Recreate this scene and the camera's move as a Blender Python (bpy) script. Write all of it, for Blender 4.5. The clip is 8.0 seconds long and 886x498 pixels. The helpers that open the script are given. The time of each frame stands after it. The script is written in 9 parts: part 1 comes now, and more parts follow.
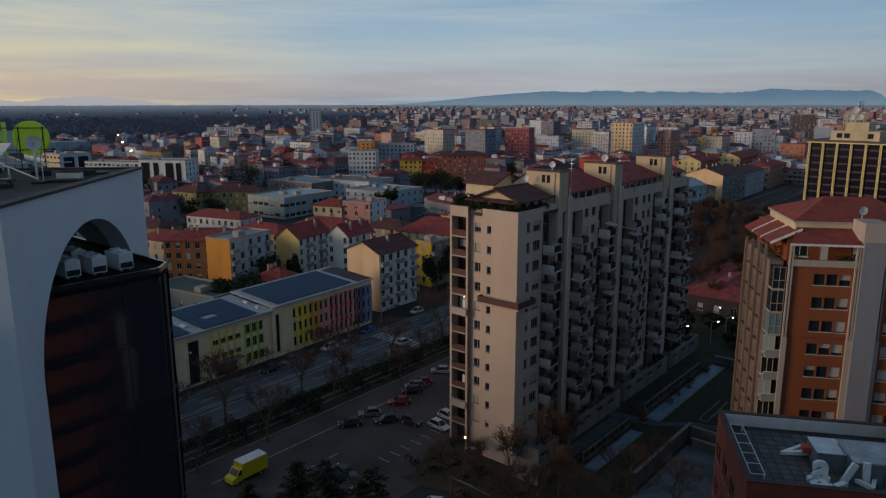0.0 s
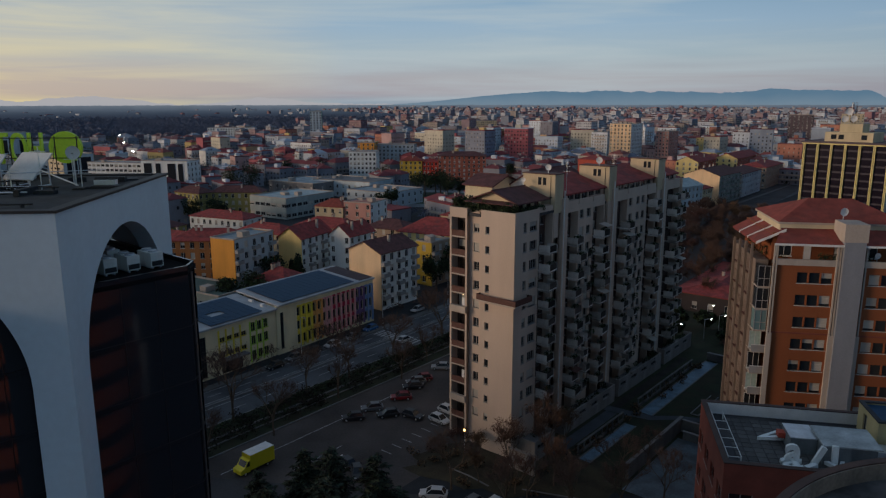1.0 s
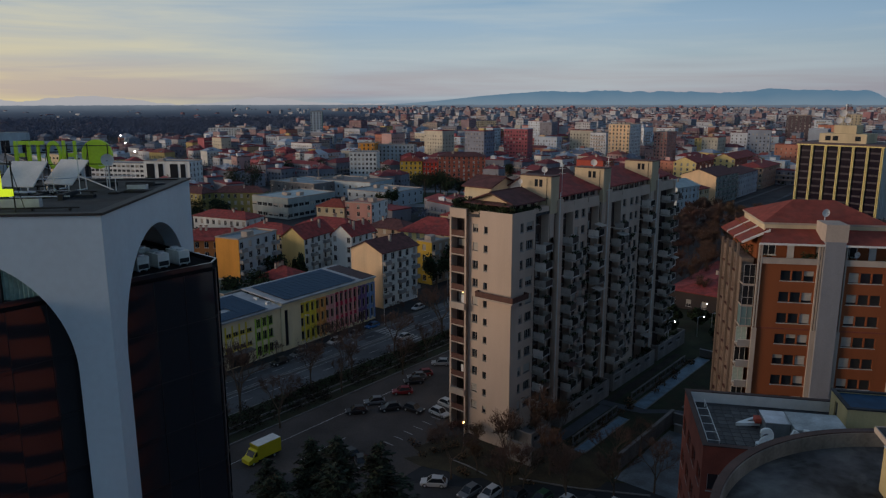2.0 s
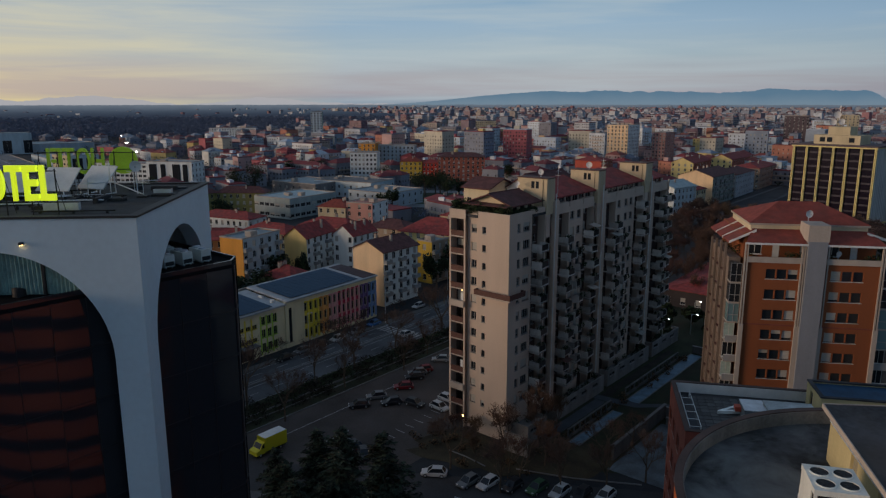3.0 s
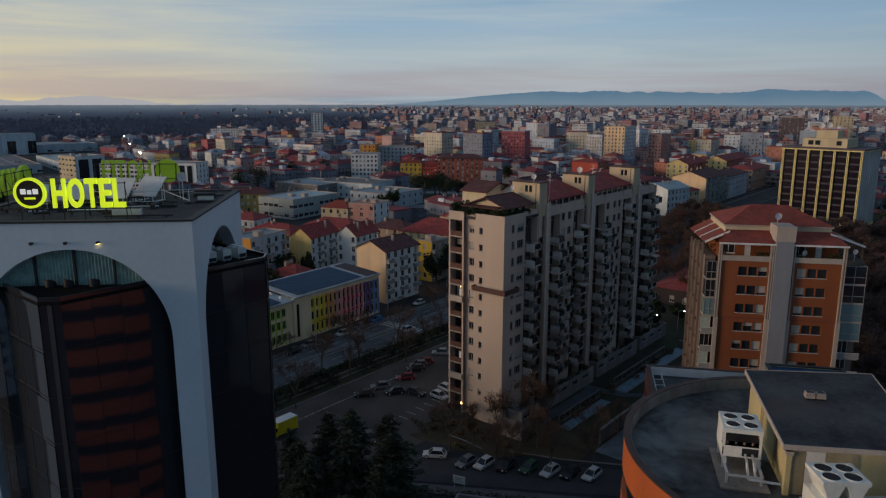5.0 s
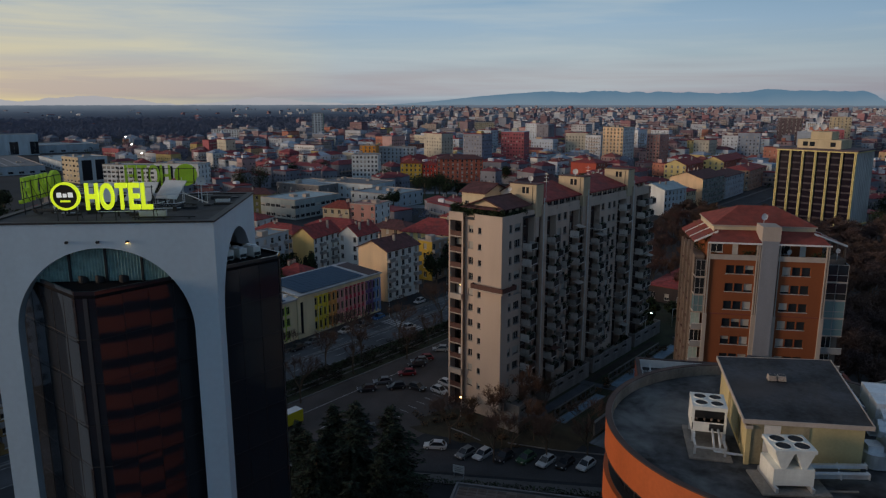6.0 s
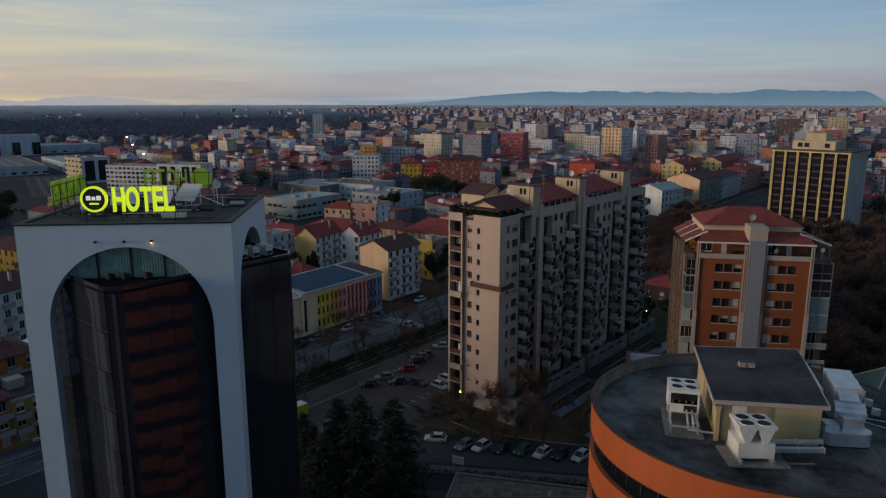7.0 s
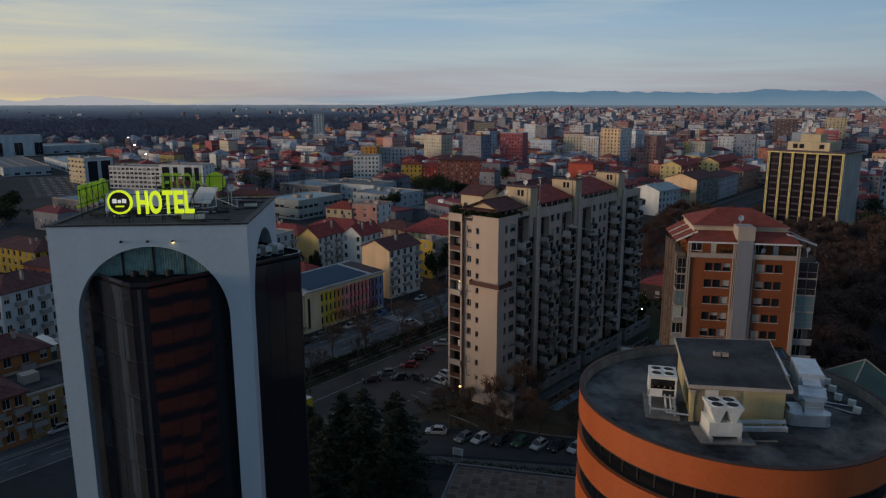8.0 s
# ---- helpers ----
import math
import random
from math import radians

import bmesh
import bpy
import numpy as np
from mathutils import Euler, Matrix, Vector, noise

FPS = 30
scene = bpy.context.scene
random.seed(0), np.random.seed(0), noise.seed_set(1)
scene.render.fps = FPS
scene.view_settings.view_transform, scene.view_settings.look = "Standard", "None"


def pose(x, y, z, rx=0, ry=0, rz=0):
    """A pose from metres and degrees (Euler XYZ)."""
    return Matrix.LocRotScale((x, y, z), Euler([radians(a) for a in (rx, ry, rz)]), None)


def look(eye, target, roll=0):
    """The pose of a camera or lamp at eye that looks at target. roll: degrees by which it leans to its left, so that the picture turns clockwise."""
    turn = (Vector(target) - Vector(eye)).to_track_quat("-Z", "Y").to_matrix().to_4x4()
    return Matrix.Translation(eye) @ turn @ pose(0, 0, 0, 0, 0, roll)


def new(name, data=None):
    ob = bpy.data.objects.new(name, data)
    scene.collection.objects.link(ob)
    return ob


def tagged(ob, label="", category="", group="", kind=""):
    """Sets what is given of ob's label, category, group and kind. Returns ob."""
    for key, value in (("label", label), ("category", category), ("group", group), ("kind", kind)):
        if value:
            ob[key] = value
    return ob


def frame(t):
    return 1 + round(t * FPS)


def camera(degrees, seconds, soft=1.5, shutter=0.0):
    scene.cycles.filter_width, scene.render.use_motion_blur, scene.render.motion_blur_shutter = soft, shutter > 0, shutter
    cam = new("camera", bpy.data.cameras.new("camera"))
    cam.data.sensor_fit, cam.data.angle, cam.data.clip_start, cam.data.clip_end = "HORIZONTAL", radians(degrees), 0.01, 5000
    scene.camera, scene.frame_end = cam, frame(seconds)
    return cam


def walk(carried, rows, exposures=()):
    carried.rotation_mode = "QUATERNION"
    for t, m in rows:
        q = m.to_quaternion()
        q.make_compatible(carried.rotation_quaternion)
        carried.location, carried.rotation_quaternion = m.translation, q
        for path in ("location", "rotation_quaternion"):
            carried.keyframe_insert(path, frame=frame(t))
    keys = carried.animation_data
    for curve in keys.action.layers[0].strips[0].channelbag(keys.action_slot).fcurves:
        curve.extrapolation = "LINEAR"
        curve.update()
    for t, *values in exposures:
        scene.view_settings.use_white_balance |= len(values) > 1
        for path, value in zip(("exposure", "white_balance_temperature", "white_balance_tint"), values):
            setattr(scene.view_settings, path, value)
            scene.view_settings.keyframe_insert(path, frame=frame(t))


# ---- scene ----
cam = camera(64.2, 8.0, soft=1.26)
METRES, EYE, TILT, LEAN, TURN = 36.5, 54.8, 0.65, 0.0, 13.2
ROWS = [
    (0.0, 0.0, 0.0, 0.0, -0.01, -12.43, 0.04),
    (0.5, -0.0006, -0.0553, 0.0123, -0.02, -12.44, 0.05),
    (1.0, -0.0016, -0.1122, 0.0242, -0.04, -12.44, 0.06),
    (1.5, -0.0026, -0.1738, 0.0365, -0.05, -12.45, 0.05),
    (3.0, -0.0049, -0.35, 0.0727, -0.08, -12.48, 0.02),
    (3.5, -0.006, -0.414, 0.0859, -0.1, -12.48, 0.0),
    (4.0, -0.007, -0.475, 0.0983, -0.11, -12.48, -0.01),
    (4.5, -0.0077, -0.5365, 0.1115, -0.12, -12.49, -0.02),
    (6.0, -0.0103, -0.7289, 0.1497, -0.15, -12.49, -0.02),
    (6.5, -0.0112, -0.7904, 0.1619, -0.16, -12.49, -0.01),
    (7.0, -0.0121, -0.8519, 0.1745, -0.17, -12.5, -0.01),
    (7.5, -0.0132, -0.9134, 0.1875, -0.17, -12.51, -0.01),
    (8.0, -0.0143, -0.9793, 0.2016, -0.18, -12.52, -0.01),
]
walk(cam, [(t, pose(0, 0, EYE, TILT, LEAN, TURN) @ pose(METRES * x, METRES * y, METRES * z, 90 + pitch, roll, yaw)) for t, x, y, z, yaw, pitch, roll in ROWS])

# ---- light: dusk, the sun just gone behind the veil at the left, behind the camera ----
SUN_AZ, SUN_EL = 245.0, 7.0          # degrees: clockwise from +y, above the horizon
world = bpy.data.worlds.new("dusk")
scene.world = world
world.use_nodes = True


def build_world(nt):
    N, L = nt.nodes, nt.links
    N.clear()
    out = N.new("ShaderNodeOutputWorld")
    back = N.new("ShaderNodeBackground")
    L.new(back.outputs[0], out.inputs[0])
    sky = N.new("ShaderNodeTexSky")
    sky.sky_type = "NISHITA"
    sky.sun_disc = False
    sky.sun_elevation = radians(SUN_EL)
    sky.sun_rotation = radians(SUN_AZ)
    sky.air_density, sky.dust_density, sky.ozone_density = 1.4, 2.5, 2.0
    co = N.new("ShaderNodeTexCoord")
    sep = N.new("ShaderNodeSeparateXYZ")
    L.new(co.outputs["Generated"], sep.inputs[0])
    # veil of stratus: colour by height over the horizon
    ramp = N.new("ShaderNodeValToRGB")
    cr = ramp.color_ramp
    stops = [(0.0, (0.26, 0.32, 0.40)), (0.010, (0.40, 0.38, 0.42)), (0.03, (0.42, 0.42, 0.455)), (0.06, (0.385, 0.49, 0.56)),
             (0.10, (0.315, 0.455, 0.60)), (0.14, (0.235, 0.385, 0.55)), (0.30, (0.06, 0.11, 0.21)), (1.0, (0.032, 0.07, 0.15))]
    while len(cr.elements) < len(stops):
        cr.elements.new(0.5)
    for e, (p, c) in zip(cr.elements, stops):
        e.position, e.color = p, (*c, 1)
    L.new(sep.outputs[2], ramp.inputs[0])
    # warm glow round the sunset side
    side = N.new("ShaderNodeVectorMath")
    side.operation = "DOT_PRODUCT"
    az = radians(-58)
    side.inputs[1].default_value = (math.sin(az), math.cos(az), 0.09)
    L.new(co.outputs["Generated"], side.inputs[0])
    gl = N.new("ShaderNodeMapRange")
    gl.inputs[1].default_value, gl.inputs[2].default_value = 0.80, 1.0
    L.new(side.outputs["Value"], gl.inputs[0])
    low = N.new("ShaderNodeMapRange")
    low.inputs[1].default_value, low.inputs[2].default_value, low.inputs[3].default_value, low.inputs[4].default_value = 0.0, 0.2, 1.0, 0.0
    L.new(sep.outputs[2], low.inputs[0])
    gm = N.new("ShaderNodeMath")
    gm.operation = "MULTIPLY"
    L.new(gl.outputs[0], gm.inputs[0])
    L.new(low.outputs[0], gm.inputs[1])
    # streaks of cloud, long and flat
    mp = N.new("ShaderNodeMapping")
    mp.inputs["Scale"].default_value = (1.6, 1.6, 26.0)
    mp.inputs["Rotation"].default_value = (0.015, 0.03, 0.3)
    L.new(co.outputs["Generated"], mp.inputs[0])
    nz = N.new("ShaderNodeTexNoise")
    nz.inputs["Scale"].default_value, nz.inputs["Detail"].default_value, nz.inputs["Roughness"].default_value = 1.5, 7, 0.55
    nz.inputs["Distortion"].default_value = 0.35
    L.new(mp.outputs[0], nz.inputs[0])
    cl = N.new("ShaderNodeMapRange")
    cl.inputs[1].default_value, cl.inputs[2].default_value, cl.inputs[4].default_value = 0.40, 0.66, 0.75
    L.new(nz.outputs[0], cl.inputs[0])
    cloudcol = N.new("ShaderNodeMix")
    cloudcol.data_type = "RGBA"
    cloudcol.inputs[6].default_value = (0.475, 0.555, 0.60, 1)
    cloudcol.inputs[7].default_value = (0.96, 0.75, 0.30, 1)
    L.new(gm.outputs[0], cloudcol.inputs[0])
    glow = N.new("ShaderNodeMix")
    glow.data_type = "RGBA"
    glow.inputs[7].default_value = (0.72, 0.55, 0.36, 1)
    gh = N.new("ShaderNodeMath")
    gh.operation = "MULTIPLY"
    gh.inputs[1].default_value = 0.6
    L.new(gm.outputs[0], gh.inputs[0])
    L.new(gh.outputs[0], glow.inputs[0])
    L.new(ramp.outputs[0], glow.inputs[6])
    cloud = N.new("ShaderNodeMix")
    cloud.data_type = "RGBA"
    L.new(cl.outputs[0], cloud.inputs[0])
    L.new(glow.outputs[2], cloud.inputs[6])
    L.new(cloudcol.outputs[2], cloud.inputs[7])
    # clear sky above the veil
    sk = N.new("ShaderNodeMix")
    sk.data_type, sk.blend_type = "RGBA", "MULTIPLY"
    sk.inputs[0].default_value = 1
    sk.inputs[7].default_value = (0.1, 0.1, 0.1, 1)
    L.new(sky.outputs[0], sk.inputs[6])
    mix = N.new("ShaderNodeMix")
    mix.data_type = "RGBA"
    mix.inputs[0].default_value = 0.85
    L.new(sk.outputs[2], mix.inputs[6])
    L.new(cloud.outputs[2], mix.inputs[7])
    # dusk: the sky dims away from the sunset
    away = N.new("ShaderNodeVectorMath")
    away.operation = "DOT_PRODUCT"
    az2 = radians(-72)
    away.inputs[1].default_value = (math.sin(az2), math.cos(az2), 0.0)
    L.new(co.outputs["Generated"], away.inputs[0])
    dim = N.new("ShaderNodeMapRange")
    dim.inputs[1].default_value, dim.inputs[2].default_value = -0.9, 0.32
    L.new(away.outputs["Value"], dim.inputs[0])
    east = N.new("ShaderNodeMix")
    east.data_type = "RGBA"
    east.inputs[6].default_value, east.inputs[7].default_value = (0.37, 0.50, 0.64, 1), (1, 1, 1, 1)
    L.new(dim.outputs[0], east.inputs[0])
    fin = N.new("ShaderNodeMix")
    fin.data_type, fin.blend_type = "RGBA", "MULTIPLY"
    fin.inputs[0].default_value = 1
    L.new(mix.outputs[2], fin.inputs[6])
    L.new(east.outputs[2], fin.inputs[7])
    L.new(fin.outputs[2], back.inputs[0])
    back.inputs[1].default_value = 1.05


build_world(world.node_tree)
sun = new("sun", bpy.data.lights.new("sun", "SUN"))
sun.data.energy, sun.data.angle, sun.data.color = 1.5, radians(18), (1.0, 0.72, 0.50)
_a, _e = radians(SUN_AZ), radians(SUN_EL)
_s = Vector((math.sin(_a) * math.cos(_e), math.cos(_a) * math.cos(_e), math.sin(_e)))
sun.matrix_world = look(_s * 300, (0, 0, 0))
scene.view_settings.exposure = 0.0

# ---- materials ----
MATS = {}


def mat(name, color, rough=0.8, metal=0.0, vary=0.12, scale=0.5, fine=6.0, bump=0.15, per="", spread=0.1, spec=0.4, streak=0.0, emit=0.0):
    """A procedural surface: colour with stains at two scales, fine relief. per: 'object' or 'island' varies the tone piece by piece."""
    m = bpy.data.materials.new(name)
    MATS[name] = m
    m.use_nodes = True
    N, L = m.node_tree.nodes, m.node_tree.links
    b = N["Principled BSDF"]
    b.inputs["Roughness"].default_value, b.inputs["Metallic"].default_value = rough, metal
    b.inputs["Specular IOR Level"].default_value = spec
    co = N.new("ShaderNodeTexCoord")
    mp = N.new("ShaderNodeMapping")
    mp.inputs["Scale"].default_value = (1, 1, 0.25 if streak else 1)
    L.new(co.outputs["Object"], mp.inputs[0])
    n1, n2 = N.new("ShaderNodeTexNoise"), N.new("ShaderNodeTexNoise")
    n1.inputs["Scale"].default_value, n1.inputs["Detail"].default_value = scale, 5
    n2.inputs["Scale"].default_value, n2.inputs["Detail"].default_value = fine, 4
    L.new(mp.outputs[0], n1.inputs[0])
    L.new(co.outputs["Object"], n2.inputs[0])
    add = N.new("ShaderNodeMath")
    add.operation = "MULTIPLY_ADD"
    add.inputs[1].default_value = 0.45
    L.new(n2.outputs[0], add.inputs[0])
    L.new(n1.outputs[0], add.inputs[2])
    last = add.outputs[0]
    if per:
        if per == "object":
            rn = N.new("ShaderNodeObjectInfo").outputs["Random"]
        else:
            rn = N.new("ShaderNodeNewGeometry").outputs["Random Per Island"]
        r = N.new("ShaderNodeMath")
        r.operation = "MULTIPLY_ADD"
        r.inputs[1].default_value = spread * 4
        L.new(rn, r.inputs[0])
        r2 = N.new("ShaderNodeMath")
        r2.operation = "SUBTRACT"
        r2.inputs[1].default_value = spread * 2
        L.new(last, r.inputs[2])
        L.new(r.outputs[0], r2.inputs[0])
        last = r2.outputs[0]
    mr = N.new("ShaderNodeMapRange")
    mr.inputs[1].default_value, mr.inputs[2].default_value = 0.45, 1.0
    mr.inputs[3].default_value, mr.inputs[4].default_value = 1 - vary * 1.6, 1 + vary * 1.4
    mr.clamp = False
    L.new(last, mr.inputs[0])
    mx = N.new("ShaderNodeMix")
    mx.data_type, mx.blend_type = "RGBA", "MULTIPLY"
    mx.inputs[0].default_value = 1
    mx.inputs[6].default_value = (*color, 1)
    L.new(mr.outputs[0], mx.inputs[7])
    L.new(mx.outputs[2], b.inputs["Base Color"])
    if bump:
        bp = N.new("ShaderNodeBump")
        bp.inputs["Strength"].default_value, bp.inputs["Distance"].default_value = bump, 0.02
        L.new(n2.outputs[0], bp.inputs["Height"])
        L.new(bp.outputs[0], b.inputs["Normal"])
    if emit:
        b.inputs["Emission Color"].default_value = (*color, 1)
        b.inputs["Emission Strength"].default_value = emit
    return m


def palette(name, colors, rough=0.85, per="island"):
    """A surface whose colour is drawn, piece by piece, from a few paints, with stains."""
    m = mat(name, (1, 1, 1), rough, vary=0.14, scale=0.15, fine=2.0, bump=0.05)
    N, L = m.node_tree.nodes, m.node_tree.links
    rn = N.new("ShaderNodeObjectInfo").outputs["Random"] if per == "object" else N.new("ShaderNodeNewGeometry").outputs["Random Per Island"]
    ramp = N.new("ShaderNodeValToRGB")
    cr = ramp.color_ramp
    cr.interpolation = "CONSTANT"
    while len(cr.elements) < len(colors):
        cr.elements.new(0.5)
    for i, (e, c) in enumerate(zip(cr.elements, colors)):
        e.position, e.color = i / len(colors), (*c, 1)
    L.new(rn, ramp.inputs[0])
    mx = [n for n in N if n.bl_idname == "ShaderNodeMix"][0]
    L.new(ramp.outputs[0], mx.inputs[6])
    return m


def glass(name, color=(0.02, 0.025, 0.03), rough=0.06, ior=1.6):
    m = bpy.data.materials.new(name)
    MATS[name] = m
    m.use_nodes = True
    N, L = m.node_tree.nodes, m.node_tree.links
    b = N["Principled BSDF"]
    b.inputs["Base Color"].default_value = (*color, 1)
    b.inputs["Roughness"].default_value, b.inputs["IOR"].default_value = rough, ior
    co, n, bp = N.new("ShaderNodeTexCoord"), N.new("ShaderNodeTexNoise"), N.new("ShaderNodeBump")
    n.inputs["Scale"].default_value = 0.35
    bp.inputs["Strength"].default_value, bp.inputs["Distance"].default_value = 0.05, 0.05
    L.new(co.outputs["Object"], n.inputs[0])
    L.new(n.outputs[0], bp.inputs["Height"])
    L.new(bp.outputs[0], b.inputs["Normal"])
    return m


def lamp_mat(name, color, strength):
    m = bpy.data.materials.new(name)
    MATS[name] = m
    m.use_nodes = True
    b = m.node_tree.nodes["Principled BSDF"]
    b.inputs["Base Color"].default_value = (*color, 1)
    b.inputs["Emission Color"].default_value = (*color, 1)
    b.inputs["Emission Strength"].default_value = strength
    return m


G_ASPHALT = mat("asphalt", (0.042, 0.042, 0.046), 0.9, vary=0.35, scale=0.12, fine=3)
G_EARTH = mat("city_ground", (0.022, 0.027, 0.033), 0.95, vary=0.35, scale=0.03, fine=0.6)
G_GRASS = mat("winter_grass", (0.020, 0.028, 0.012), 0.95, vary=0.4, scale=0.25, fine=5, bump=0.5)
G_PAVE = mat("paving", (0.10, 0.10, 0.10), 0.9, vary=0.2, scale=0.3, fine=4, per="object")
G_CONC = mat("concrete", (0.18, 0.18, 0.185), 0.85, vary=0.18, scale=0.35, fine=4, streak=1)
G_PATH = mat("pale_path", (0.058, 0.067, 0.082), 0.9, vary=0.2, scale=0.4)
M_LINE = mat("road_paint", (0.36, 0.36, 0.36), 0.8, vary=0.35, scale=1.5)
M_HOTEL = mat("hotel_white_cladding", (0.53, 0.645, 0.71), 0.55, vary=0.07, scale=0.2, fine=2, bump=0.05, streak=1)
M_BLACKGLASS = glass("smoked_glass", (0.022, 0.025, 0.031), 0.05, 1.54)
M_GLASS = glass("window_glass", (0.02, 0.024, 0.03), 0.08, 1.5)
M_TEAL = glass("veranda_glass", (0.15, 0.25, 0.27), 0.12, 1.5)
M_STUCCO = mat("tower_stucco", (0.54, 0.43, 0.35), 0.9, vary=0.10, scale=0.22, fine=5, streak=1)
M_STUCCO2 = mat("balcony_concrete", (0.52, 0.485, 0.45), 0.9, vary=0.2, scale=0.5, fine=5, streak=1, per="object", spread=0.18)
M_PYLON = mat("pylon_ochre_stucco", (0.56, 0.46, 0.31), 0.9, vary=0.12, scale=0.3, fine=5, streak=1)
M_ORANGE = mat("orange_drum_plaster", (0.43, 0.100, 0.026), 0.6, vary=0.14, scale=0.3, fine=4, bump=0.06, streak=1)
M_ORWALL = mat("orange_brown_plaster", (0.25, 0.076, 0.027), 0.85, vary=0.10, scale=0.3, fine=5, streak=1)
M_BUFF = mat("buff_concrete", (0.43, 0.37, 0.32), 0.85, vary=0.12, scale=0.4, streak=1)
# darker than the buff of the front piers
M_FLANK = mat("dark_buff_concrete", (0.19, 0.148, 0.122), 0.9, vary=0.25, scale=0.5, streak=1)
M_GREYSHAFT = mat("grey_concrete_shaft", (0.235, 0.25, 0.28), 0.85, vary=0.10, scale=0.4, streak=1)
M_BRICK = mat("red_brick_wall", (0.20, 0.055, 0.038), 0.85, vary=0.18, scale=0.6, fine=10, bump=0.3)
M_TILE = mat("red_roof_tiles", (0.29, 0.052, 0.048), 0.85, vary=0.3, scale=0.8, fine=9, bump=0.5)
M_TILED = mat("dark_roof_tiles", (0.105, 0.042, 0.042), 0.85, vary=0.3, scale=0.8, fine=9, bump=0.5)
M_TILEO = mat("orange_roof_tiles", (0.25, 0.052, 0.036), 0.85, vary=0.22, scale=0.8, fine=9, bump=0.4)
M_BITUMEN = mat("roof_bitumen", (0.040, 0.043, 0.050), 0.85, vary=0.6, scale=0.35, fine=4, bump=0.3)
M_WHITE = mat("white_paint", (0.72, 0.72, 0.70), 0.6, vary=0.08, scale=1, fine=8, bump=0.05)
M_CREAM = mat("cream_plaster", (0.60, 0.52, 0.36), 0.9, vary=0.12, scale=0.4, streak=1)
M_PENT = mat("penthouse_cream_plaster", (0.50, 0.42, 0.22), 0.9, vary=0.12, scale=0.5, streak=1)
M_MACHINE = mat("machine_white_enamel", (0.70, 0.71, 0.66), 0.5, vary=0.10, scale=1.2, fine=6, bump=0.05, streak=1)
M_STEEL = mat("galvanised_steel", (0.66, 0.70, 0.74), 0.38, 0.7, vary=0.12, scale=1.0, bump=0.08)
M_DARK = mat("black_metal", (0.02, 0.02, 0.022), 0.6, vary=0.1)
# loggia walls darker than the stucco: recess shade put in the colour
M_LOGGIA = mat("shade_brown_loggia", (0.075, 0.050, 0.044), 0.9, vary=0.2, scale=0.5)
M_DRUMROOF = mat("weathered_roof_felt", (0.05, 0.053, 0.058), 0.8, vary=0.85, scale=0.28, fine=1.6, bump=0.4)
M_RUST = mat("brown_railing", (0.095, 0.040, 0.032), 0.7, vary=0.2, scale=2)
M_GREYFRAME = mat("window_frame_grey", (0.30, 0.30, 0.30), 0.6, vary=0.1)
M_WHITEFRAME = mat("window_frame_white", (0.62, 0.62, 0.60), 0.55, vary=0.08)
M_BROWNFRAME = mat("dark_brown_window_frame", (0.06, 0.038, 0.03), 0.6, vary=0.1)
M_SHUTTER = mat("roller_shutter", (0.42, 0.40, 0.36), 0.7, vary=0.1, per="object", spread=0.15)
M_SOLAR = mat("solar_panel_blue", (0.014, 0.058, 0.12), 0.55, vary=0.2, scale=0.8, bump=0.02, spec=0.15)
M_BARK = mat("bark", (0.10, 0.075, 0.055), 0.95, vary=0.3, scale=2)
M_TWIG = mat("russet_twigs", (0.095, 0.062, 0.050), 0.95, vary=0.3, scale=2)
M_NEEDLE = mat("conifer_needles", (0.018, 0.030, 0.019), 0.9, vary=0.4, scale=0.6, per="island", spread=0.25)
M_LEAF = mat("evergreen_leaves", (0.021, 0.036, 0.014), 0.9, vary=0.4, scale=0.6, per="island", spread=0.25)
# bare crowns tinted blue-grey: distance haze put in the base colour
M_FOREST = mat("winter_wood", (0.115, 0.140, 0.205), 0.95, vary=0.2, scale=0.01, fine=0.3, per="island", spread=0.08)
M_DISH = mat("satellite_dish_white", (0.72, 0.71, 0.70), 0.5, vary=0.06)
M_SIGN = lamp_mat("sign_yellow_light", (0.62, 0.76, 0.02), 0.8)
M_SIGNBACK = mat("sign_green_back", (0.30, 0.50, 0.03), 0.5, vary=0.15, emit=0.10)
M_SIGNDARK = mat("sign_brown_face", (0.035, 0.022, 0.015), 0.5)
M_SIGNWHITE = lamp_mat("sign_white_light", (0.8, 0.8, 0.76), 0.55)
M_WARMLAMP = lamp_mat("warm_lamp", (1.0, 0.62, 0.22), 6.0)
M_COOLLAMP = lamp_mat("street_lamp_light", (1.0, 0.93, 0.8), 14.0)
M_REDLAMP = lamp_mat("red_lamp", (1.0, 0.05, 0.03), 6.0)
M_CURTAIN = mat("pale_curtain", (0.42, 0.55, 0.52), 0.9, vary=0.1, scale=2)
M_DRAPE = mat("dim_teal_drape", (0.24, 0.37, 0.35), 0.9, vary=0.2, scale=1.2)
M_PITCH = mat("black_terrace_felt", (0.008, 0.008, 0.010), 0.9, vary=0.2, spec=0.1)
G_ROAD = mat("avenue_asphalt", (0.080, 0.088, 0.100), 0.85, vary=0.3, scale=0.12, fine=3)
M_RAILDK = mat("dark_balcony_front", (0.032, 0.025, 0.023), 0.85, vary=0.4, scale=0.8, fine=6, per="object", spread=0.25)
G_LOT = mat("car_park_asphalt", (0.066, 0.057, 0.055), 0.9, vary=0.35, scale=0.1, fine=3)
G_RING = mat("pale_ring_road", (0.17, 0.19, 0.21), 0.9, vary=0.2, scale=0.1)
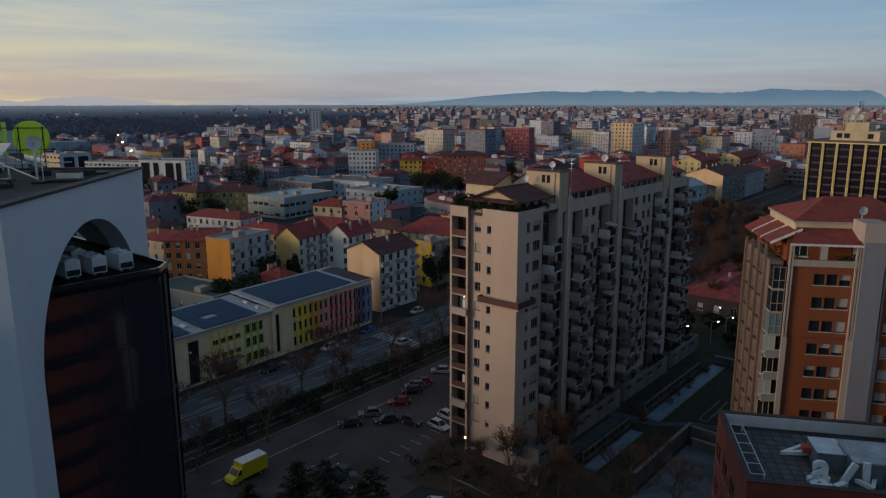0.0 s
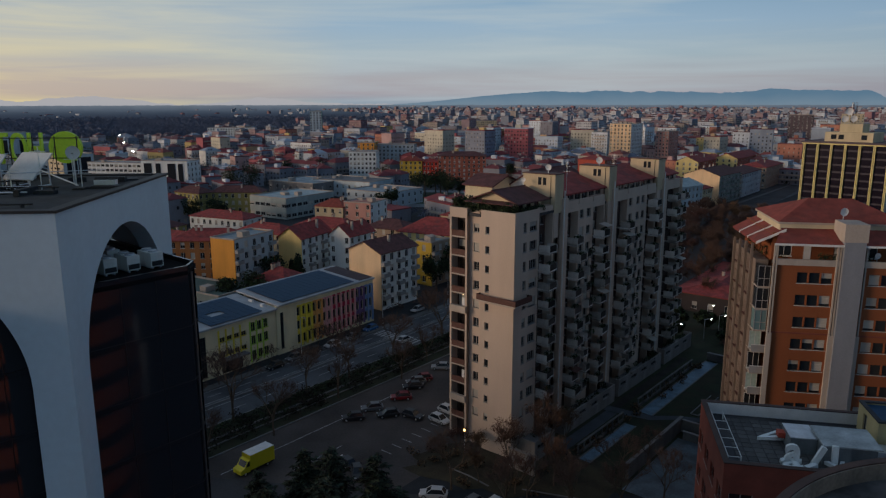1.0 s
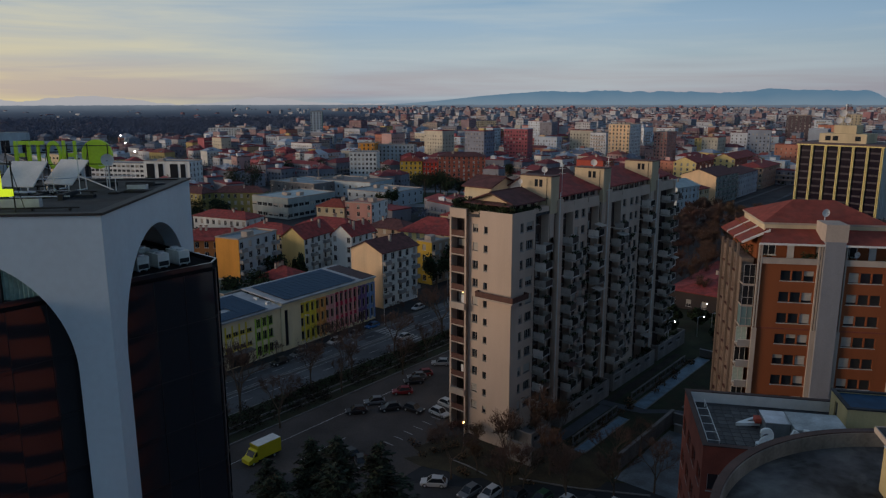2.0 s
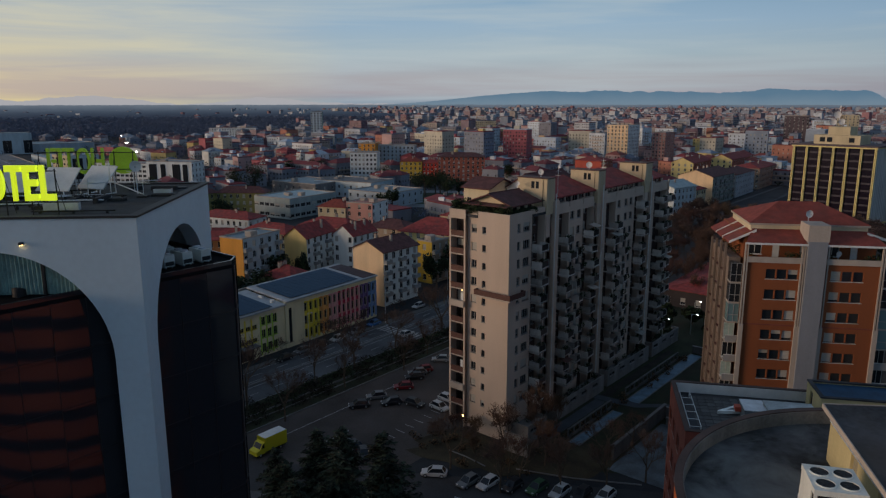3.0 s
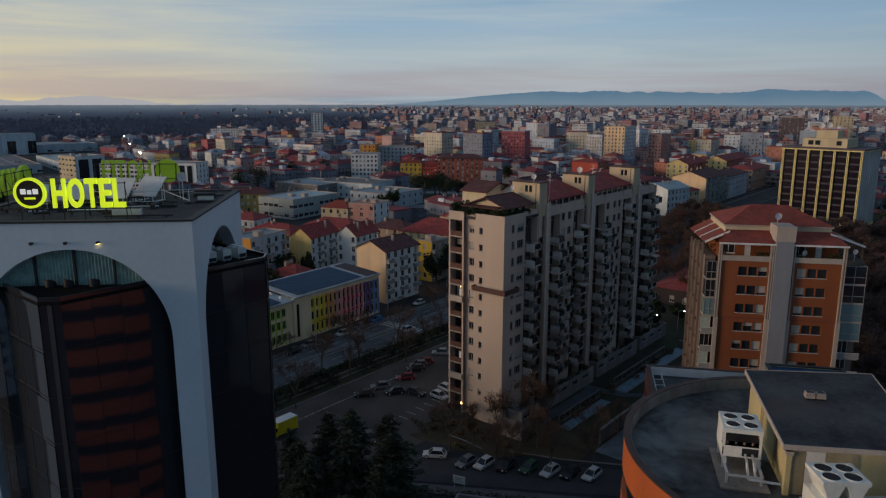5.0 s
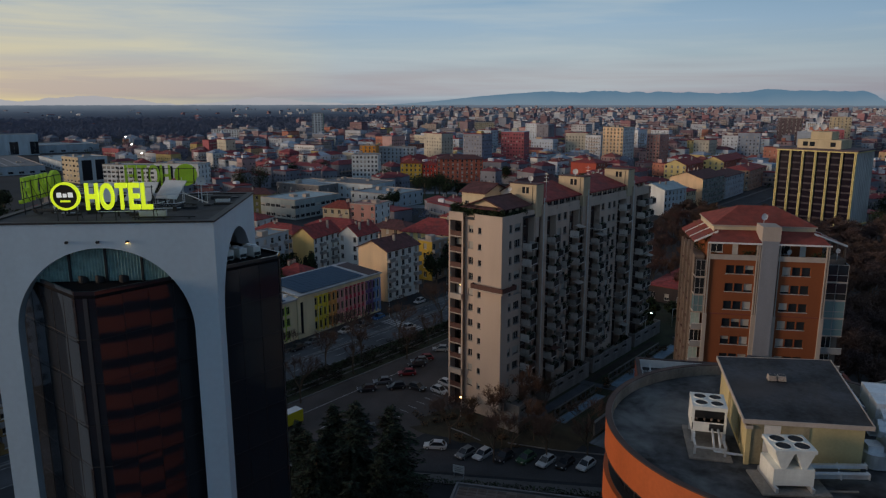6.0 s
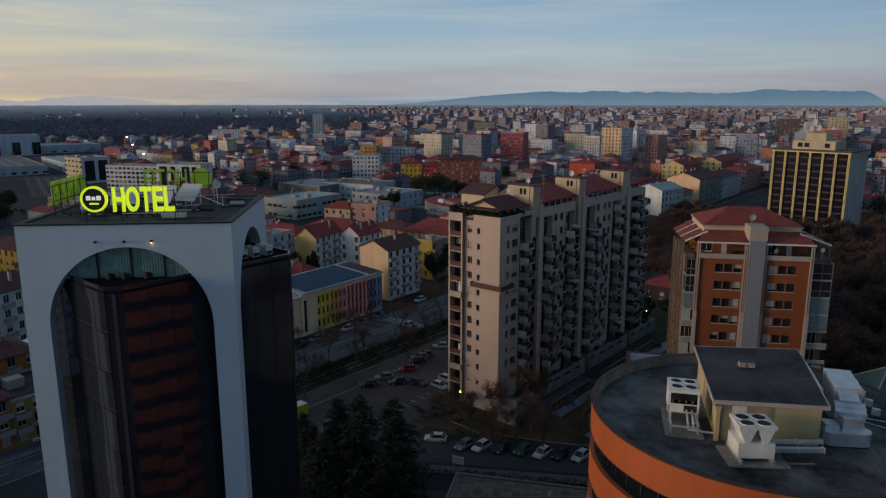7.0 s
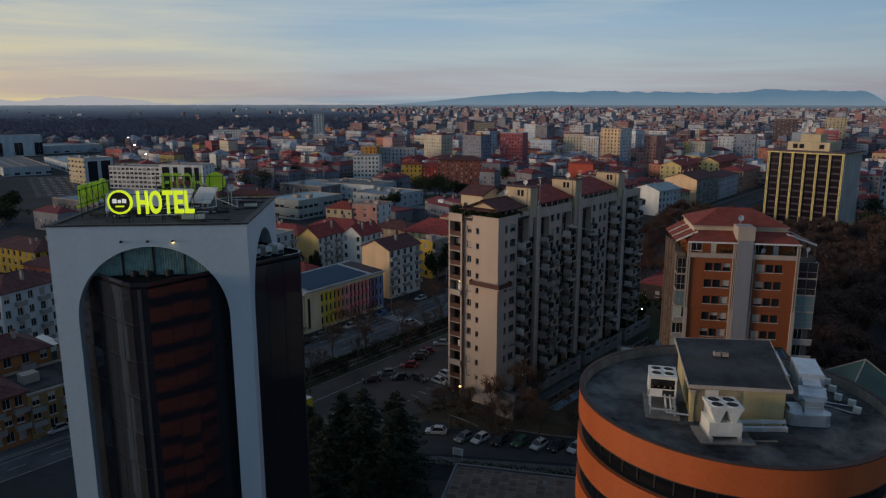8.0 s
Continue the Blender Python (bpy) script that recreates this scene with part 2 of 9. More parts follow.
G_LAWN = mat("green_island_lawn", (0.028, 0.055, 0.030), 0.95, vary=0.3, scale=0.1)
M_TERR = mat("weathered_terrace_concrete", (0.23, 0.215, 0.205), 0.9, vary=0.25, scale=0.5, fine=5, streak=1)
G_COURT = mat("court_paving", (0.115, 0.15, 0.18), 0.85, vary=0.3, scale=0.3, fine=3)
G_CHANNEL = mat("pale_blue_tiles", (0.12, 0.20, 0.27), 0.6, vary=0.3, scale=0.5, fine=3)
G_LEAFY = mat("leaf_strewn_lawn", (0.046, 0.038, 0.022), 0.95, vary=0.45, scale=0.25, fine=4, bump=0.5)
G_BED = mat("dark_garden_bed", (0.026, 0.022, 0.019), 0.95, vary=0.4, scale=0.3, fine=4, bump=0.4)
G_GWALL = mat("weathered_garden_concrete", (0.13, 0.128, 0.125), 0.9, vary=0.25, scale=0.5, fine=5, streak=1)
M_ROOFSHEET = mat("purple_brown_sheet", (0.05, 0.035, 0.045), 0.7, vary=0.2, scale=0.5)
G_EDGE = mat("pale_roof_edge", (0.38, 0.41, 0.44), 0.7, vary=0.15, scale=0.4)
M_TYRE = mat("tyre", (0.02, 0.02, 0.02), 0.9)

# ---- mesh helpers ----


class Mesh:
    """Collects faces, with a material each, into one mesh."""

    def __init__(self):
        self.v, self.f, self.mi, self.mats = [], [], [], []

    def m(self, material):
        if material not in self.mats:
            self.mats.append(material)
        return self.mats.index(material)

    def face(self, pts, material):
        n = len(self.v)
        self.v.extend(tuple(p) for p in pts)
        self.f.append(tuple(range(n, n + len(pts))))
        self.mi.append(self.m(material))

    def solid(self, verts, faces, material):
        n, k = len(self.v), self.m(material)
        self.v.extend(tuple(p) for p in verts)
        for f in faces:
            self.f.append(tuple(n + i for i in f))
            self.mi.append(k)

    def box(self, x0, y0, z0, x1, y1, z1, material, M=None):
        v = [Vector(p) for p in ((x0, y0, z0), (x1, y0, z0), (x1, y1, z0), (x0, y1, z0), (x0, y0, z1), (x1, y0, z1), (x1, y1, z1), (x0, y1, z1))]
        if M is not None:
            v = [M @ p for p in v]
        self.solid(v, ((0, 3, 2, 1), (4, 5, 6, 7), (0, 1, 5, 4), (1, 2, 6, 5), (2, 3, 7, 6), (3, 0, 4, 7)), material)

    def prism(self, poly, z0, z1, material, M=None):
        """An upright prism on a plan given counter-clockwise."""
        n = len(poly)
        v = [Vector((x, y, z0)) for x, y in poly] + [Vector((x, y, z1)) for x, y in poly]
        if M is not None:
            v = [M @ p for p in v]
        self.solid(v, [tuple(range(n - 1, -1, -1)), tuple(range(n, 2 * n))] + [(i, (i + 1) % n, n + (i + 1) % n, n + i) for i in range(n)], material)

    def tube(self, p, q, r0, r1, material, n=8, caps=True):
        p, q = Vector(p), Vector(q)
        t = (q - p).to_track_quat("Z", "Y").to_matrix()
        ring = [Vector((math.cos(2 * math.pi * i / n), math.sin(2 * math.pi * i / n), 0)) for i in range(n)]
        v = [p + t @ (c * r0) for c in ring] + [q + t @ (c * r1) for c in ring]
        f = [(i, (i + 1) % n, n + (i + 1) % n, n + i) for i in range(n)]
        if caps:
            f += [tuple(range(n - 1, -1, -1)), tuple(range(n, 2 * n))]
        self.solid(v, f, material)

    def data(self, name):
        me = bpy.data.meshes.new(name)
        me.from_pydata(self.v, [], self.f)
        for k in self.mats:
            me.materials.append(k)
        me.polygons.foreach_set("material_index", self.mi)
        me.update()
        return me


def thing(name, M, label, category, group="", kind=""):
    ob = new(name)
    ob.empty_display_size = 0.5
    ob.matrix_world = M
    return tagged(ob, label, category, group, kind)


def part(name, mesh, parent, M=None, label=""):
    """One mesh object under a thing or a part."""
    ob = new(name, mesh.data(name) if isinstance(mesh, Mesh) else mesh)
    ob.parent = parent
    if M is not None:
        ob.matrix_local = M
    return tagged(ob, label)


def solo(name, mesh, M, label, category, group="", kind=""):
    ob = new(name, mesh.data(name) if isinstance(mesh, Mesh) else mesh)
    ob.matrix_world = M
    return tagged(ob, label, category, group, kind)


def side_pose(k, w, d):
    """The frame of side k (0 front, 1 right, 2 back, 3 left) of a w x d box: x along the wall, -y outwards."""
    return (pose(0, 0, 0), pose(w, 0, 0, 0, 0, 90), pose(w, d, 0, 0, 0, 180), pose(0, d, 0, 0, 0, -90))[k]


def plate_cells(me, xs, zs, solid, y0, y1, material):
    """An upright plate made of the solid cells of a grid, one connected piece with its reveals."""
    n, m = len(xs), len(zs)

    def ix(i, j, k):
        return k * n * m + j * n + i
    F = []
    for i, j in sorted(solid):
        F.append((ix(i, j, 0), ix(i + 1, j, 0), ix(i + 1, j + 1, 0), ix(i, j + 1, 0)))
        F.append((ix(i, j, 1), ix(i, j + 1, 1), ix(i + 1, j + 1, 1), ix(i + 1, j, 1)))
        for di, dj, a, b in ((-1, 0, (i, j + 1), (i, j)), (1, 0, (i + 1, j), (i + 1, j + 1)), (0, -1, (i, j), (i + 1, j)), (0, 1, (i + 1, j + 1), (i, j + 1))):
            if (i + di, j + dj) not in solid:
                F.append((ix(*a, 0), ix(*a, 1), ix(*b, 1), ix(*b, 0)))
    me.solid([(x, y, z) for y in (y0, y1) for z in zs for x in xs], F, material)


def wall_mesh(w, h, holes, th, material, z0=0.0):
    """An upright wall with openings through it: x along, z up, its face at y = 0, th thick inwards."""
    me = Mesh()
    xs = sorted({0.0, w, *[round(v, 3) for q in holes for v in (q[0], q[2])]})
    zs = sorted({z0, h, *[round(v, 3) for q in holes for v in (q[1], q[3])]})
    solid = {(i, j) for i in range(len(xs) - 1) for j in range(len(zs) - 1)
             if not any(q[0] < (xs[i] + xs[i + 1]) / 2 < q[2] and q[1] < (zs[j] + zs[j + 1]) / 2 < q[3] for q in holes)}
    plate_cells(me, xs, zs, solid, 0.0, th, material)
    return me


WINDOWS = {}


def slatted(w, h, share, n):
    """A roller shutter let down over a share of the opening: one folded sheet."""
    me = Mesh()
    prof = []
    for i in range(n):
        prof += [(-0.062, h - share * h * i / n), (-0.046, h - share * h * (i + 0.9) / n)]
    prof += [(-0.02, h - share * h), (-0.02, h)]
    k = len(prof)
    V = [(-w / 2 + 0.02, y, z) for y, z in prof] + [(w / 2 - 0.02, y, z) for y, z in prof]
    me.solid(V, [(i, (i + 1) % k, k + (i + 1) % k, k + i) for i in range(k)] + [tuple(range(k)), tuple(range(2 * k - 1, k - 1, -1))], M_SHUTTER)
    return me


def lattice(me, w, h, t, leaves, material, y0=0.0, y1=0.06):
    """The frame of a casement and its uprights, one connected piece."""
    xs = [-w / 2]
    for i in range(leaves + 1):
        x = -w / 2 + (w - t) * i / leaves
        xs += [x, x + t] if i else [x + t]
    solid = {(i, j) for i in range(len(xs) - 1) for j in range(3) if i % 2 == 0 or j != 1}
    plate_cells(me, xs, [0, t, h - t, h], solid, y0, y1, material)


def window_meshes(w, h, leaves, frame_m, pane_m):
    """Frame and pane of a casement, centred on x, its sill at z = 0, sitting behind the wall's face."""
    key = (round(w, 2), round(h, 2), leaves, frame_m.name, pane_m.name)
    if key not in WINDOWS:
        fr, pa, t = Mesh(), Mesh(), 0.07
        lattice(fr, w, h, t, leaves, frame_m)
        fr.box(-w / 2 - 0.08, -0.26, -0.08, w / 2 + 0.08, 0.02, 0.0, M_WHITEFRAME if frame_m is M_BROWNFRAME else frame_m)
        pa.face(((-w / 2 + t, 0.03, t), (w / 2 - t, 0.03, t), (w / 2 - t, 0.03, h - t), (-w / 2 + t, 0.03, h - t)), pane_m)
        joined = Mesh()
        joined.v, joined.f, joined.mi, joined.mats = list(fr.v), list(fr.f), list(fr.mi), list(fr.mats)
        joined.face(((-w / 2 + t, 0.03, t), (w / 2 - t, 0.03, t), (w / 2 - t, 0.03, h - t), (-w / 2 + t, 0.03, h - t)), pane_m)
        sh, hs = slatted(w, h, 0.95, 8), slatted(w, h, 0.5, 5)
        WINDOWS[key] = (fr.data("window"), pa.data("pane"), joined.data("window"), sh.data("shutter"), hs.data("shutter"))
    return WINDOWS[key]


def window(parent, M, w, h, leaves=2, frame_m=None, pane_m=None, near=False, shut=0.0, rng=random):
    fr, pa, jo, sh, hs = window_meshes(w, h, leaves, frame_m or M_GREYFRAME, pane_m or M_GLASS)
    ob = part("window", fr if near else jo, parent, M)
    if near:
        part("pane", pa, ob)
    r = rng.random()
    if r < shut:
        part("shutter", sh if r < shut * 0.45 else hs, ob)
    return ob


def wall(parent, k, w, d, h, holes, material, th=0.3, frame_m=None, pane_m=None, near=False, shut=0.0, leaves=2, z0=0.0, back=False, rng=random, name="wall"):
    """A side of a box-shaped block with its windows. A hole: x0, z0, x1, z1."""
    M = side_pose(k, w, d)
    ln = w if k % 2 == 0 else d
    off = 0.0 if k % 2 == 0 else th
    hh = [(q[0] - off, q[1], q[2] - off, q[3]) for q in holes]
    ob = part(name, wall_mesh(ln - 2 * off, h, hh, th, material, z0), parent, M @ pose(off, 0, 0))
    if near:
        for x0, a, x1, b in holes:
            window(parent, M @ pose((x0 + x1) / 2, th * 0.6, a), x1 - x0, b - a, leaves, frame_m, pane_m, near, shut, rng)
    elif holes:
        # small far windows, joined: frame, pane, at times a blind
        me = Mesh()
        fm, y = frame_m or M_GREYFRAME, th * 0.6
        for x0, a, x1, b in holes:
            me.face(((x0, y, a), (x1, y, a), (x1, y, b), (x0, y, b)), pane_m or M_GLASS)
            for u0, v0, u1, v1 in ((x0, a, x0 + 0.08, b), (x1 - 0.08, a, x1, b), ((x0 + x1) / 2 - 0.04, a, (x0 + x1) / 2 + 0.04, b), (x0, b - 0.08, x1, b), (x0 - 0.1, a - 0.12, x1 + 0.1, a)):
                yy = -0.06 if v1 <= a + 0.001 else y - 0.03
                me.face(((u0, yy, v0), (u1, yy, v0), (u1, yy, v1), (u0, yy, v1)), fm)
            r = rng.random()
            if r < shut:
                k = 0.5 + 0.5 * rng.random()
                me.face(((x0, y - 0.05, b - (b - a) * k), (x1, y - 0.05, b - (b - a) * k), (x1, y - 0.05, b), (x0, y - 0.05, b)), M_SHUTTER)
        tagged(part("glazing", me, parent, M), kind="stuff")
    return ob


def grid(ln, h, cols, floors, ww=1.1, wh=1.5, first=1.0, top=0.9, margin=1.4):
    """Openings in even rows and columns."""
    if cols < 1 or floors < 1:
        return []
    fh = (h - first * 0.3 - top * 0.2) / floors
    xs = [ln / 2] if cols == 1 else [margin + (ln - 2 * margin) * i / (cols - 1) for i in range(cols)]
    return [(x - ww / 2, f * fh + first, x + ww / 2, min(f * fh + first + wh, h - 0.3)) for f in range(floors) for x in xs]


def slab_roof(parent, w, d, h, material, rim=0.35, rim_m=None, t=0.3):
    me = Mesh()
    me.box(t, t, h - 0.4, w - t, d - t, h - 0.1, material)
    part("roof", me, parent)
    r = Mesh()
    o = 0.06
    for x0, y0, x1, y1 in ((-o, -o, w + o, t), (-o, d - t, w + o, d + o), (-o, t, t, d - t), (w - t, t, w + o, d - t)):
        r.box(x0, y0, h, x1, y1, h + rim, rim_m or material)
    part("parapet", r, parent)


def pitched_roof(parent, w, d, h, rise, material, hip=0.0, over=0.5, along="x", gable_m=None):
    """A tiled roof with eaves; hip: how far the ridge stops short of the ends (0: gables)."""
    me = Mesh()
    W, D = (w, d) if along == "x" else (d, w)
    e, t = over, 0.22
    drop = rise * e / (D / 2)
    hx = hip if hip else -e
    A = [(-e, -e, h - drop), (W + e, -e, h - drop), (W + e, D + e, h - drop), (-e, D + e, h - drop), (hx, D / 2, h + rise), (W - hx, D / 2, h + rise)]
    tf = pose(0, 0, 0) if along == "x" else pose(w, 0, 0, 0, 0, 90)
    P = [tf @ Vector(p) for p in A] + [tf @ (Vector(p) - Vector((0, 0, t))) for p in A]
    F = [(0, 1, 5, 4), (2, 3, 4, 5), (7, 6, 10, 11), (9, 8, 11, 10), (0, 6, 7, 1), (2, 8, 9, 3)]
    F += [(1, 2, 5), (3, 0, 4), (8, 7, 11), (6, 9, 10), (1, 7, 8, 2), (3, 9, 6, 0)] if hip else [(1, 7, 11, 5), (5, 11, 8, 2), (3, 9, 10, 4), (4, 10, 6, 0)]
    me.solid(P, F, material)
    # rows of ridge tiles
    me.tube(P[4], P[5], 0.13, 0.13, material, 6)
    part("roof", me, parent)
    if not hip and gable_m:
        for x in (0.0, W - 0.3):
            g = Mesh()
            pts = [(x, 0, h), (x, D, h), (x, D / 2, h + rise - t), (x + 0.3, 0, h), (x + 0.3, D, h), (x + 0.3, D / 2, h + rise - t)]
            g.solid([tf @ Vector(p) for p in pts], ((0, 2, 1), (3, 4, 5), (0, 3, 5, 2), (1, 2, 5, 4)), gable_m)
            part("gable", g, parent)


def weather(m, color, scale, lo, hi, amount=0.8):
    """Broad patches of another tone: ponding, dust and repairs on a roof."""
    N, L = m.node_tree.nodes, m.node_tree.links
    b = N["Principled BSDF"]
    src = b.inputs["Base Color"].links[0].from_socket
    co, nz, mr, mx = N.new("ShaderNodeTexCoord"), N.new("ShaderNodeTexNoise"), N.new("ShaderNodeMapRange"), N.new("ShaderNodeMix")
    nz.inputs["Scale"].default_value, nz.inputs["Detail"].default_value, nz.inputs["Roughness"].default_value = scale, 8, 0.62
    nz.inputs["Distortion"].default_value = 0.6
    L.new(co.outputs["Object"], nz.inputs[0])
    mr.inputs[1].default_value, mr.inputs[2].default_value, mr.inputs[4].default_value = lo, hi, amount
    L.new(nz.outputs[0], mr.inputs[0])
    mx.data_type = "RGBA"
    mx.inputs[7].default_value = (*color, 1)
    L.new(mr.outputs[0], mx.inputs[0])
    L.new(src, mx.inputs[6])
    L.new(mx.outputs[2], b.inputs["Base Color"])


weather(M_DRUMROOF, (0.16, 0.17, 0.17), 0.25, 0.47, 0.66, 0.9)
weather(M_BITUMEN, (0.075, 0.062, 0.055), 0.18, 0.48, 0.68, 0.7)
weather(G_ASPHALT, (0.055, 0.055, 0.058), 0.09, 0.48, 0.62, 0.6)
weather(M_TILE, (0.12, 0.05, 0.05), 0.35, 0.50, 0.68, 0.7)
weather(M_TILEO, (0.16, 0.052, 0.042), 0.3, 0.48, 0.66, 0.6)
weather(M_TILED, (0.17, 0.065, 0.06), 0.35, 0.50, 0.68, 0.6)
weather(G_COURT, (0.06, 0.07, 0.075), 0.2, 0.48, 0.62, 0.7)
weather(G_ROAD, (0.035, 0.038, 0.044), 0.08, 0.48, 0.62, 0.7)
weather(G_GRASS, (0.036, 0.026, 0.015), 0.2, 0.48, 0.62, 0.6)

# ---- ground, roads, gardens ----
ROAD = 26.0                     # degrees by which the streets and most houses turn from y towards x
RU = Vector((math.sin(radians(ROAD)), math.cos(radians(ROAD)), 0))


def sheet(name, poly, z, material, label, category, thick=0.0, kind="structure", group=""):
    me = Mesh()
    if thick:
        me.prism(poly, z - thick, z, material)
    else:
        me.face([(x, y, z) for x, y in poly], material)
    return solo(name, me, pose(0, 0, 0), label, category, group, kind)


def strip(a0, b0, a1, b1, o=(-42.0, 120.0), ang=None):
    """Plan corners of a rectangle in the streets' own directions: a to the right, b along."""
    r = radians(ROAD if ang is None else ang)
    u, v = Vector((math.sin(r), math.cos(r))), Vector((math.cos(r), -math.sin(r)))
    return [tuple(Vector(o) + v * a + u * b) for a, b in ((a0, b0), (a1, b0), (a1, b1), (a0, b1))]


sheet("ground", [(-4900, -900), (4900, -900), (4900, 4900), (-4900, 4900)], -0.02, G_EARTH, "dark city ground of asphalt and earth", "ground")
RO = (-58.7, 135.0)             # a point on the far kerb of the avenue
sheet("road", strip(-3.6, -190, 10.8, 420, RO), 0.02, G_ROAD, "grey asphalt avenue with two carriageways", "road")
sheet("pavement", strip(-5.6, -190, -3.6, 420, RO), 0.14, G_PAVE, "grey stone pavement along the school", "pavement", 0.12)
sheet("verge", strip(10.8, -60, 20.6, 60, RO), 0.14, G_GRASS, "dark planted verge beside the avenue", "verge", 0.12)
sheet("parking_lot", strip(20.6, -80, 50.0, 22, RO), 0.012, G_LOT, "worn asphalt car park", "car park")
sheet("side_street", [(-60, 74), (40, 82.5), (40, 90.5), (-60, 82.5)], 0.03, G_ASPHALT, "asphalt side street with parked cars", "road")
sheet("pavement_near", [(-60, 71.2), (60, 79.6), (60, 82.2), (-60, 73.8)], 0.14, G_PAVE, "narrow pavement by the hedge", "pavement", 0.12)
sheet("lawn", [(-24, 90), (14, 93), (22, 118), (36, 150), (60, 190), (25, 196), (-6, 130), (-14, 96)], 0.04, G_GRASS, "dark winter lawn round the apartment block", "lawn")
sheet("avenue_side", [(19, 196), (33, 193), (62, 345), (150, 560), (133, 566), (44, 352)], 0.025, G_ASPHALT, "asphalt street behind the apartment block", "road")
sheet("hotel_yard", [(-60, 0), (-4, 0), (-4, 70), (-60, 66)], 0.01, G_ASPHALT, "dark asphalt yard round the hotel", "yard")

# lane marks and kerbs of the avenue
for a in (-3.2, 1.7, 4.0, 10.4):
    sheet("lane_line", strip(a, -150, a + 0.14, 120, RO), 0.028, M_LINE, "worn white line on the asphalt avenue", "road marking")
for a in (-0.9, 7.2):
    for i in range(36):
        sheet("lane_dash", strip(a, -134 + i * 7, a + 0.16, -131 + i * 7, RO), 0.028, M_LINE, "white dash on the asphalt avenue", "road marking", group="lane dashes")
for i in range(11):
    sheet("crossing_bar", strip(-2.8 + i * 1.15, 18, -2.2 + i * 1.15, 22, RO), 0.029, M_LINE, "white bar of the zebra crossing", "road marking", group="zebra crossing")
for i in range(9):
    sheet("parking_line", strip(39.6, -23 + i * 2.5, 41.8, -22.85 + i * 2.5, RO), 0.02, M_LINE, "faded white parking bay line", "road marking", group="parking bay lines")
for a, b0, b1 in ((26.0, -44, -6), (33.5, -36, -26)):
    sheet("lot_line", strip(a, b0, a + 0.16, b1, RO), 0.018, M_LINE, "faded white guide line on the car park", "road marking")
for a, h in ((10.6, 0.17), (15.6, 0.45), (17.4, 0.3), (20.4, 0.2)):
    me = Mesh()
    me.prism(strip(a, -60, a + 0.22, 60, RO), 0, h, G_CONC)
    solo("kerb", me, pose(0, 0, 0), "pale concrete kerb along the planted verge", "kerb", kind="structure")
# low divider between the carriageways
sheet("median", strip(2.6, -90, 3.1, 120, RO), 0.16, G_CONC, "low concrete divider of the avenue", "kerb", 0.16)

bed_rng = random.Random(77)
sheet("leaf_bed", [(-12.2 + (11.5 + bed_rng.uniform(-1.6, 1.6)) * math.cos(k) * 1.45 + 1.0, 96.0 + (8.0 + bed_rng.uniform(-1.2, 1.2)) * math.sin(k)) for k in [2 * math.pi * i / 28 for i in range(28)]], 0.05, G_LEAFY, "leaf-strewn winter bed before the block", "lawn")
# garden beside the apartment block: walks, water strips, colonnade walls, a sunken court
TO = (-12.2, 98.7)              # the block's corner
TANG = 26.8
WALKS = ((2.6, 26.2, 2.2), (7.0, 26.6, 2.2), (11.0, 27.4, 2.3), (14.5, 30.5, 2.0), (20.0, 33.0, 1.8))
me = Mesh()
for (a0, b0, w0), (a1, b1, w1) in zip(WALKS, WALKS[1:]):
    lo, hi = strip(a0, b0, a0, b0 + w0, TO, TANG), strip(a1, b1, a1, b1 + w1, TO, TANG)
    me.face([(x, y, 0.066) for x, y in (lo[0], hi[0], hi[2], lo[2])], G_PATH)
solo("garden_path", me, pose(0, 0, 0), "pale paved garden walk winding past the block", "path", kind="structure")
sheet("garden_path", strip(3.2, 6, 5.4, 26.2, TO, TANG), 0.06, G_PATH, "pale paved garden walk", "path")
sheet("garden_path", strip(3.0, 28.4, 4.6, 62, TO, TANG), 0.06, G_BED, "dark worn garden walk along the terraces", "path")
for b0, b1, a0, a1 in ((29.5, 63.0, 8.2, 10.6), (7.0, 23.5, 8.4, 10.2)):
    sheet("garden_path", strip(a0, b0, a1, b1, TO, TANG), 0.07, G_CHANNEL, "pale blue tiled strip of the garden", "path")
    for a in (a0 - 0.2, a1):
        me = Mesh()
        me.prism(strip(a, b0, a + 0.2, b1, TO, TANG), 0, 0.16, G_CONC)
        solo("kerb", me, pose(0, 0, 0), "concrete edge of the tiled garden strip", "kerb", kind="structure")
sheet("court", strip(17.6, 3, 27.0, 24, TO, TANG), 0.06, G_COURT, "pale paved sunken court", "court")
for a0, b0, a1, b1, h in ((16.7, 6, 17.1, 27, 2.6), (17.1, 26.6, 24.0, 27.0, 2.2), (18.4, 24.0, 24.0, 24.4, 1.4), (8.0, 64.0, 22.0, 64.5, 1.6)):
    me = Mesh()
    me.prism(strip(a0, b0, a1, b1, TO, TANG), 0, h, G_GWALL)
    me.prism(strip(a0 - 0.08, b0 - 0.08, a1 + 0.08, b1 + 0.08, TO, TANG), h, h + 0.12, G_CONC)
    solo("court_wall", me, pose(0, 0, 0), "weathered concrete wall of the garden court", "wall", "court walls")
rampf = thing("ramp_frame", pose(0, 0, 0), "pale concrete frame lying along the lawn", "kerb")
for a0, b0, a1, b1 in ((15.6, 34.6, 15.75, 45.0), (17.0, 34.6, 17.15, 45.0), (15.75, 34.6, 17.0, 34.75)):
    me = Mesh()
    me.prism(strip(a0, b0, a1, b1, TO, TANG), 0.04, 0.2, G_CONC)
    part("rail", me, rampf)
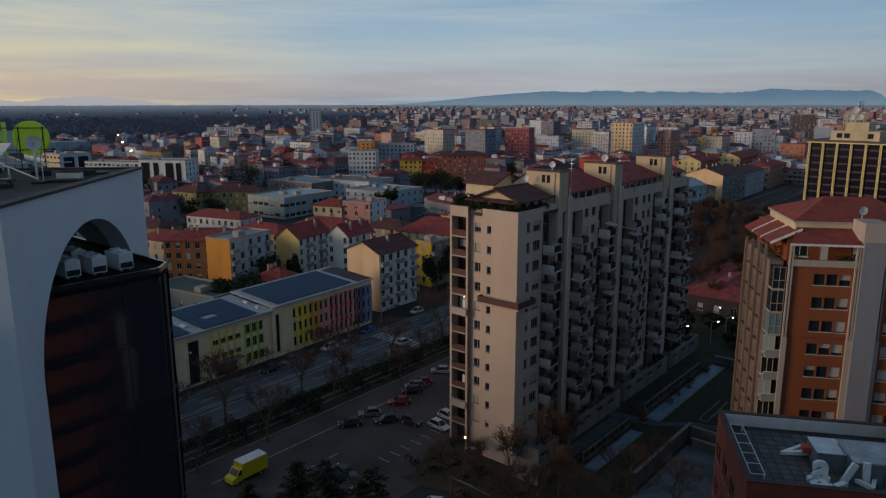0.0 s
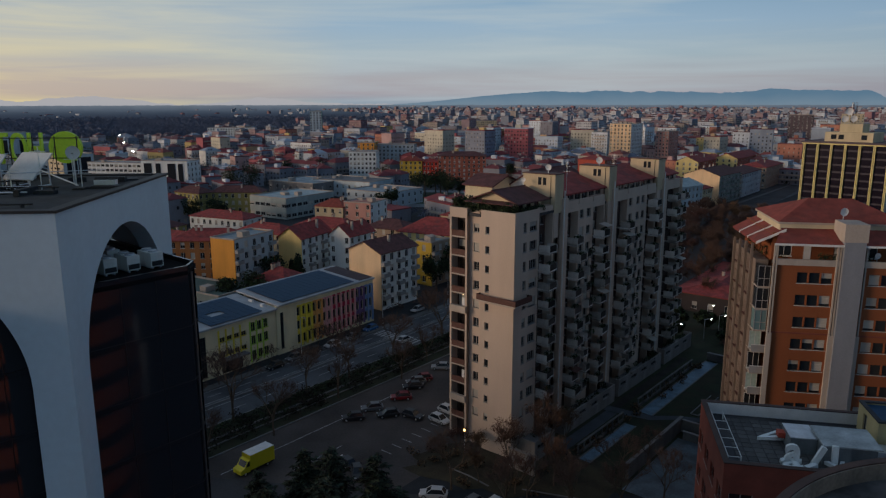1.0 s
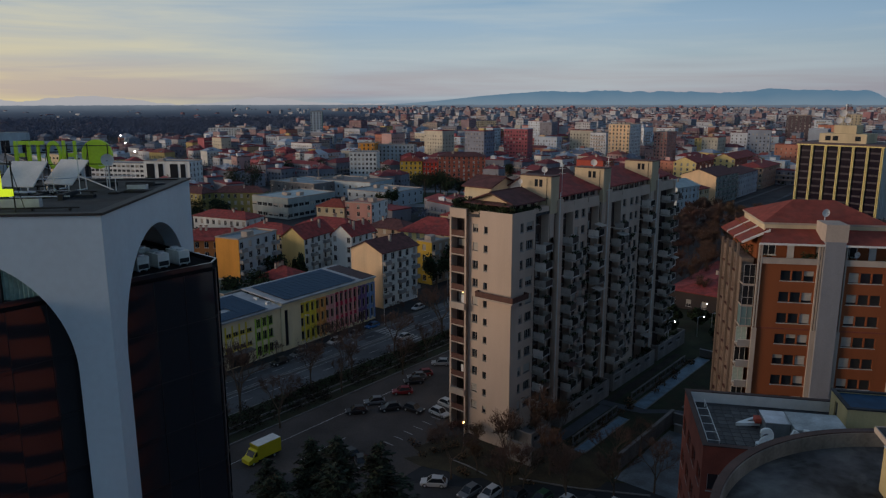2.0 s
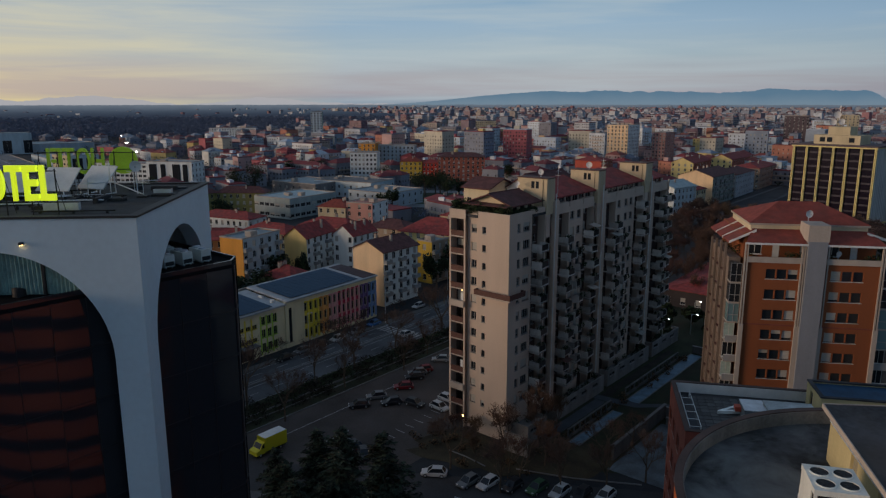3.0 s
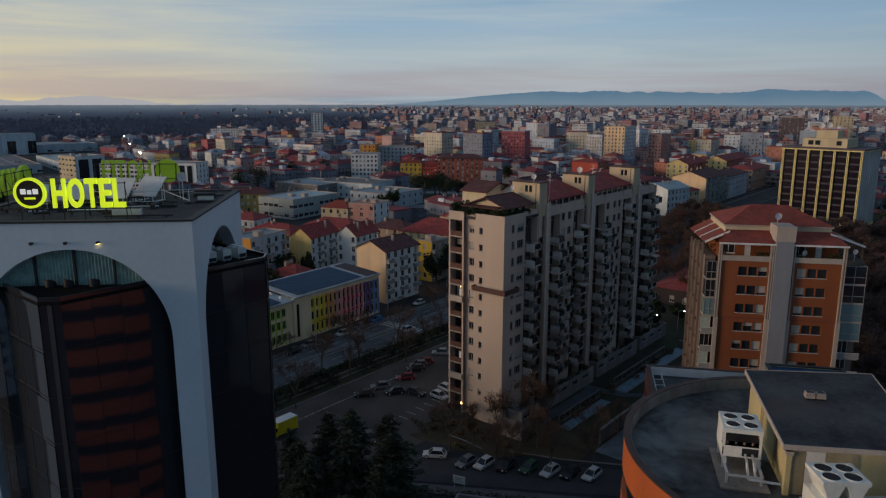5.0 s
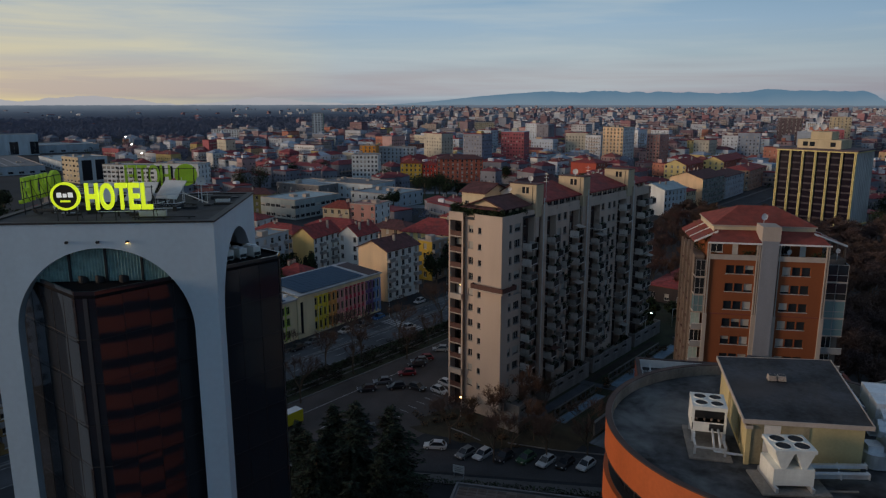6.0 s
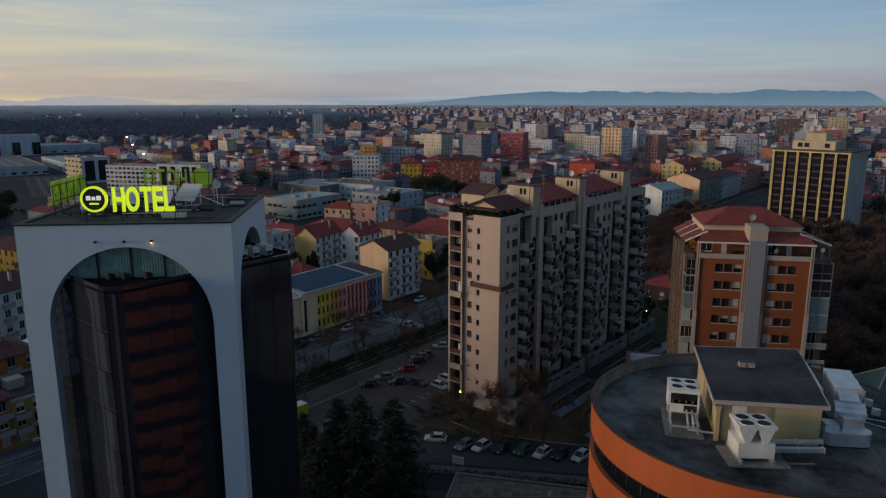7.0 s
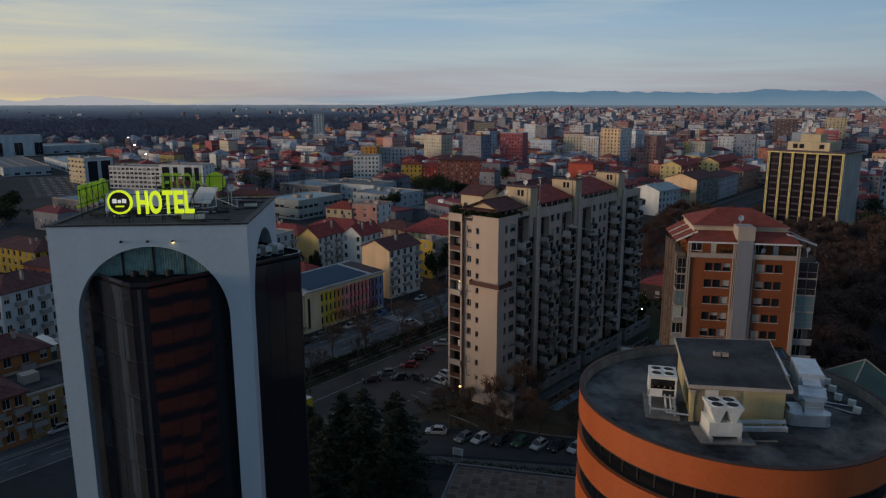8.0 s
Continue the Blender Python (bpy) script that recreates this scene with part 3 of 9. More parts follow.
for b0, b1, a in ((31, 57.5, 7.0), (8, 24, 7.4)):
    fe = thing("garden_wall", pose(0, 0, 0), "low concrete colonnade wall with posts", "wall", "garden walls")
    me = Mesh()
    me.prism(strip(a, b0, a + 0.25, b1, TO, TANG), 0, 0.5, G_GWALL)
    part("base", me, fe)
    for i in range(int((b1 - b0) / 2) + 1):
        me = Mesh()
        me.prism(strip(a, b0 + i * 2, a + 0.2, b0 + i * 2 + 0.25, TO, TANG), 0.5, 1.7, G_GWALL)
        part("post", me, fe)
    me = Mesh()
    me.prism(strip(a - 0.05, b0, a + 0.3, b1, TO, TANG), 1.7, 1.85, G_GWALL)
    part("coping", me, fe)


# ---- the hotel: a white shell of four arches round a black glass diamond ----
HS, HZ, HR, HSPRING = 18.05, 50.4, 7.0, 41.4
HM = pose(-42.17, 18.92, 0, 0, 0, 18.0)


def arch_wall(w, h, r, spring, th, material, n=40):
    """A wall pierced by a round arch."""
    me = Mesh()
    c = w / 2
    pts = [(c - r, 0.0)] + [(c - r * math.cos(math.pi * i / n), spring + r * math.sin(math.pi * i / n)) for i in range(n + 1)] + [(c + r, 0.0)]
    for y, flip in ((0, False), (th, True)):
        def q(*p):
            p = [(x, y, z) for x, z in p]
            me.face(p[::-1] if flip else p, material)
        q((0, 0), (c - r, 0), (c - r, spring), (0, spring))
        q((c + r, 0), (w, 0), (w, spring), (c + r, spring))
        q((0, spring), (c - r, spring), (c - r, h), (0, h))
        q((c + r, spring), (w, spring), (w, h), (c + r, h))
        for a, b in zip(pts[1:-1], pts[2:-1]):
            q(a, b, (b[0], h), (a[0], h))
    for a, b in zip(pts, pts[1:]):
        me.face(((a[0], 0, a[1]), (a[0], th, a[1]), (b[0], th, b[1]), (b[0], 0, b[1])), material)
    me.face(((0, 0, h), (w, 0, h), (w, th, h), (0, th, h)), material)
    return me


def text_data(ch, w, h, depth, material, fat=0.022):
    """A letter as a solid mesh: x across, z up from 0, front at -y, stretched to w x h."""
    cu = bpy.data.curves.new("letter", "FONT")
    cu.body, cu.extrude, cu.offset = ch, 0.1, fat
    ob = bpy.data.objects.new("letter", cu)
    scene.collection.objects.link(ob)
    bpy.context.view_layer.update()
    me = bpy.data.meshes.new_from_object(ob.evaluated_get(bpy.context.evaluated_depsgraph_get()))
    bpy.data.objects.remove(ob)
    bpy.data.curves.remove(cu)
    co = np.array([v.co[:] for v in me.vertices])
    lo, hi = co.min(0), co.max(0)
    co = (co - lo) / (hi - lo)
    out = np.c_[co[:, 0] * w, (0.5 - co[:, 2]) * depth, co[:, 1] * h]
    me.vertices.foreach_set("co", out.ravel())
    me.materials.clear()
    me.materials.append(material)
    me.update()
    me.name = "letter"
    return me


def disc_mesh(r, depth, material, n=40, r0=0.0, z=0.0):
    """An upright disc or ring facing -y."""
    me = Mesh()
    ring = [(math.cos(2 * math.pi * i / n), math.sin(2 * math.pi * i / n)) for i in range(n)]
    if r0 <= 0:
        me.solid([(c * r, -depth / 2, z + s * r) for c, s in ring] + [(c * r, depth / 2, z + s * r) for c, s in ring],
                 [tuple(range(n)), tuple(range(2 * n - 1, n - 1, -1))] + [(i, n + i, n + (i + 1) % n, (i + 1) % n) for i in range(n)], material)
    else:
        v = [(c * k, y, z + s * k) for k, y in ((r0, -depth / 2), (r, -depth / 2), (r, depth / 2), (r0, depth / 2)) for c, s in ring]
        f = []
        for j in range(4):
            for i in range(n):
                f.append((j * n + i, j * n + (i + 1) % n, ((j + 1) % 4) * n + (i + 1) % n, ((j + 1) % 4) * n + i))
        me.solid(v, f, material)
    return me


def dish(r, label, M, mast=1.2):
    """A satellite dish: a shallow bowl facing -y, its arm and its mast."""
    ob = thing("satellite_dish", M, label, "satellite dish", "dishes")
    me = Mesh()
    n, rings = 20, 5
    v = [(0, 0.25 * r, 0)]
    for j in range(1, rings + 1):
        k = j / rings
        v += [(r * k * math.cos(2 * math.pi * i / n), 0.25 * r * (1 - k * k), r * k * math.sin(2 * math.pi * i / n)) for i in range(n)]
    f = [(0, 1 + (i + 1) % n, 1 + i) for i in range(n)]
    for j in range(rings - 1):
        for i in range(n):
            a = 1 + j * n
            f.append((a + i, a + (i + 1) % n, a + n + (i + 1) % n, a + n + i))
    v2 = [(x, y + 0.03, z) for x, y, z in v]
    k = len(v)
    me.solid([Vector(p) + Vector((0, 0, mast)) for p in v + v2], f + [tuple(k + i for i in reversed(q)) for q in f], M_DISH)
    part("bowl", me, ob)
    me = Mesh()
    me.tube((0, 0.3 * r, 0), (0, 0.3 * r, mast), 0.05, 0.05, M_STEEL)
    part("mast", me, ob)
    me = Mesh()
    me.tube((0, 0.1, mast - r * 0.8), (0, -0.7 * r, mast - 0.1 * r), 0.025, 0.02, M_STEEL, 6)
    me.box(-0.06, -0.7 * r - 0.1, mast - 0.16 * r, 0.06, -0.7 * r + 0.04, mast, M_GREYFRAME)
    part("arm", me, ob)
    return ob


def ac_unit(M, label, w=1.5, d=2.6, h=1.3, group="air conditioners", top=True):
    ob = thing("air_conditioner", M, label, "air conditioner", group)
    me = Mesh()
    me.box(0, 0, 0.12, w, d, h, M_MACHINE)
    me.box(0.06, -0.02, 0.2, w - 0.06, 0.0, h - 0.5, M_DARK)
    part("casing", me, ob)
    for i in range(2 if top else 0):
        me = Mesh()
        me.tube((w / 2, d * (0.27 + 0.46 * i), h), (w / 2, d * (0.27 + 0.46 * i), h + 0.12), w * 0.36, w * 0.36, M_STEEL, 20)
        part("fan_shroud", me, ob)
    for x in (0.1, w - 0.2):
        me = Mesh()
        me.box(x, 0.1, 0, x + 0.1, d - 0.1, 0.12, M_STEEL)
        part("skid", me, ob)
    return ob


M_HROOF = mat("black_roofing_felt", (0.022, 0.025, 0.029), 0.8, vary=0.6, scale=0.4, fine=3, bump=0.4)
weather(M_HROOF, (0.055, 0.056, 0.058), 0.3, 0.5, 0.66, 0.8)
hotel = thing("hotel_tower", HM, "white hotel tower with tall arches round black glass", "building")
for k in range(4):
    me = arch_wall(HS, HZ, HR, HSPRING, 1.1, M_HOTEL)
    if k % 2:
        for i, p in enumerate(me.v):
            me.v[i] = (min(max(p[0], 0.004), HS - 0.004), p[1] + 0.0, p[2])
    part("arch_wall", me, hotel, side_pose(k, HS, HS))
me = Mesh()
me.box(0.5, 0.5, HZ - 1.4, HS - 0.5, HS - 0.5, HZ + 0.03, M_HROOF)
part("roof", me, hotel, None, "dark weathered roofing felt")
me = Mesh()
for x0, y0, x1, y1 in ((-0.12, -0.12, HS + 0.12, 0.5), (-0.12, HS - 0.5, HS + 0.12, HS + 0.12), (-0.12, 0.5, 0.5, HS - 0.5), (HS - 0.5, 0.5, HS + 0.12, HS - 0.5)):
    me.box(x0, y0, HZ, x1, y1, HZ + 0.14, M_DARK)
part("coping", me, hotel, None, "thin dark metal coping")
# glass diamond, its corners standing out through the arches
c, q, ch = HS / 2, 12.75, 0.75
poly = [(c - ch, c - q), (c + ch, c - q), (c + q, c - ch), (c + q, c + ch), (c + ch, c + q), (c - ch, c + q), (c - q, c + ch), (c - q, c - ch)]
GZ = 45.5
FLH = 3.55
me = Mesh()
me.prism([(c + (x - c) * 0.994, c + (y - c) * 0.994) for x, y in poly], 0, GZ - 0.25, M_BLACKGLASS)
part("glass_body", me, hotel, None, "black reflecting glass curtain wall")
me = Mesh()
me.prism(poly, GZ - 0.25, GZ, M_PITCH)
part("terrace_slab", me, hotel, None, "black glass-edged terrace over the glass")
for e in range(8):
    a, b = Vector(poly[e]), Vector(poly[(e + 1) % 8])
    nrm = (b - a).normalized()
    nrm = Vector((-nrm.y, nrm.x)) * 0.14
    me = Mesh()
    me.prism([tuple(a), tuple(b), tuple(b + nrm), tuple(a + nrm)], GZ, GZ + 0.3, M_BLACKGLASS)
    part("glass_parapet", me, hotel, None, "black glass parapet")
# slim mullions and floor joints on the glass
for e in range(8):
    a, b = Vector(poly[e]), Vector(poly[(e + 1) % 8])
    n = 8 if e % 2 else 1
    for i in range(n + 1):
        if e % 2 == 0 or i in (0, n):
            continue
        p = a.lerp(b, i / n)
        me = Mesh()
        me.box(-0.018, -0.04, 0.3, 0.018, 0.01, GZ - 0.26, M_DARK)
        t = b - a
        part("mullion", me, hotel, pose(p.x, p.y, 0, 0, 0, math.degrees(math.atan2(t.y, t.x))))
for f in range(1, 13):
    me = Mesh()
    z = GZ - FLH * f
    me.prism([(c + (x - c) * 1.003, c + (y - c) * 1.003) for x, y in poly], z - 0.02, z + 0.02, M_DARK)
    part("transom", me, hotel)
# panes of the curtain wall, none quite in line with the next
prng = random.Random(42)
pw = (Vector(poly[2]) - Vector(poly[1])).length / 8
me = Mesh()
me.box(-pw / 2 + 0.02, -0.012, -FLH / 2 + 0.02, pw / 2 - 0.02, 0.012, FLH / 2 - 0.02, M_BLACKGLASS)
pane_data = me.data("pane")
for e in (1, 3, 7):
    a, b = Vector(poly[e]), Vector(poly[(e + 1) % 8])
    t = b - a
    for i in range(8):
        p = a.lerp(b, (i + 0.5) / 8)
        for f in range(12):
            part("pane", pane_data, hotel, pose(p.x, p.y, GZ - 0.25 - FLH * (f + 0.5), prng.gauss(0, 0.22), 0, math.degrees(math.atan2(t.y, t.x)) + prng.gauss(0, 0.3)))
# corner strips of the diamond
M_CORNER = mat("dark_metal_strip", (0.06, 0.06, 0.065), 0.5, 0.3, vary=0.1)
for (x, y, r) in ((c, c - q, 0), (c + q, c, 90)):
    me = Mesh()
    me.box(-0.16, -0.04, 0, 0.16, 0.05, GZ - 0.26, M_CORNER)
    part("corner_strip", me, hotel, pose(x, y, 0, 0, 0, r), "dark metal corner strip")
# glazed room behind the top of the front arch
me = Mesh()
me.box(3.4, 2.2, GZ, HS - 3.4, HS - 4.2, HZ - 1.4, M_DARK)
part("top_room", me, hotel)
for i in range(4):
    me = Mesh()
    n = 44
    xs = [3.5 + i * 2.85 + 2.7 * k / n for k in range(n + 1)]
    ys = [0.75 + 0.06 * math.sin(k * 1.57) for k in range(n + 1)]
    V = [(x, y, z) for z in (GZ + 0.02, 48.9) for x, y in zip(xs, ys)]
    me.solid(V, [(k, k + 1, n + 2 + k, n + 1 + k) for k in range(n)], M_DRAPE)
    part("curtain", me, hotel, None, "dim teal drawn curtain")
    me = Mesh()
    me.box(6.2 + i * 2.85, 0.55, GZ, 6.36 + i * 2.85, 0.95, 49.0, M_DARK)
    part("mullion", me, hotel)
me = Mesh()
me.prism([(math.cos(k * math.pi / 8) * 0.5, math.sin(k * math.pi / 8) * 0.5 - 0.2) for k in range(9)] + [(-0.5, -0.45), (0.5, -0.45)], 0.1, 0.45, M_DARK)
chair_seat = me.data("seat")
me = Mesh()
for k in range(10):
    a0, a1 = math.pi * (k - 0.5) / 9, math.pi * (k + 0.5) / 9
    me.prism([(math.cos(a0) * 0.42, math.sin(a0) * 0.42 - 0.2), (math.cos(a0) * 0.54, math.sin(a0) * 0.54 - 0.2), (math.cos(a1) * 0.54, math.sin(a1) * 0.54 - 0.2), (math.cos(a1) * 0.42, math.sin(a1) * 0.42 - 0.2)], 0.1, 0.75 + 0.35 * math.sin(math.pi * k / 9), M_DARK)
chair_back = me.data("backrest")
me = Mesh()
me.tube((0, 0, 0), (0, 0, 0.1), 0.2, 0.16, M_DARK, 10)
chair_foot = me.data("foot")
for x in (7.4, 8.7, 10.6):
    ch_ = thing("armchair", HM @ pose(x, 0.15, GZ, 0, 0, 180 + 14 * math.sin(x * 5)) @ Matrix.Diagonal((0.7, 0.7, 0.62, 1)), "black round-backed armchair behind the top-floor glass", "chair", "top-floor armchairs")
    part("seat", chair_seat, ch_)
    part("backrest", chair_back, ch_)
    part("foot", chair_foot, ch_)
for x in (6.57, 8.96, 11.26):
    lampo = thing("facade_lamp", HM @ pose(x, -0.02, 48.95), "small black spotlight on the white wall", "lamp", "facade spotlights")
    me = Mesh()
    me.box(-0.1, -0.26, -0.1, 0.1, 0.0, 0.06, M_DARK)
    part("housing", me, lampo)
    me = Mesh()
    me.box(-0.08, -0.23, -0.135, 0.08, -0.05, -0.101, M_WARMLAMP if x > 11 else M_GLASS)
    part("lens", me, lampo)


def hotel_sign(M, front):
    ob = thing("hotel_sign", M, "lit yellow rooftop letters with a round dark badge" if front else "rooftop sign seen from its green back", "sign", "rooftop signs")
    f, b = (M_SIGN, M_SIGNDARK) if front else (M_SIGNBACK, M_SIGNBACK)
    part("badge_ring", disc_mesh(1.12, 0.3, f, r0=0.94), ob, pose(0, 0, 1.12), "yellow glowing ring")
    part("badge", disc_mesh(0.94, 0.2, b), ob, pose(0, 0.02, 1.12), "dark brown round badge" if front else "green back of the badge")
    if front:
        for x0, x1 in ((-0.62, -0.26), (-0.15, 0.13), (0.24, 0.6)):
            me = Mesh()
            me.box(x0, -0.14, 1.04, x1, -0.09, 1.42 if abs(x0 + x1) > 0.2 else 1.34, M_SIGNWHITE)
            part("bar", me, ob, None, "white glowing bar")
        me = Mesh()
        me.box(-0.38, -0.14, 0.66, 0.38, -0.09, 0.8, M_SIGN)
        part("bar", me, ob, None, "yellow glowing bar")
    x = 1.55
    for chx, w in (("H", 0.98), ("O", 1.10), ("T", 0.90), ("E", 0.82), ("L", 0.82)):
        part("letter", text_data(chx, w, 2.15, 0.28, f, 0.022 if front else 0.0), ob, pose(x, 0, 0.0))
        x += w + 0.13
    me = Mesh()
    for z in (0.35, 1.75):
        me.box(-1.1, 0.16, z, 6.75, 0.22, z + 0.06, M_DARK)
    for i in range(6):
        me.box(-0.9 + i * 1.5, 0.24, -0.95, -0.84 + i * 1.5, 0.3, 1.9, M_DARK)
        me.tube((-0.87 + i * 1.5, 0.3, 1.4), (-0.87 + i * 1.5, 1.3, -0.95), 0.022, 0.022, M_DARK, 5)
    part("frame", me, ob, None, "black steel sign frame")
    return ob


hotel_sign(HM @ pose(6.45, 0.9, HZ + 0.98), True)
hotel_sign(HM @ pose(11.5, 17.4, HZ + 0.98, 0, 0, 180), False)
hotel_sign(HM @ pose(1.0, 11.6, HZ + 0.98, 0, 0, -90), False)
# racks of white panels on the roof
rng = random.Random(4)
for i, (x, y, r, w) in enumerate(((6.2, 8.6, 8, 2.6), (9.1, 9.4, -12, 2.6), (11.3, 10.6, -22, 2.4), (4.2, 6.0, 15, 2.0))):
    ob = thing("tilted_panel", HM @ pose(x, y, HZ + 0.03, 0, 0, r), "white tilted panel on a steel frame on the roof", "panel", "roof panels")
    me = Mesh()
    me.box(-w / 2, -0.04, 0, w / 2, 0.04, 2.3, M_WHITE, pose(0, 0, 0.5, -48))
    part("sheet", me, ob)
    for s in (-0.9, 0.9):
        me = Mesh()
        me.tube((s, 0, 0), (s, 0.05, 0.6), 0.05, 0.05, M_STEEL, 6)
        me.tube((s, 1.6, 0), (s, 1.5, 1.9), 0.05, 0.05, M_STEEL, 6)
        me.tube((s, 0, 0.05), (s, 1.6, 0.05), 0.05, 0.05, M_STEEL, 6)
        part("leg", me, ob)
for i in range(26):
    x, y = rng.uniform(1.6, 16), rng.uniform(2.6, 16)
    me = Mesh()
    w, d, h = rng.uniform(0.4, 2.4), rng.uniform(0.3, 1.2), rng.uniform(0.08, 0.5)
    me.box(0, 0, 0, w, d, h, rng.choice((M_STEEL, M_DARK, M_BITUMEN, M_DARK)))
    me.box(0.05, 0.05, h, w - 0.05, d - 0.05, h + 0.03, M_DARK)
    solo("roof_box", me, HM @ pose(x, y, HZ + 0.03, 0, 0, rng.choice((0, 90, 20))), "low dark roof box among ducts", "roof equipment", "roof equipment")
for i in range(16):
    x, y, ln = rng.uniform(1.2, 12), rng.uniform(1.6, 16), rng.uniform(2.0, 5.5)
    me = Mesh()
    h = rng.uniform(0.1, 0.45)
    me.tube((0, 0, h), (ln, 0, h + rng.uniform(-0.05, 0.05)), 0.05, 0.05, rng.choice((M_STEEL, M_DARK, M_DARK)), 6)
    for k in range(3):
        me.box(ln * (0.1 + 0.4 * k) - 0.05, -0.1, 0, ln * (0.1 + 0.4 * k) + 0.05, 0.1, h, M_DARK)
    solo("roof_conduit", me, HM @ pose(x, y, HZ + 0.03, 0, 0, rng.choice((0, 0, 4, 90, -12))), "dark conduit run on low blocks on the roof", "conduit", "roof conduits")
dish(0.42, "white satellite dish on a mast on the hotel roof", HM @ pose(14.5, 11.2, HZ + 0.03, 0, 0, 15), 2.1)
me = Mesh()
for x, y, h in ((13.2, 9.5, 2.6), (13.9, 12.4, 1.9), (12.2, 8.0, 1.6), (15.2, 10.4, 1.2)):
    me.tube((x, y, 0), (x, y, h), 0.035, 0.025, M_STEEL, 6)
    me.tube((x - 0.5, y, h - 0.3), (x + 0.5, y, h - 0.3), 0.02, 0.02, M_STEEL, 5)
me.tube((13.2, 9.5, 1.2), (15.6, 8.9, 0.3), 0.04, 0.04, M_WHITE, 6)
me.tube((10.6, 9.2, 1.0), (15.9, 12.6, 0.9), 0.03, 0.03, M_STEEL, 6)
solo("roof_aerial", me, HM @ pose(0, 0, HZ + 0.03), "thin steel aerial masts on the roof", "aerial")
for i, (x, y) in enumerate(((16.3, 6.0), (17.35, 6.95), (18.4, 7.8), (19.5, 8.7), (16.6, 9.6))):
    ac_unit(HM @ pose(x, y, GZ, 0, 0, 45), "white air conditioner on the glass block's terrace", 0.8, 1.7, 1.0)


# ---- the orange drum ----
DC, DR, DZ = (17.4, 18.05), 11.0, 40.3


def ring_mesh(r0, r1, z0, z1, material, n=128):
    me = Mesh()
    v = []
    for r, z in ((r0, z0), (r1, z0), (r1, z1), (r0, z1)):
        v += [(r * math.cos(2 * math.pi * i / n), r * math.sin(2 * math.pi * i / n), z) for i in range(n)]
    f = []
    for j in range(4):
        for i in range(n):
            f.append((j * n + i, j * n + (i + 1) % n, ((j + 1) % 4) * n + (i + 1) % n, ((j + 1) % 4) * n + i))
    me.solid(v, f, material)
    return me


M_DRUMGLASS = glass("dark_ribbon_glass", (0.008, 0.009, 0.012), 0.08, 1.4)
M_BUFFDARK = mat("stained_parapet_render", (0.23, 0.21, 0.185), 0.9, vary=0.3, scale=0.6, streak=1)
M_BRICKCAP = mat("dark_coping", (0.06, 0.035, 0.03), 0.7, vary=0.3)
drum = thing("round_building", pose(*DC, 0), "round office building banded in orange and dark glass", "building")
z = DZ - 0.14
k = 0
while z > 3:
    part("band", ring_mesh(DR - 0.3, DR, z - 2.05, z, M_ORANGE), drum)
    part("glazing", ring_mesh(DR - 1.1, DR - 0.8, z - 3.55, z - 2.05, M_DRUMGLASS, 96), drum, None, "dark ribbon glazing")
    if k < 5:
        for i in range(48):
            a = 2 * math.pi * (i + 0.5) / 48
            me = Mesh()
            me.box(-0.05, -0.05, 0, 0.05, 0.05, 1.45, M_DARK)
            part("mullion", me, drum, Matrix.Translation((math.cos(a) * (DR - 0.78), math.sin(a) * (DR - 0.78), z - 3.55)) @ Matrix.Rotation(a, 4, "Z"))
        part("sill", ring_mesh(DR - 0.85, DR + 0.02, z - 2.12, z - 2.05, M_DARK), drum)
    part("ledge", ring_mesh(DR - 0.85, DR - 0.302, z - 3.56, z - 3.5, M_DARK), drum)
    z -= 3.55
    k += 1
part("coping", ring_mesh(DR - 0.34, DR + 0.04, DZ - 0.14, DZ - 0.06, M_BRICKCAP), drum, None, "dark metal coping")
part("inner_parapet", ring_mesh(DR - 0.4, DR - 0.302, DZ - 1.1, DZ - 0.12, M_BUFFDARK), drum, None, "buff rendered parapet")
me = Mesh()
n = 96
me.face([((DR - 0.35) * math.cos(2 * math.pi * i / n), (DR - 0.35) * math.sin(2 * math.pi * i / n), 0) for i in range(n)], M_DRUMROOF)
part("roof", me, drum, pose(0, 0, 39.45), "patched dark roofing felt")
RZ = 39.45

# penthouse on the drum, a little out of square
PH = 2.68
PLAN = ((14.3, 14.4), (20.5, 14.92), (21.15, 25.0), (14.25, 24.05))
EAVE = ((13.98, 14.08), (20.8, 14.64), (21.48, 25.35), (13.94, 24.35))
pent = thing("roof_penthouse", pose(0, 0, RZ), "cream rendered plant room with a dark flat roof", "plant room")
M_PENTDK = mat("stained_cream_render", (0.30, 0.26, 0.17), 0.9, vary=0.25, scale=0.6, streak=1)


def pent_side(k):
    """The frame of wall k of the plan: x along it, -y outwards; and its length."""
    p, q = Vector(PLAN[k]), Vector(PLAN[(k + 1) % 4])
    t = q - p
    return pose(p.x, p.y, 0, 0, 0, math.degrees(math.atan2(t.y, t.x))), t.length


for k, holes in ((0, []), (1, []), (2, []), (3, [(3.2, 0.1, 4.1, 2.1), (6.6, 0.1, 7.5, 2.1)])):
    PM, ln = pent_side(k)
    part("wall", wall_mesh(ln, PH, holes, 0.25, M_PENT), pent, PM)
    for x0, z0, x1, z1 in holes:
        me = Mesh()
        me.box(x0 + 0.02, 0.12, z0, x1 - 0.02, 0.18, z1 - 0.02, M_PENTDK)
        me.box(x1 - 0.2, 0.08, 1.05, x1 - 0.1, 0.12, 1.1, M_DARK)
        part("door", me, pent, PM, "dull cream metal door")
me = Mesh()
me.prism(EAVE, PH, PH + 0.17, M_BITUMEN)
part("roof", me, pent, None, "dark weathered roofing felt")
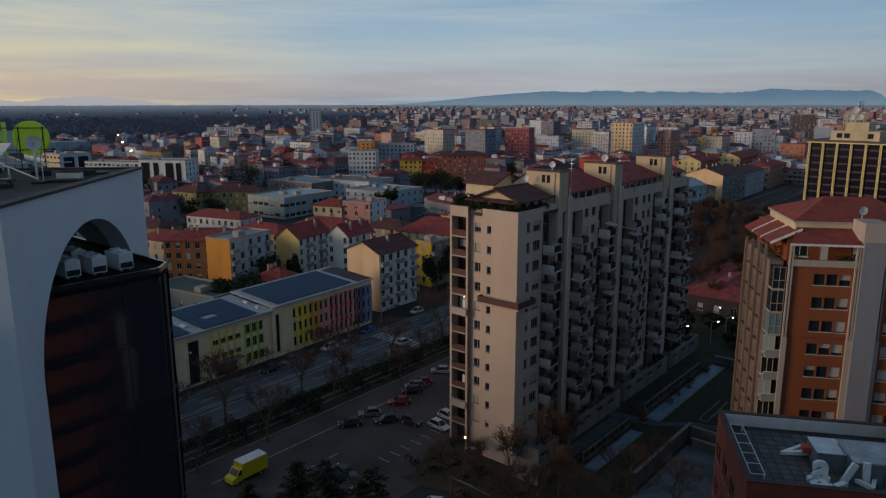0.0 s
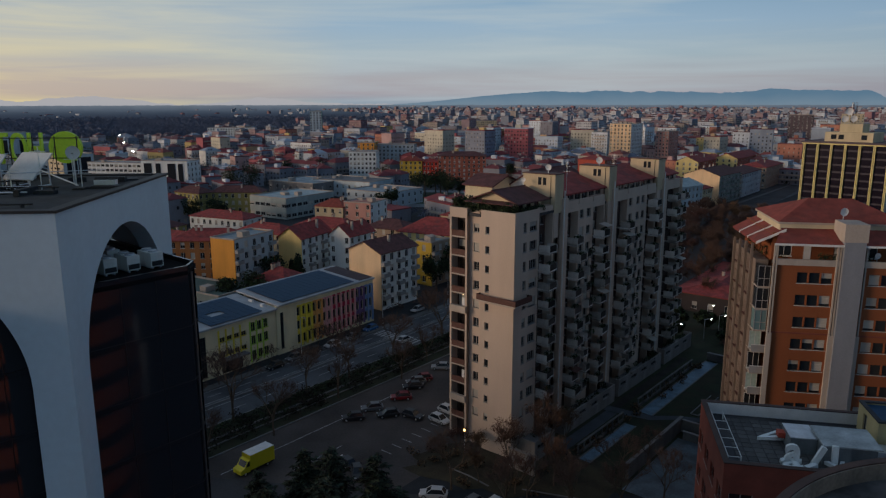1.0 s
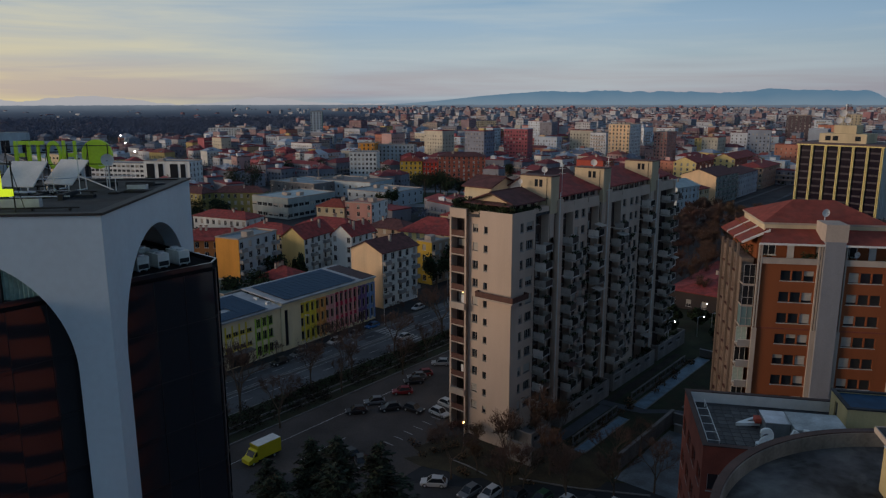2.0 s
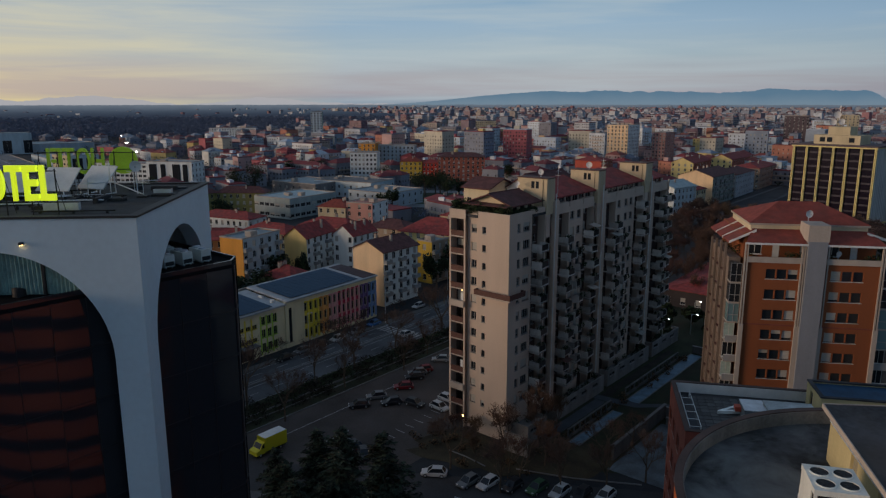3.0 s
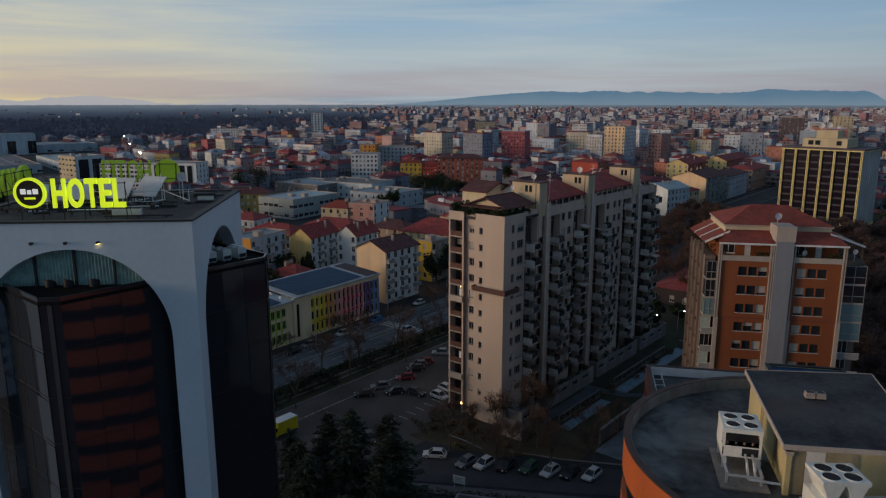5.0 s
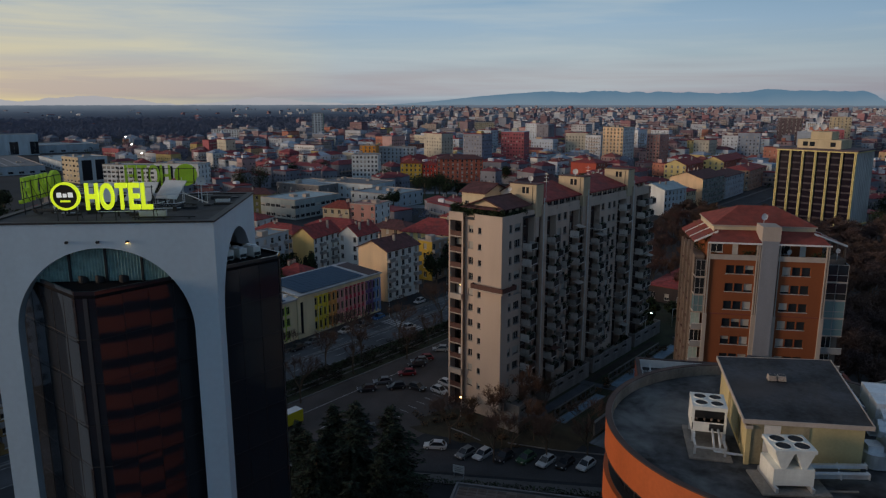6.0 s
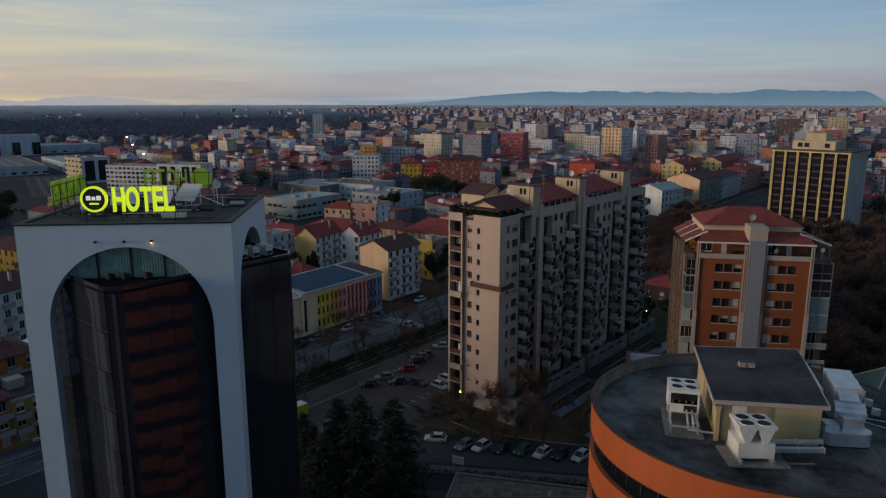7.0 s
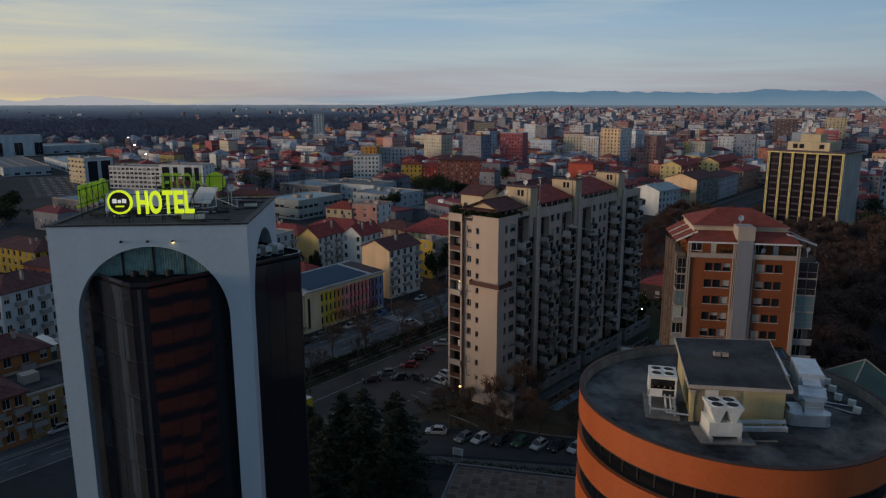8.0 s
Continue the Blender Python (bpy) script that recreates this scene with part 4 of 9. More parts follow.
for k in range(4):
    p, q = Vector(EAVE[k]), Vector(EAVE[(k + 1) % 4])
    t = q - p
    me = Mesh()
    me.box(-0.05, -0.06, -0.06, t.length + 0.05, 0.0, 0.2, M_BUFF)
    part("fascia", me, pent, pose(p.x, p.y, PH, 0, 0, math.degrees(math.atan2(t.y, t.x))), "pale metal roof edge")
PM, ln = pent_side(0)
for x0, x1, z1, m_, nm, lb in ((0.05, 0.8, 2.5, M_PENTDK, "panel", "grey-green stained render panel"), (0.85, 1.75, 2.45, M_WHITE, "door", "white metal door"), (1.8, 3.3, 2.5, M_PENTDK, "panel", "stained render panel")):
    me = Mesh()
    me.box(x0, -0.05, 0.05, x1, -0.004, z1, m_)
    part(nm, me, pent, PM, lb)
me = Mesh()
me.box(-0.12, -0.14, 0, 0.14, 0.06, PH - 0.25, M_PENT)
me.box(-0.2, -0.2, PH - 0.45, 0.2, 0.1, PH - 0.25, M_BUFF)
part("corner_post", me, pent, PM, "cream corner post")
PM, ln = pent_side(3)
for i, (x, z) in enumerate(((0.4, 2.3), (0.4, 2.48))):
    me = Mesh()
    me.tube((x, -0.14, z), (ln - 0.3, -0.14, z), 0.05, 0.05, M_STEEL, 8)
    part("pipe", me, pent, PM, "silver pipe along the wall")
vent = thing("roof_vent", pose(16.45, 20.2, RZ + PH + 0.17, 0, 0, 3.0), "cream double vent cowl on the plant room roof", "vent")
for i in range(2):
    me = Mesh()
    for k in range(4):
        me.box(i * 0.58 + 0.01 * k, 0.01 * k, 0.1 + k * 0.085, i * 0.58 + 0.5 - 0.01 * k, 0.5 - 0.01 * k, 0.16 + k * 0.085, M_BUFF)
    me.box(i * 0.58 + 0.06, 0.06, 0, i * 0.58 + 0.44, 0.44, 0.42, M_DARK)
    part("cowl", me, vent, None, "louvred cream cowl")


def chiller(M, label, w=2.2, d=2.3, h=2.5, vee=True):
    ob = thing("chiller", M, label, "chiller", "rooftop chillers")
    me = Mesh()
    zb = 0.25
    if vee:
        me.box(0, 0, zb, w, d, zb + 0.95, M_MACHINE)
        for i in range(2):
            x0 = w * i / 2
            P = [(x0 + 0.4, y, zb + 0.95) for y in (0.06, d - 0.06)] + [(x0 + w / 2 - 0.4, y, zb + 0.95) for y in (0.06, d - 0.06)]
            T = [(x0 + 0.03, y, h - 0.2) for y in (0.06, d - 0.06)] + [(x0 + w / 2 - 0.03, y, h - 0.2) for y in (0.06, d - 0.06)]
            hop = Mesh()
            hop.solid(P + T, ((0, 4, 6, 2), (1, 3, 7, 5), (0, 1, 5, 4), (2, 6, 7, 3), (0, 2, 3, 1), (4, 5, 7, 6)), M_MACHINE)
            part("hopper", hop, ob)
        deck = Mesh()
        deck.box(-0.02, -0.02, h - 0.2, w + 0.02, d + 0.02, h, M_MACHINE)
        part("fan_deck", deck, ob)
    else:
        lo, hi = zb + 0.62, h - 0.24
        for x in (0, w - 0.12):
            for y in (0, d - 0.12):
                post = Mesh()
                post.box(x, y, lo, x + 0.12, y + 0.12, hi, M_MACHINE)
                part("post", post, ob)
        for nm, q, m in (("side_panel", (0.0, 0.5, lo, 0.05, d - 0.12, hi), M_MACHINE), ("coil", (0.1, 0.55, lo, w - 0.1, d - 0.06, hi), M_DARK),
                         ("frame_rail", (-0.01, -0.01, lo - 0.08, w + 0.01, d + 0.01, lo, ), M_MACHINE), ("frame_rail", (-0.01, -0.01, zb, w + 0.01, d + 0.01, zb + 0.08), M_MACHINE),
                         ("side_panel", (-0.015, 0.0, zb + 0.08, 0.0, d, lo - 0.08), M_MACHINE), ("front_panel", (0.06, -0.02, zb + 0.08, w * 0.5, 0, lo - 0.08), M_MACHINE),
                         ("front_panel", (w - 0.14, -0.02, zb + 0.08, w, 0, lo - 0.08), M_MACHINE), ("fan_deck", (-0.02, -0.02, hi, w + 0.02, d + 0.02, h), M_MACHINE)):
            piece = Mesh()
            piece.box(*q, m)
            part(nm, piece, ob)
        for k in range(4):
            comp = Mesh()
            comp.tube((0.3 + k * 0.42, 0.3, lo), (0.3 + k * 0.42, 0.3, lo + 0.13), 0.08, 0.06, M_FLANK, 10)
            part("compressor", comp, ob, None, "small grey compressor")
        me.box(0, 0, zb, w, d, lo, M_DARK)
    part("casing", me, ob)
    for i in range(2):
        for j in range(2):
            x, y = w * (0.27 + 0.46 * i), d * (0.27 + 0.46 * j)
            fan = part("fan_shroud", ring_mesh(w * 0.185, w * 0.205, 0, 0.05, M_MACHINE, 24), ob, pose(x, y, h))
            me = Mesh()
            me.tube((0, 0, 0.004), (0, 0, 0.012), w * 0.184, w * 0.184, M_DARK, 24)
            me.tube((0, 0, 0.012), (0, 0, 0.03), 0.09, 0.07, M_DARK, 10)
            for b in range(5):
                a = 2 * math.pi * b / 5
                me.box(0.08, -0.05, 0.02, w * 0.16, 0.05, 0.03, M_DARK, Matrix.Rotation(a, 4, "Z") @ Matrix.Rotation(0.25, 4, "X"))
            part("fan", me, fan, None, "black fan")
    for x in (0.05, w - 0.2):
        me = Mesh()
        me.box(x, -0.35, 0, x + 0.15, d + 0.35, zb, M_STEEL)
        part("skid", me, ob)
    return ob


for mx, my, r, w, d in ((14.6, 10.9, 9, 3.6, 2.6), (11.2, 14.2, 0, 2.4, 4.4)):
    me = Mesh()
    me.box(0, 0, 0, w, d, 0.1, M_BUFFDARK)
    solo("plinth", me, pose(mx, my, RZ, 0, 0, r), "concrete plinth under a chiller", "plinth", kind="structure")
chiller(pose(15.15, 11.5, RZ + 0.1, 0, 0, 10), "white rooftop chiller with four fans and two hoppers", 2.15, 1.85, 2.3)
chiller(pose(11.45, 16.0, RZ + 0.72, 0, 0, -1), "white rooftop chiller with an open dark middle", 1.95, 2.15, 1.85, False)
st = thing("chiller_stand", pose(11.45, 16.0, RZ + 0.1, 0, 0, -1), "grey steel stand under a chiller", "stand")
for x in (0.06, 1.76):
    for y in (-1.3, 0.3, 2.0):
        me = Mesh()
        me.box(x, y, 0, x + 0.12, y + 0.12, 0.5, M_STEEL)
        part("leg", me, st)
    me = Mesh()
    me.box(x, -1.35, 0.5, x + 0.12, 2.3, 0.62, M_STEEL)
    part("beam", me, st)
for y in (-1.3, 2.0):
    me = Mesh()
    me.box(0.18, y + 0.01, 0.38, 1.76, y + 0.11, 0.48, M_STEEL)
    part("brace", me, st)
for i, x in enumerate((12.6, 12.95)):
    pp = thing("coolant_pipe", pose(x, 15.9, RZ + 0.1), "shiny bent coolant pipe in front of a chiller", "pipe", "roof pipes")
    me = Mesh()
    me.tube((0, 0, 1.1), (0.0, -0.5, 0.95), 0.07, 0.07, M_STEEL, 8)
    me.tube((0, -0.5, 0.95), (0.1, -0.8, 0.1), 0.07, 0.07, M_STEEL, 8)
    me.tube((0.1, -0.8, 0.1), (1.3, -0.95, 0.1), 0.07, 0.07, M_STEEL, 8)
    part("run", me, pp)


def duct(points, w, h, label):
    """A run of galvanised duct, box after box along a line of points."""
    ob = thing("duct", pose(0, 0, 0), label, "duct", "roof ducts")
    for a, b in zip(points, points[1:]):
        a, b = Vector(a), Vector(b)
        t = (b - a).to_track_quat("X", "Z").to_matrix().to_4x4()
        ln = (b - a).length
        me = Mesh()
        me.box(-0.02, -w / 2, -h / 2, ln + 0.02, w / 2, h / 2, M_STEEL)
        for x in (0, ln / 2, ln):
            me.box(x - 0.03, -w / 2 - 0.04, -h / 2 - 0.04, x + 0.03, w / 2 + 0.04, h / 2 + 0.04, M_STEEL)
        part("section", me, ob, Matrix.Translation(a) @ t)
    return ob


duct([(17.35, 12.6, RZ + 0.62), (20.3, 13.2, RZ + 0.62)], 0.3, 0.26, "shiny pipe run behind the chiller")
duct([(17.35, 13.1, RZ + 0.92), (20.3, 13.7, RZ + 0.92)], 0.22, 0.2, "shiny pipe run behind the chiller")
for i, (x, y, ln) in enumerate(((17.5, 11.9, 2.2),)):
    me = Mesh()
    me.box(0, 0, 0, ln, 0.1, 0.08, M_BUFFDARK)
    solo("roof_batten", me, pose(x, y, RZ, 0, 0, 12 - 30 * i), "grey batten lying on the roofing felt", "batten", "roof battens")
db = thing("ventilation_plenum", pose(22.25, 15.75, RZ, 0, 0, 6), "rounded silver plenum box of the ventilation duct", "duct", "roof ducts")
me = Mesh()
pl = [(math.cos(a) * 0.62 + (0.85 if math.cos(a) > 0 else -0.85), math.sin(a) * 0.62) for a in [2 * math.pi * (k + 0.5) / 20 for k in range(20)]]
me.prism(pl, 0.08, 0.9, M_STEEL)
me.prism([(x * 1.02, y * 1.03) for x, y in pl], 0.86, 0.93, M_STEEL)
me.prism([(x * 1.02, y * 1.03) for x, y in pl], 0.08, 0.14, M_STEEL)
part("box", me, db)
me = Mesh()
me.box(-1.3, -0.1, 0.93, -0.45, 0.75, 1.3, M_STEEL)
part("shoulder", me, db)
duct([(22.5, 16.3, RZ + 0.9), (22.52, 16.302, RZ + 1.75)], 1.45, 1.2, "silver duct box rising from the plenum")
duct([(22.55, 16.2, RZ + 1.75), (22.62, 16.9, RZ + 2.15)], 1.75, 0.5, "flared silver duct section")
duct([(22.62, 16.8, RZ + 2.1), (22.72, 17.9, RZ + 2.35)], 1.15, 0.8, "silver ventilation duct over the roof")
duct([(22.8, 17.75, RZ + 2.4), (23.05, 21.2, RZ + 2.4)], 1.65, 1.1, "wide silver duct section over the roof")
duct([(21.55, 23.6, RZ + 2.35), (21.3, 18.4, RZ + 2.35)], 0.3, 0.3, "silver pipe on the plant room wall")
duct([(23.0, 20.3, RZ), (23.0, 20.3001, RZ + 1.84)], 0.9, 0.9, "silver duct drop to the roof")
for x, y in ((25.9, 23.6), (25.9, 22.1), (25.85, 20.5), (26.5, 19.5), (26.45, 18.2)):
    ac_unit(pose(x, y, RZ, 0, 0, 150), "small white condenser on the round roof", 0.5, 0.28, 0.6, "condensers", False)
for a, b in (((23.9, 20.2), (26.2, 19.6)), ((23.9, 19.7), (26.0, 18.3))):
    me = Mesh()
    me.tube((*a, RZ + 0.05), (*b, RZ + 0.05), 0.045, 0.045, M_STEEL, 6)
    solo("roof_pipe", me, pose(0, 0, 0), "thin silver pipe lying on the round roof", "pipe", "roof pipes")

# ---- brick office roof behind the drum ----
LRM = pose(10.62, 49.6, 0, 0, 0, 1.4)
LW, LD, LZ = 24.0, 12.0, 28.3
brick = thing("brick_office", LRM, "red brick office block with a flat paved roof", "building")
for k in range(4):
    ln = LW if k % 2 == 0 else LD
    wall(brick, k, LW, LD, LZ, grid(ln, LZ - 1.2, 7 if k % 2 == 0 else 4, 8, 1.8, 1.5), M_BRICK, 0.35)
me = Mesh()
me.box(0.35, 0.35, LZ - 1.5, LW - 0.35, LD - 0.35, LZ - 1.0, M_BITUMEN)
part("roof", me, brick)
me = Mesh()
for x0, y0, x1, y1 in ((0.352, LD - 0.5, LW - 0.352, LD - 0.352), (0.352, 0.352, 0.45, LD - 0.5)):
    me.box(x0, y0, LZ - 1.0, x1, y1, LZ - 0.02, M_WHITE)
part("parapet_lining", me, brick, None, "white painted inner parapet")
me = Mesh()
for x0, y0, x1, y1 in ((-0.06, -0.06, LW + 0.06, 0.42), (-0.06, LD - 0.42, LW + 0.06, LD + 0.06), (-0.06, 0.42, 0.42, LD - 0.42)):
    me.box(x0, y0, LZ, x1, y1, LZ + 0.08, M_BRICKCAP)
part("coping", me, brick)
me = Mesh()
me.box(0, 0, 0, 0.72, 0.72, 0.05, MATS["paving"])
paver = me.data("paver")
for i in range(18):
    for j in range(11):
        part("paver", paver, brick, pose(1.6 + i * 0.8, 1.9 + j * 0.8, LZ - 1.0))
lad = thing("roof_ladder", LRM @ pose(0.62, 1.9, LZ - 0.95), "white steel ladder frame lying by the parapet", "ladder")
for x in (0, 1.0):
    me = Mesh()
    me.box(x, 0, 0.57, x + 0.05, 8.8, 0.62, M_WHITE)
    part("rail", me, lad)
for i in range(6):
    me = Mesh()
    me.box(0.05, i * 1.65, 0.575, 1.0, i * 1.65 + 0.05, 0.615, M_WHITE)
    part("rung", me, lad)
for x in (0, 1.0):
    for y in (0.2, 8.4):
        me = Mesh()
        me.box(x, y, 0, x + 0.08, y + 0.08, 0.55, M_WHITE)
        part("leg", me, lad)
ROOFL = LZ - 0.95
M_PLANTGREY = mat("blue_grey_sheet", (0.17, 0.20, 0.215), 0.55, 0.2, vary=0.2, scale=1.0, streak=1)
M_PALECOVER = mat("pale_cover_sheet", (0.40, 0.44, 0.45), 0.6, vary=0.25, scale=0.8)
M_REDBOX = mat("red_paint", (0.42, 0.07, 0.04), 0.6, vary=0.15)


def loose_letter(ch, w, h, M, label):
    """A big white sign letter left on the roof; M sets it upright or lays it down."""
    ob = thing("sign_letter", LRM @ M, label, "sign letter", "loose sign letters")
    part("letter", text_data(ch, w, h, 0.3, M_LETTER), ob)
    return ob


M_LETTER = mat("white_letter_enamel", (0.74, 0.80, 0.80), 0.5, vary=0.12, scale=1.5, bump=0.04, streak=1)
loose_letter("a", 1.25, 1.75, pose(5.0, 2.7, ROOFL), "white plastic letter standing on the brick office roof")
loose_letter("a", 1.5, 1.3, pose(4.75, 1.6, ROOFL + 0.17, -84, 0, 6), "white plastic letter lying flat on the roof")
loose_letter("l", 0.42, 2.0, pose(6.8, 2.6, ROOFL + 0.02, 0, 24, 0), "white plastic letter bar leaning over on the roof")
loose_letter("l", 0.42, 1.0, pose(6.3, 2.1, ROOFL + 0.17, -84, 0, -60), "white plastic letter bar lying on the roof")
loose_letter("l", 0.45, 1.75, pose(8.5, 2.9, ROOFL, -4), "white plastic letter bar standing by the roof plant")
loose_letter("V", 1.6, 1.1, pose(8.2, 1.9, ROOFL + 0.17, -84, 0, 10), "white plastic letter lying beside the roof plant")
loose_letter("V", 1.5, 2.3, pose(3.6, 7.3, ROOFL + 0.17, -86, 0, -72), "white plastic letter lying on the pavers")
rb = thing("roof_plant", LRM @ pose(5.9, 4.7, ROOFL), "grey steel roof plant with a pale cover", "roof equipment")
me = Mesh()
me.box(0, 0, 0, 2.0, 2.6, 1.35, M_PLANTGREY)
me.box(-0.05, -0.05, 1.35, 2.05, 2.65, 1.42, M_STEEL)
part("box", me, rb)
me = Mesh()
me.box(2.05, -1.5, 0, 4.1, 2.0, 1.55, M_PLANTGREY)
me.box(4.1, -0.9, 0, 6.2, 1.9, 1.5, M_PLANTGREY)
part("housing", me, rb)
me = Mesh()
me.box(1.98, -1.6, 1.56, 6.3, 2.1, 1.68, M_PALECOVER)
part("cover", me, rb, None, "pale weathered cover sheet")
me = Mesh()
me.box(6.4, -0.4, 0.1, 9.2, 1.2, 0.9, M_STEEL)
part("duct", me, rb)
me = Mesh()
me.box(-0.55, 1.5, 0.55, 0.0, 2.3, 1.0, M_REDBOX)
part("cowl", me, rb, None, "red painted cowl")
for y in (-1.9, -1.6):
    me = Mesh()
    me.tube((4.2, y, 0.25), (7.6, y + 0.3, 0.25), 0.07, 0.07, M_WHITE, 8)
    part("pipe", me, rb, None, "white pipe")
bl = thing("roof_house", LRM @ pose(12.9, 6.4, ROOFL), "beige roof house with a blue-grey flat roof", "plant room")
wall(bl, 0, 8, 4.4, 2.5, [], M_PENT, 0.25)
wall(bl, 1, 8, 4.4, 2.5, [], M_PENT, 0.25)
wall(bl, 2, 8, 4.4, 2.5, [], M_PENT, 0.25)
wall(bl, 3, 8, 4.4, 2.5, [(1.2, 0.1, 2.0, 2.0)], M_PENT, 0.25, leaves=1)
slab_roof(bl, 8, 4.4, 2.5, M_SOLAR, 0.15, M_BITUMEN)

# ---- the tall apartment block with the stepped balconies ----
TM = pose(-12.2, 98.7, 0, 0, 0, -26.8)      # x: out of the long side, y: along it
TOP = 39.4
tower = thing("apartment_block", TM, "tall beige apartment block with stepped concrete balconies and roof gardens", "building")
trng = random.Random(11)


def tower_wall(name, x0, y0, ang, ln, h, holes, material, leaves=1, z0=0.0, shut=0.25, th=0.35):
    M = pose(x0, y0, 0, 0, 0, ang)
    part(name, wall_mesh(ln, h, holes, th, material, z0), tower, M)
    for a, b, c, d in holes:
        window(tower, M @ pose((a + c) / 2, 0.2, b), c - a, d - b, leaves if c - a > 0.8 else 1, M_GREYFRAME, M_GLASS, True, shut, trng)


rows = [36.35 - 3.06 * i for i in range(11)]
tower_wall("wall", -6.3, 0, 0, 6.3, TOP, [(0.88, z - 0.58, 1.62, z + 0.58) for z in rows], M_STUCCO, shut=0.1)
tower_wall("wall", -9.0, 0.75, 0, 2.7, TOP - 0.05, [(0.75, z - 0.7, 1.85, z + 0.7) for z in rows], M_STUCCO, 2, shut=0.35)
for x in (-6.3, -9.0):
    me = Mesh()
    me.box(x - (0.0 if x > -7 else 0.3), 0.004, 0, x + (0.3 if x > -7 else 0.0), 0.745, TOP - 0.06, M_STUCCO)
    part("return_wall", me, tower)
# strip of loggias
me = Mesh()
me.box(-12.5, 0, 0, -12.15, 1.9, TOP - 0.02, M_STUCCO)
me.box(-9.35, 0, 0, -9.0, 0.75, TOP - 0.02, M_STUCCO)
me.box(-12.15, 0, TOP - 1.6, -9.35, 1.6, TOP - 0.02, M_STUCCO)
part("loggia_frame", me, tower)
# back of the loggias, darkened in colour for the shade
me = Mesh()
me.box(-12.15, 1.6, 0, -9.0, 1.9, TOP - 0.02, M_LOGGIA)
part("loggia_back", me, tower, None, "loggia back wall with recess shade put in its brown")
for i, z in enumerate(rows):
    zf = z - 1.6
    me = Mesh()
    me.box(-12.15, -0.05, zf - 0.14, -9.35, 1.6, zf + 0.08, M_BUFF)
    part("loggia_slab", me, tower)
    if i % 5 != 4:
        me = Mesh()
        me.box(-12.12, -0.03, zf + 0.08, -9.38, 0.03, zf + 0.95, M_RUST)
        me.box(-12.15, -0.06, zf + 0.95, -9.35, 0.06, zf + 1.05, M_RUST)
        part("railing", me, tower, None, "reddish brown loggia panel")
    else:
        me = Mesh()
        me.box(-12.15, -0.5, zf - 0.1, -9.0, 0.05, zf + 1.0, M_BUFF)
        part("railing", me, tower, None, "buff concrete balcony front")
    window(tower, pose(-11.0, 1.57, zf + 0.1), 1.5, 2.2, 2, M_BROWNFRAME, M_GLASS, True, 0.1, trng)
    if i in (4, 8):
        me = Mesh()
        me.box(-9.9, -0.04, zf + 1.1, -9.4, 0.0, zf + 2.4, M_WHITE)
        part("blind", me, tower, None, "pale hanging blind")
me = Mesh()
me.box(-9.75, -0.02, 25.3, -9.55, 0.02, 25.5, M_WARMLAMP)
part("loggia_light", me, tower, None, "warm loggia light")
# left flank and the back
side_rows = [(y - 0.55, z - 0.7, y + 0.55, z + 0.7) for z in rows for y in (3.5, 7, 10.5, 14)]
tower_wall("wall", -12.5, 18.0, -90, 16.1, TOP, [(16.1 - c + 1.9 - 1.9, b, 16.1 - a, d) for a, b, c, d in side_rows if c < 16], M_STUCCO, 2)
tower_wall("wall", -12.0, 63.8, -90, 45.8, 38.6, [], M_STUCCO)
tower_wall("wall", 0.0, 63.8, 180, 12.0, 39.4, [(1.5 + 3 * k, z - 0.7, 2.7 + 3 * k, z + 0.7) for z in rows for k in range(4)], M_STUCCO, 2)
# long side: front bay, then bays between the pylons
rr = [36.9 - 2.99 * i for i in range(12)]
tower_wall("wall", 0, 0.35, 90, 6.3, TOP, [q for z in rr[:11] for q in ((1.95, z - 0.75, 2.9, z + 0.75), (3.7, z - 0.75, 5.7, z + 0.75))], M_STUCCO, 3)
WINS = (20.6, 23.0, 39.4, 42.6, 44.9)
PAR = 39.5
for b0, b1 in ((19.6, 24.4), (38.2, 46.4)):
    holes = [(d - 0.7 - b0, z - 0.75, d + 0.7 - b0, z + 0.75) for z in rr[:11] for d in WINS if b0 < d < b1]
    tower_wall("wall", -0.3, b0, 90, b1 - b0, PAR, holes, M_STUCCO, 2, shut=0.3)
# deep loggia bays behind the balconies, their shade painted into the wall colour
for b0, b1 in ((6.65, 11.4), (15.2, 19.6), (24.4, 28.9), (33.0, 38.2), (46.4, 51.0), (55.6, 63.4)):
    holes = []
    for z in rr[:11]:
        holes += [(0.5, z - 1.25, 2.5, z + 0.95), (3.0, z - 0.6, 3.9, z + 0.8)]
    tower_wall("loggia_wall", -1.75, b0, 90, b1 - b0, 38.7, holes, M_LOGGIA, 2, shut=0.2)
    for y in (b0, b1 - 0.25):
        me = Mesh()
        me.box(-1.75, y, 0, -0.305, y + 0.25, 38.65, M_STUCCO)
        part("return_wall", me, tower)
    me = Mesh()
    me.box(-1.75, b0 + 0.25, 37.6 if b0 > 12 else 38.4, -0.305, b1 - 0.25, PAR, M_STUCCO)
    part("lintel", me, tower)
for b0, b1 in ((13.6, 15.2), (31.2, 33.0), (53.6, 55.6)):
    me = Mesh()
    me.box(-0.5, b0, 0, 0.12, b1, 40.2, M_STUCCO)
    part("pilaster", me, tower, None, "smooth light stucco pilaster")
    me = Mesh()
    me.tube((0.2, b0 + 0.25, 3), (0.2, b0 + 0.25, 41.5), 0.09, 0.09, M_WHITE, 8)
    part("downpipe", me, tower, None, "white downpipe")
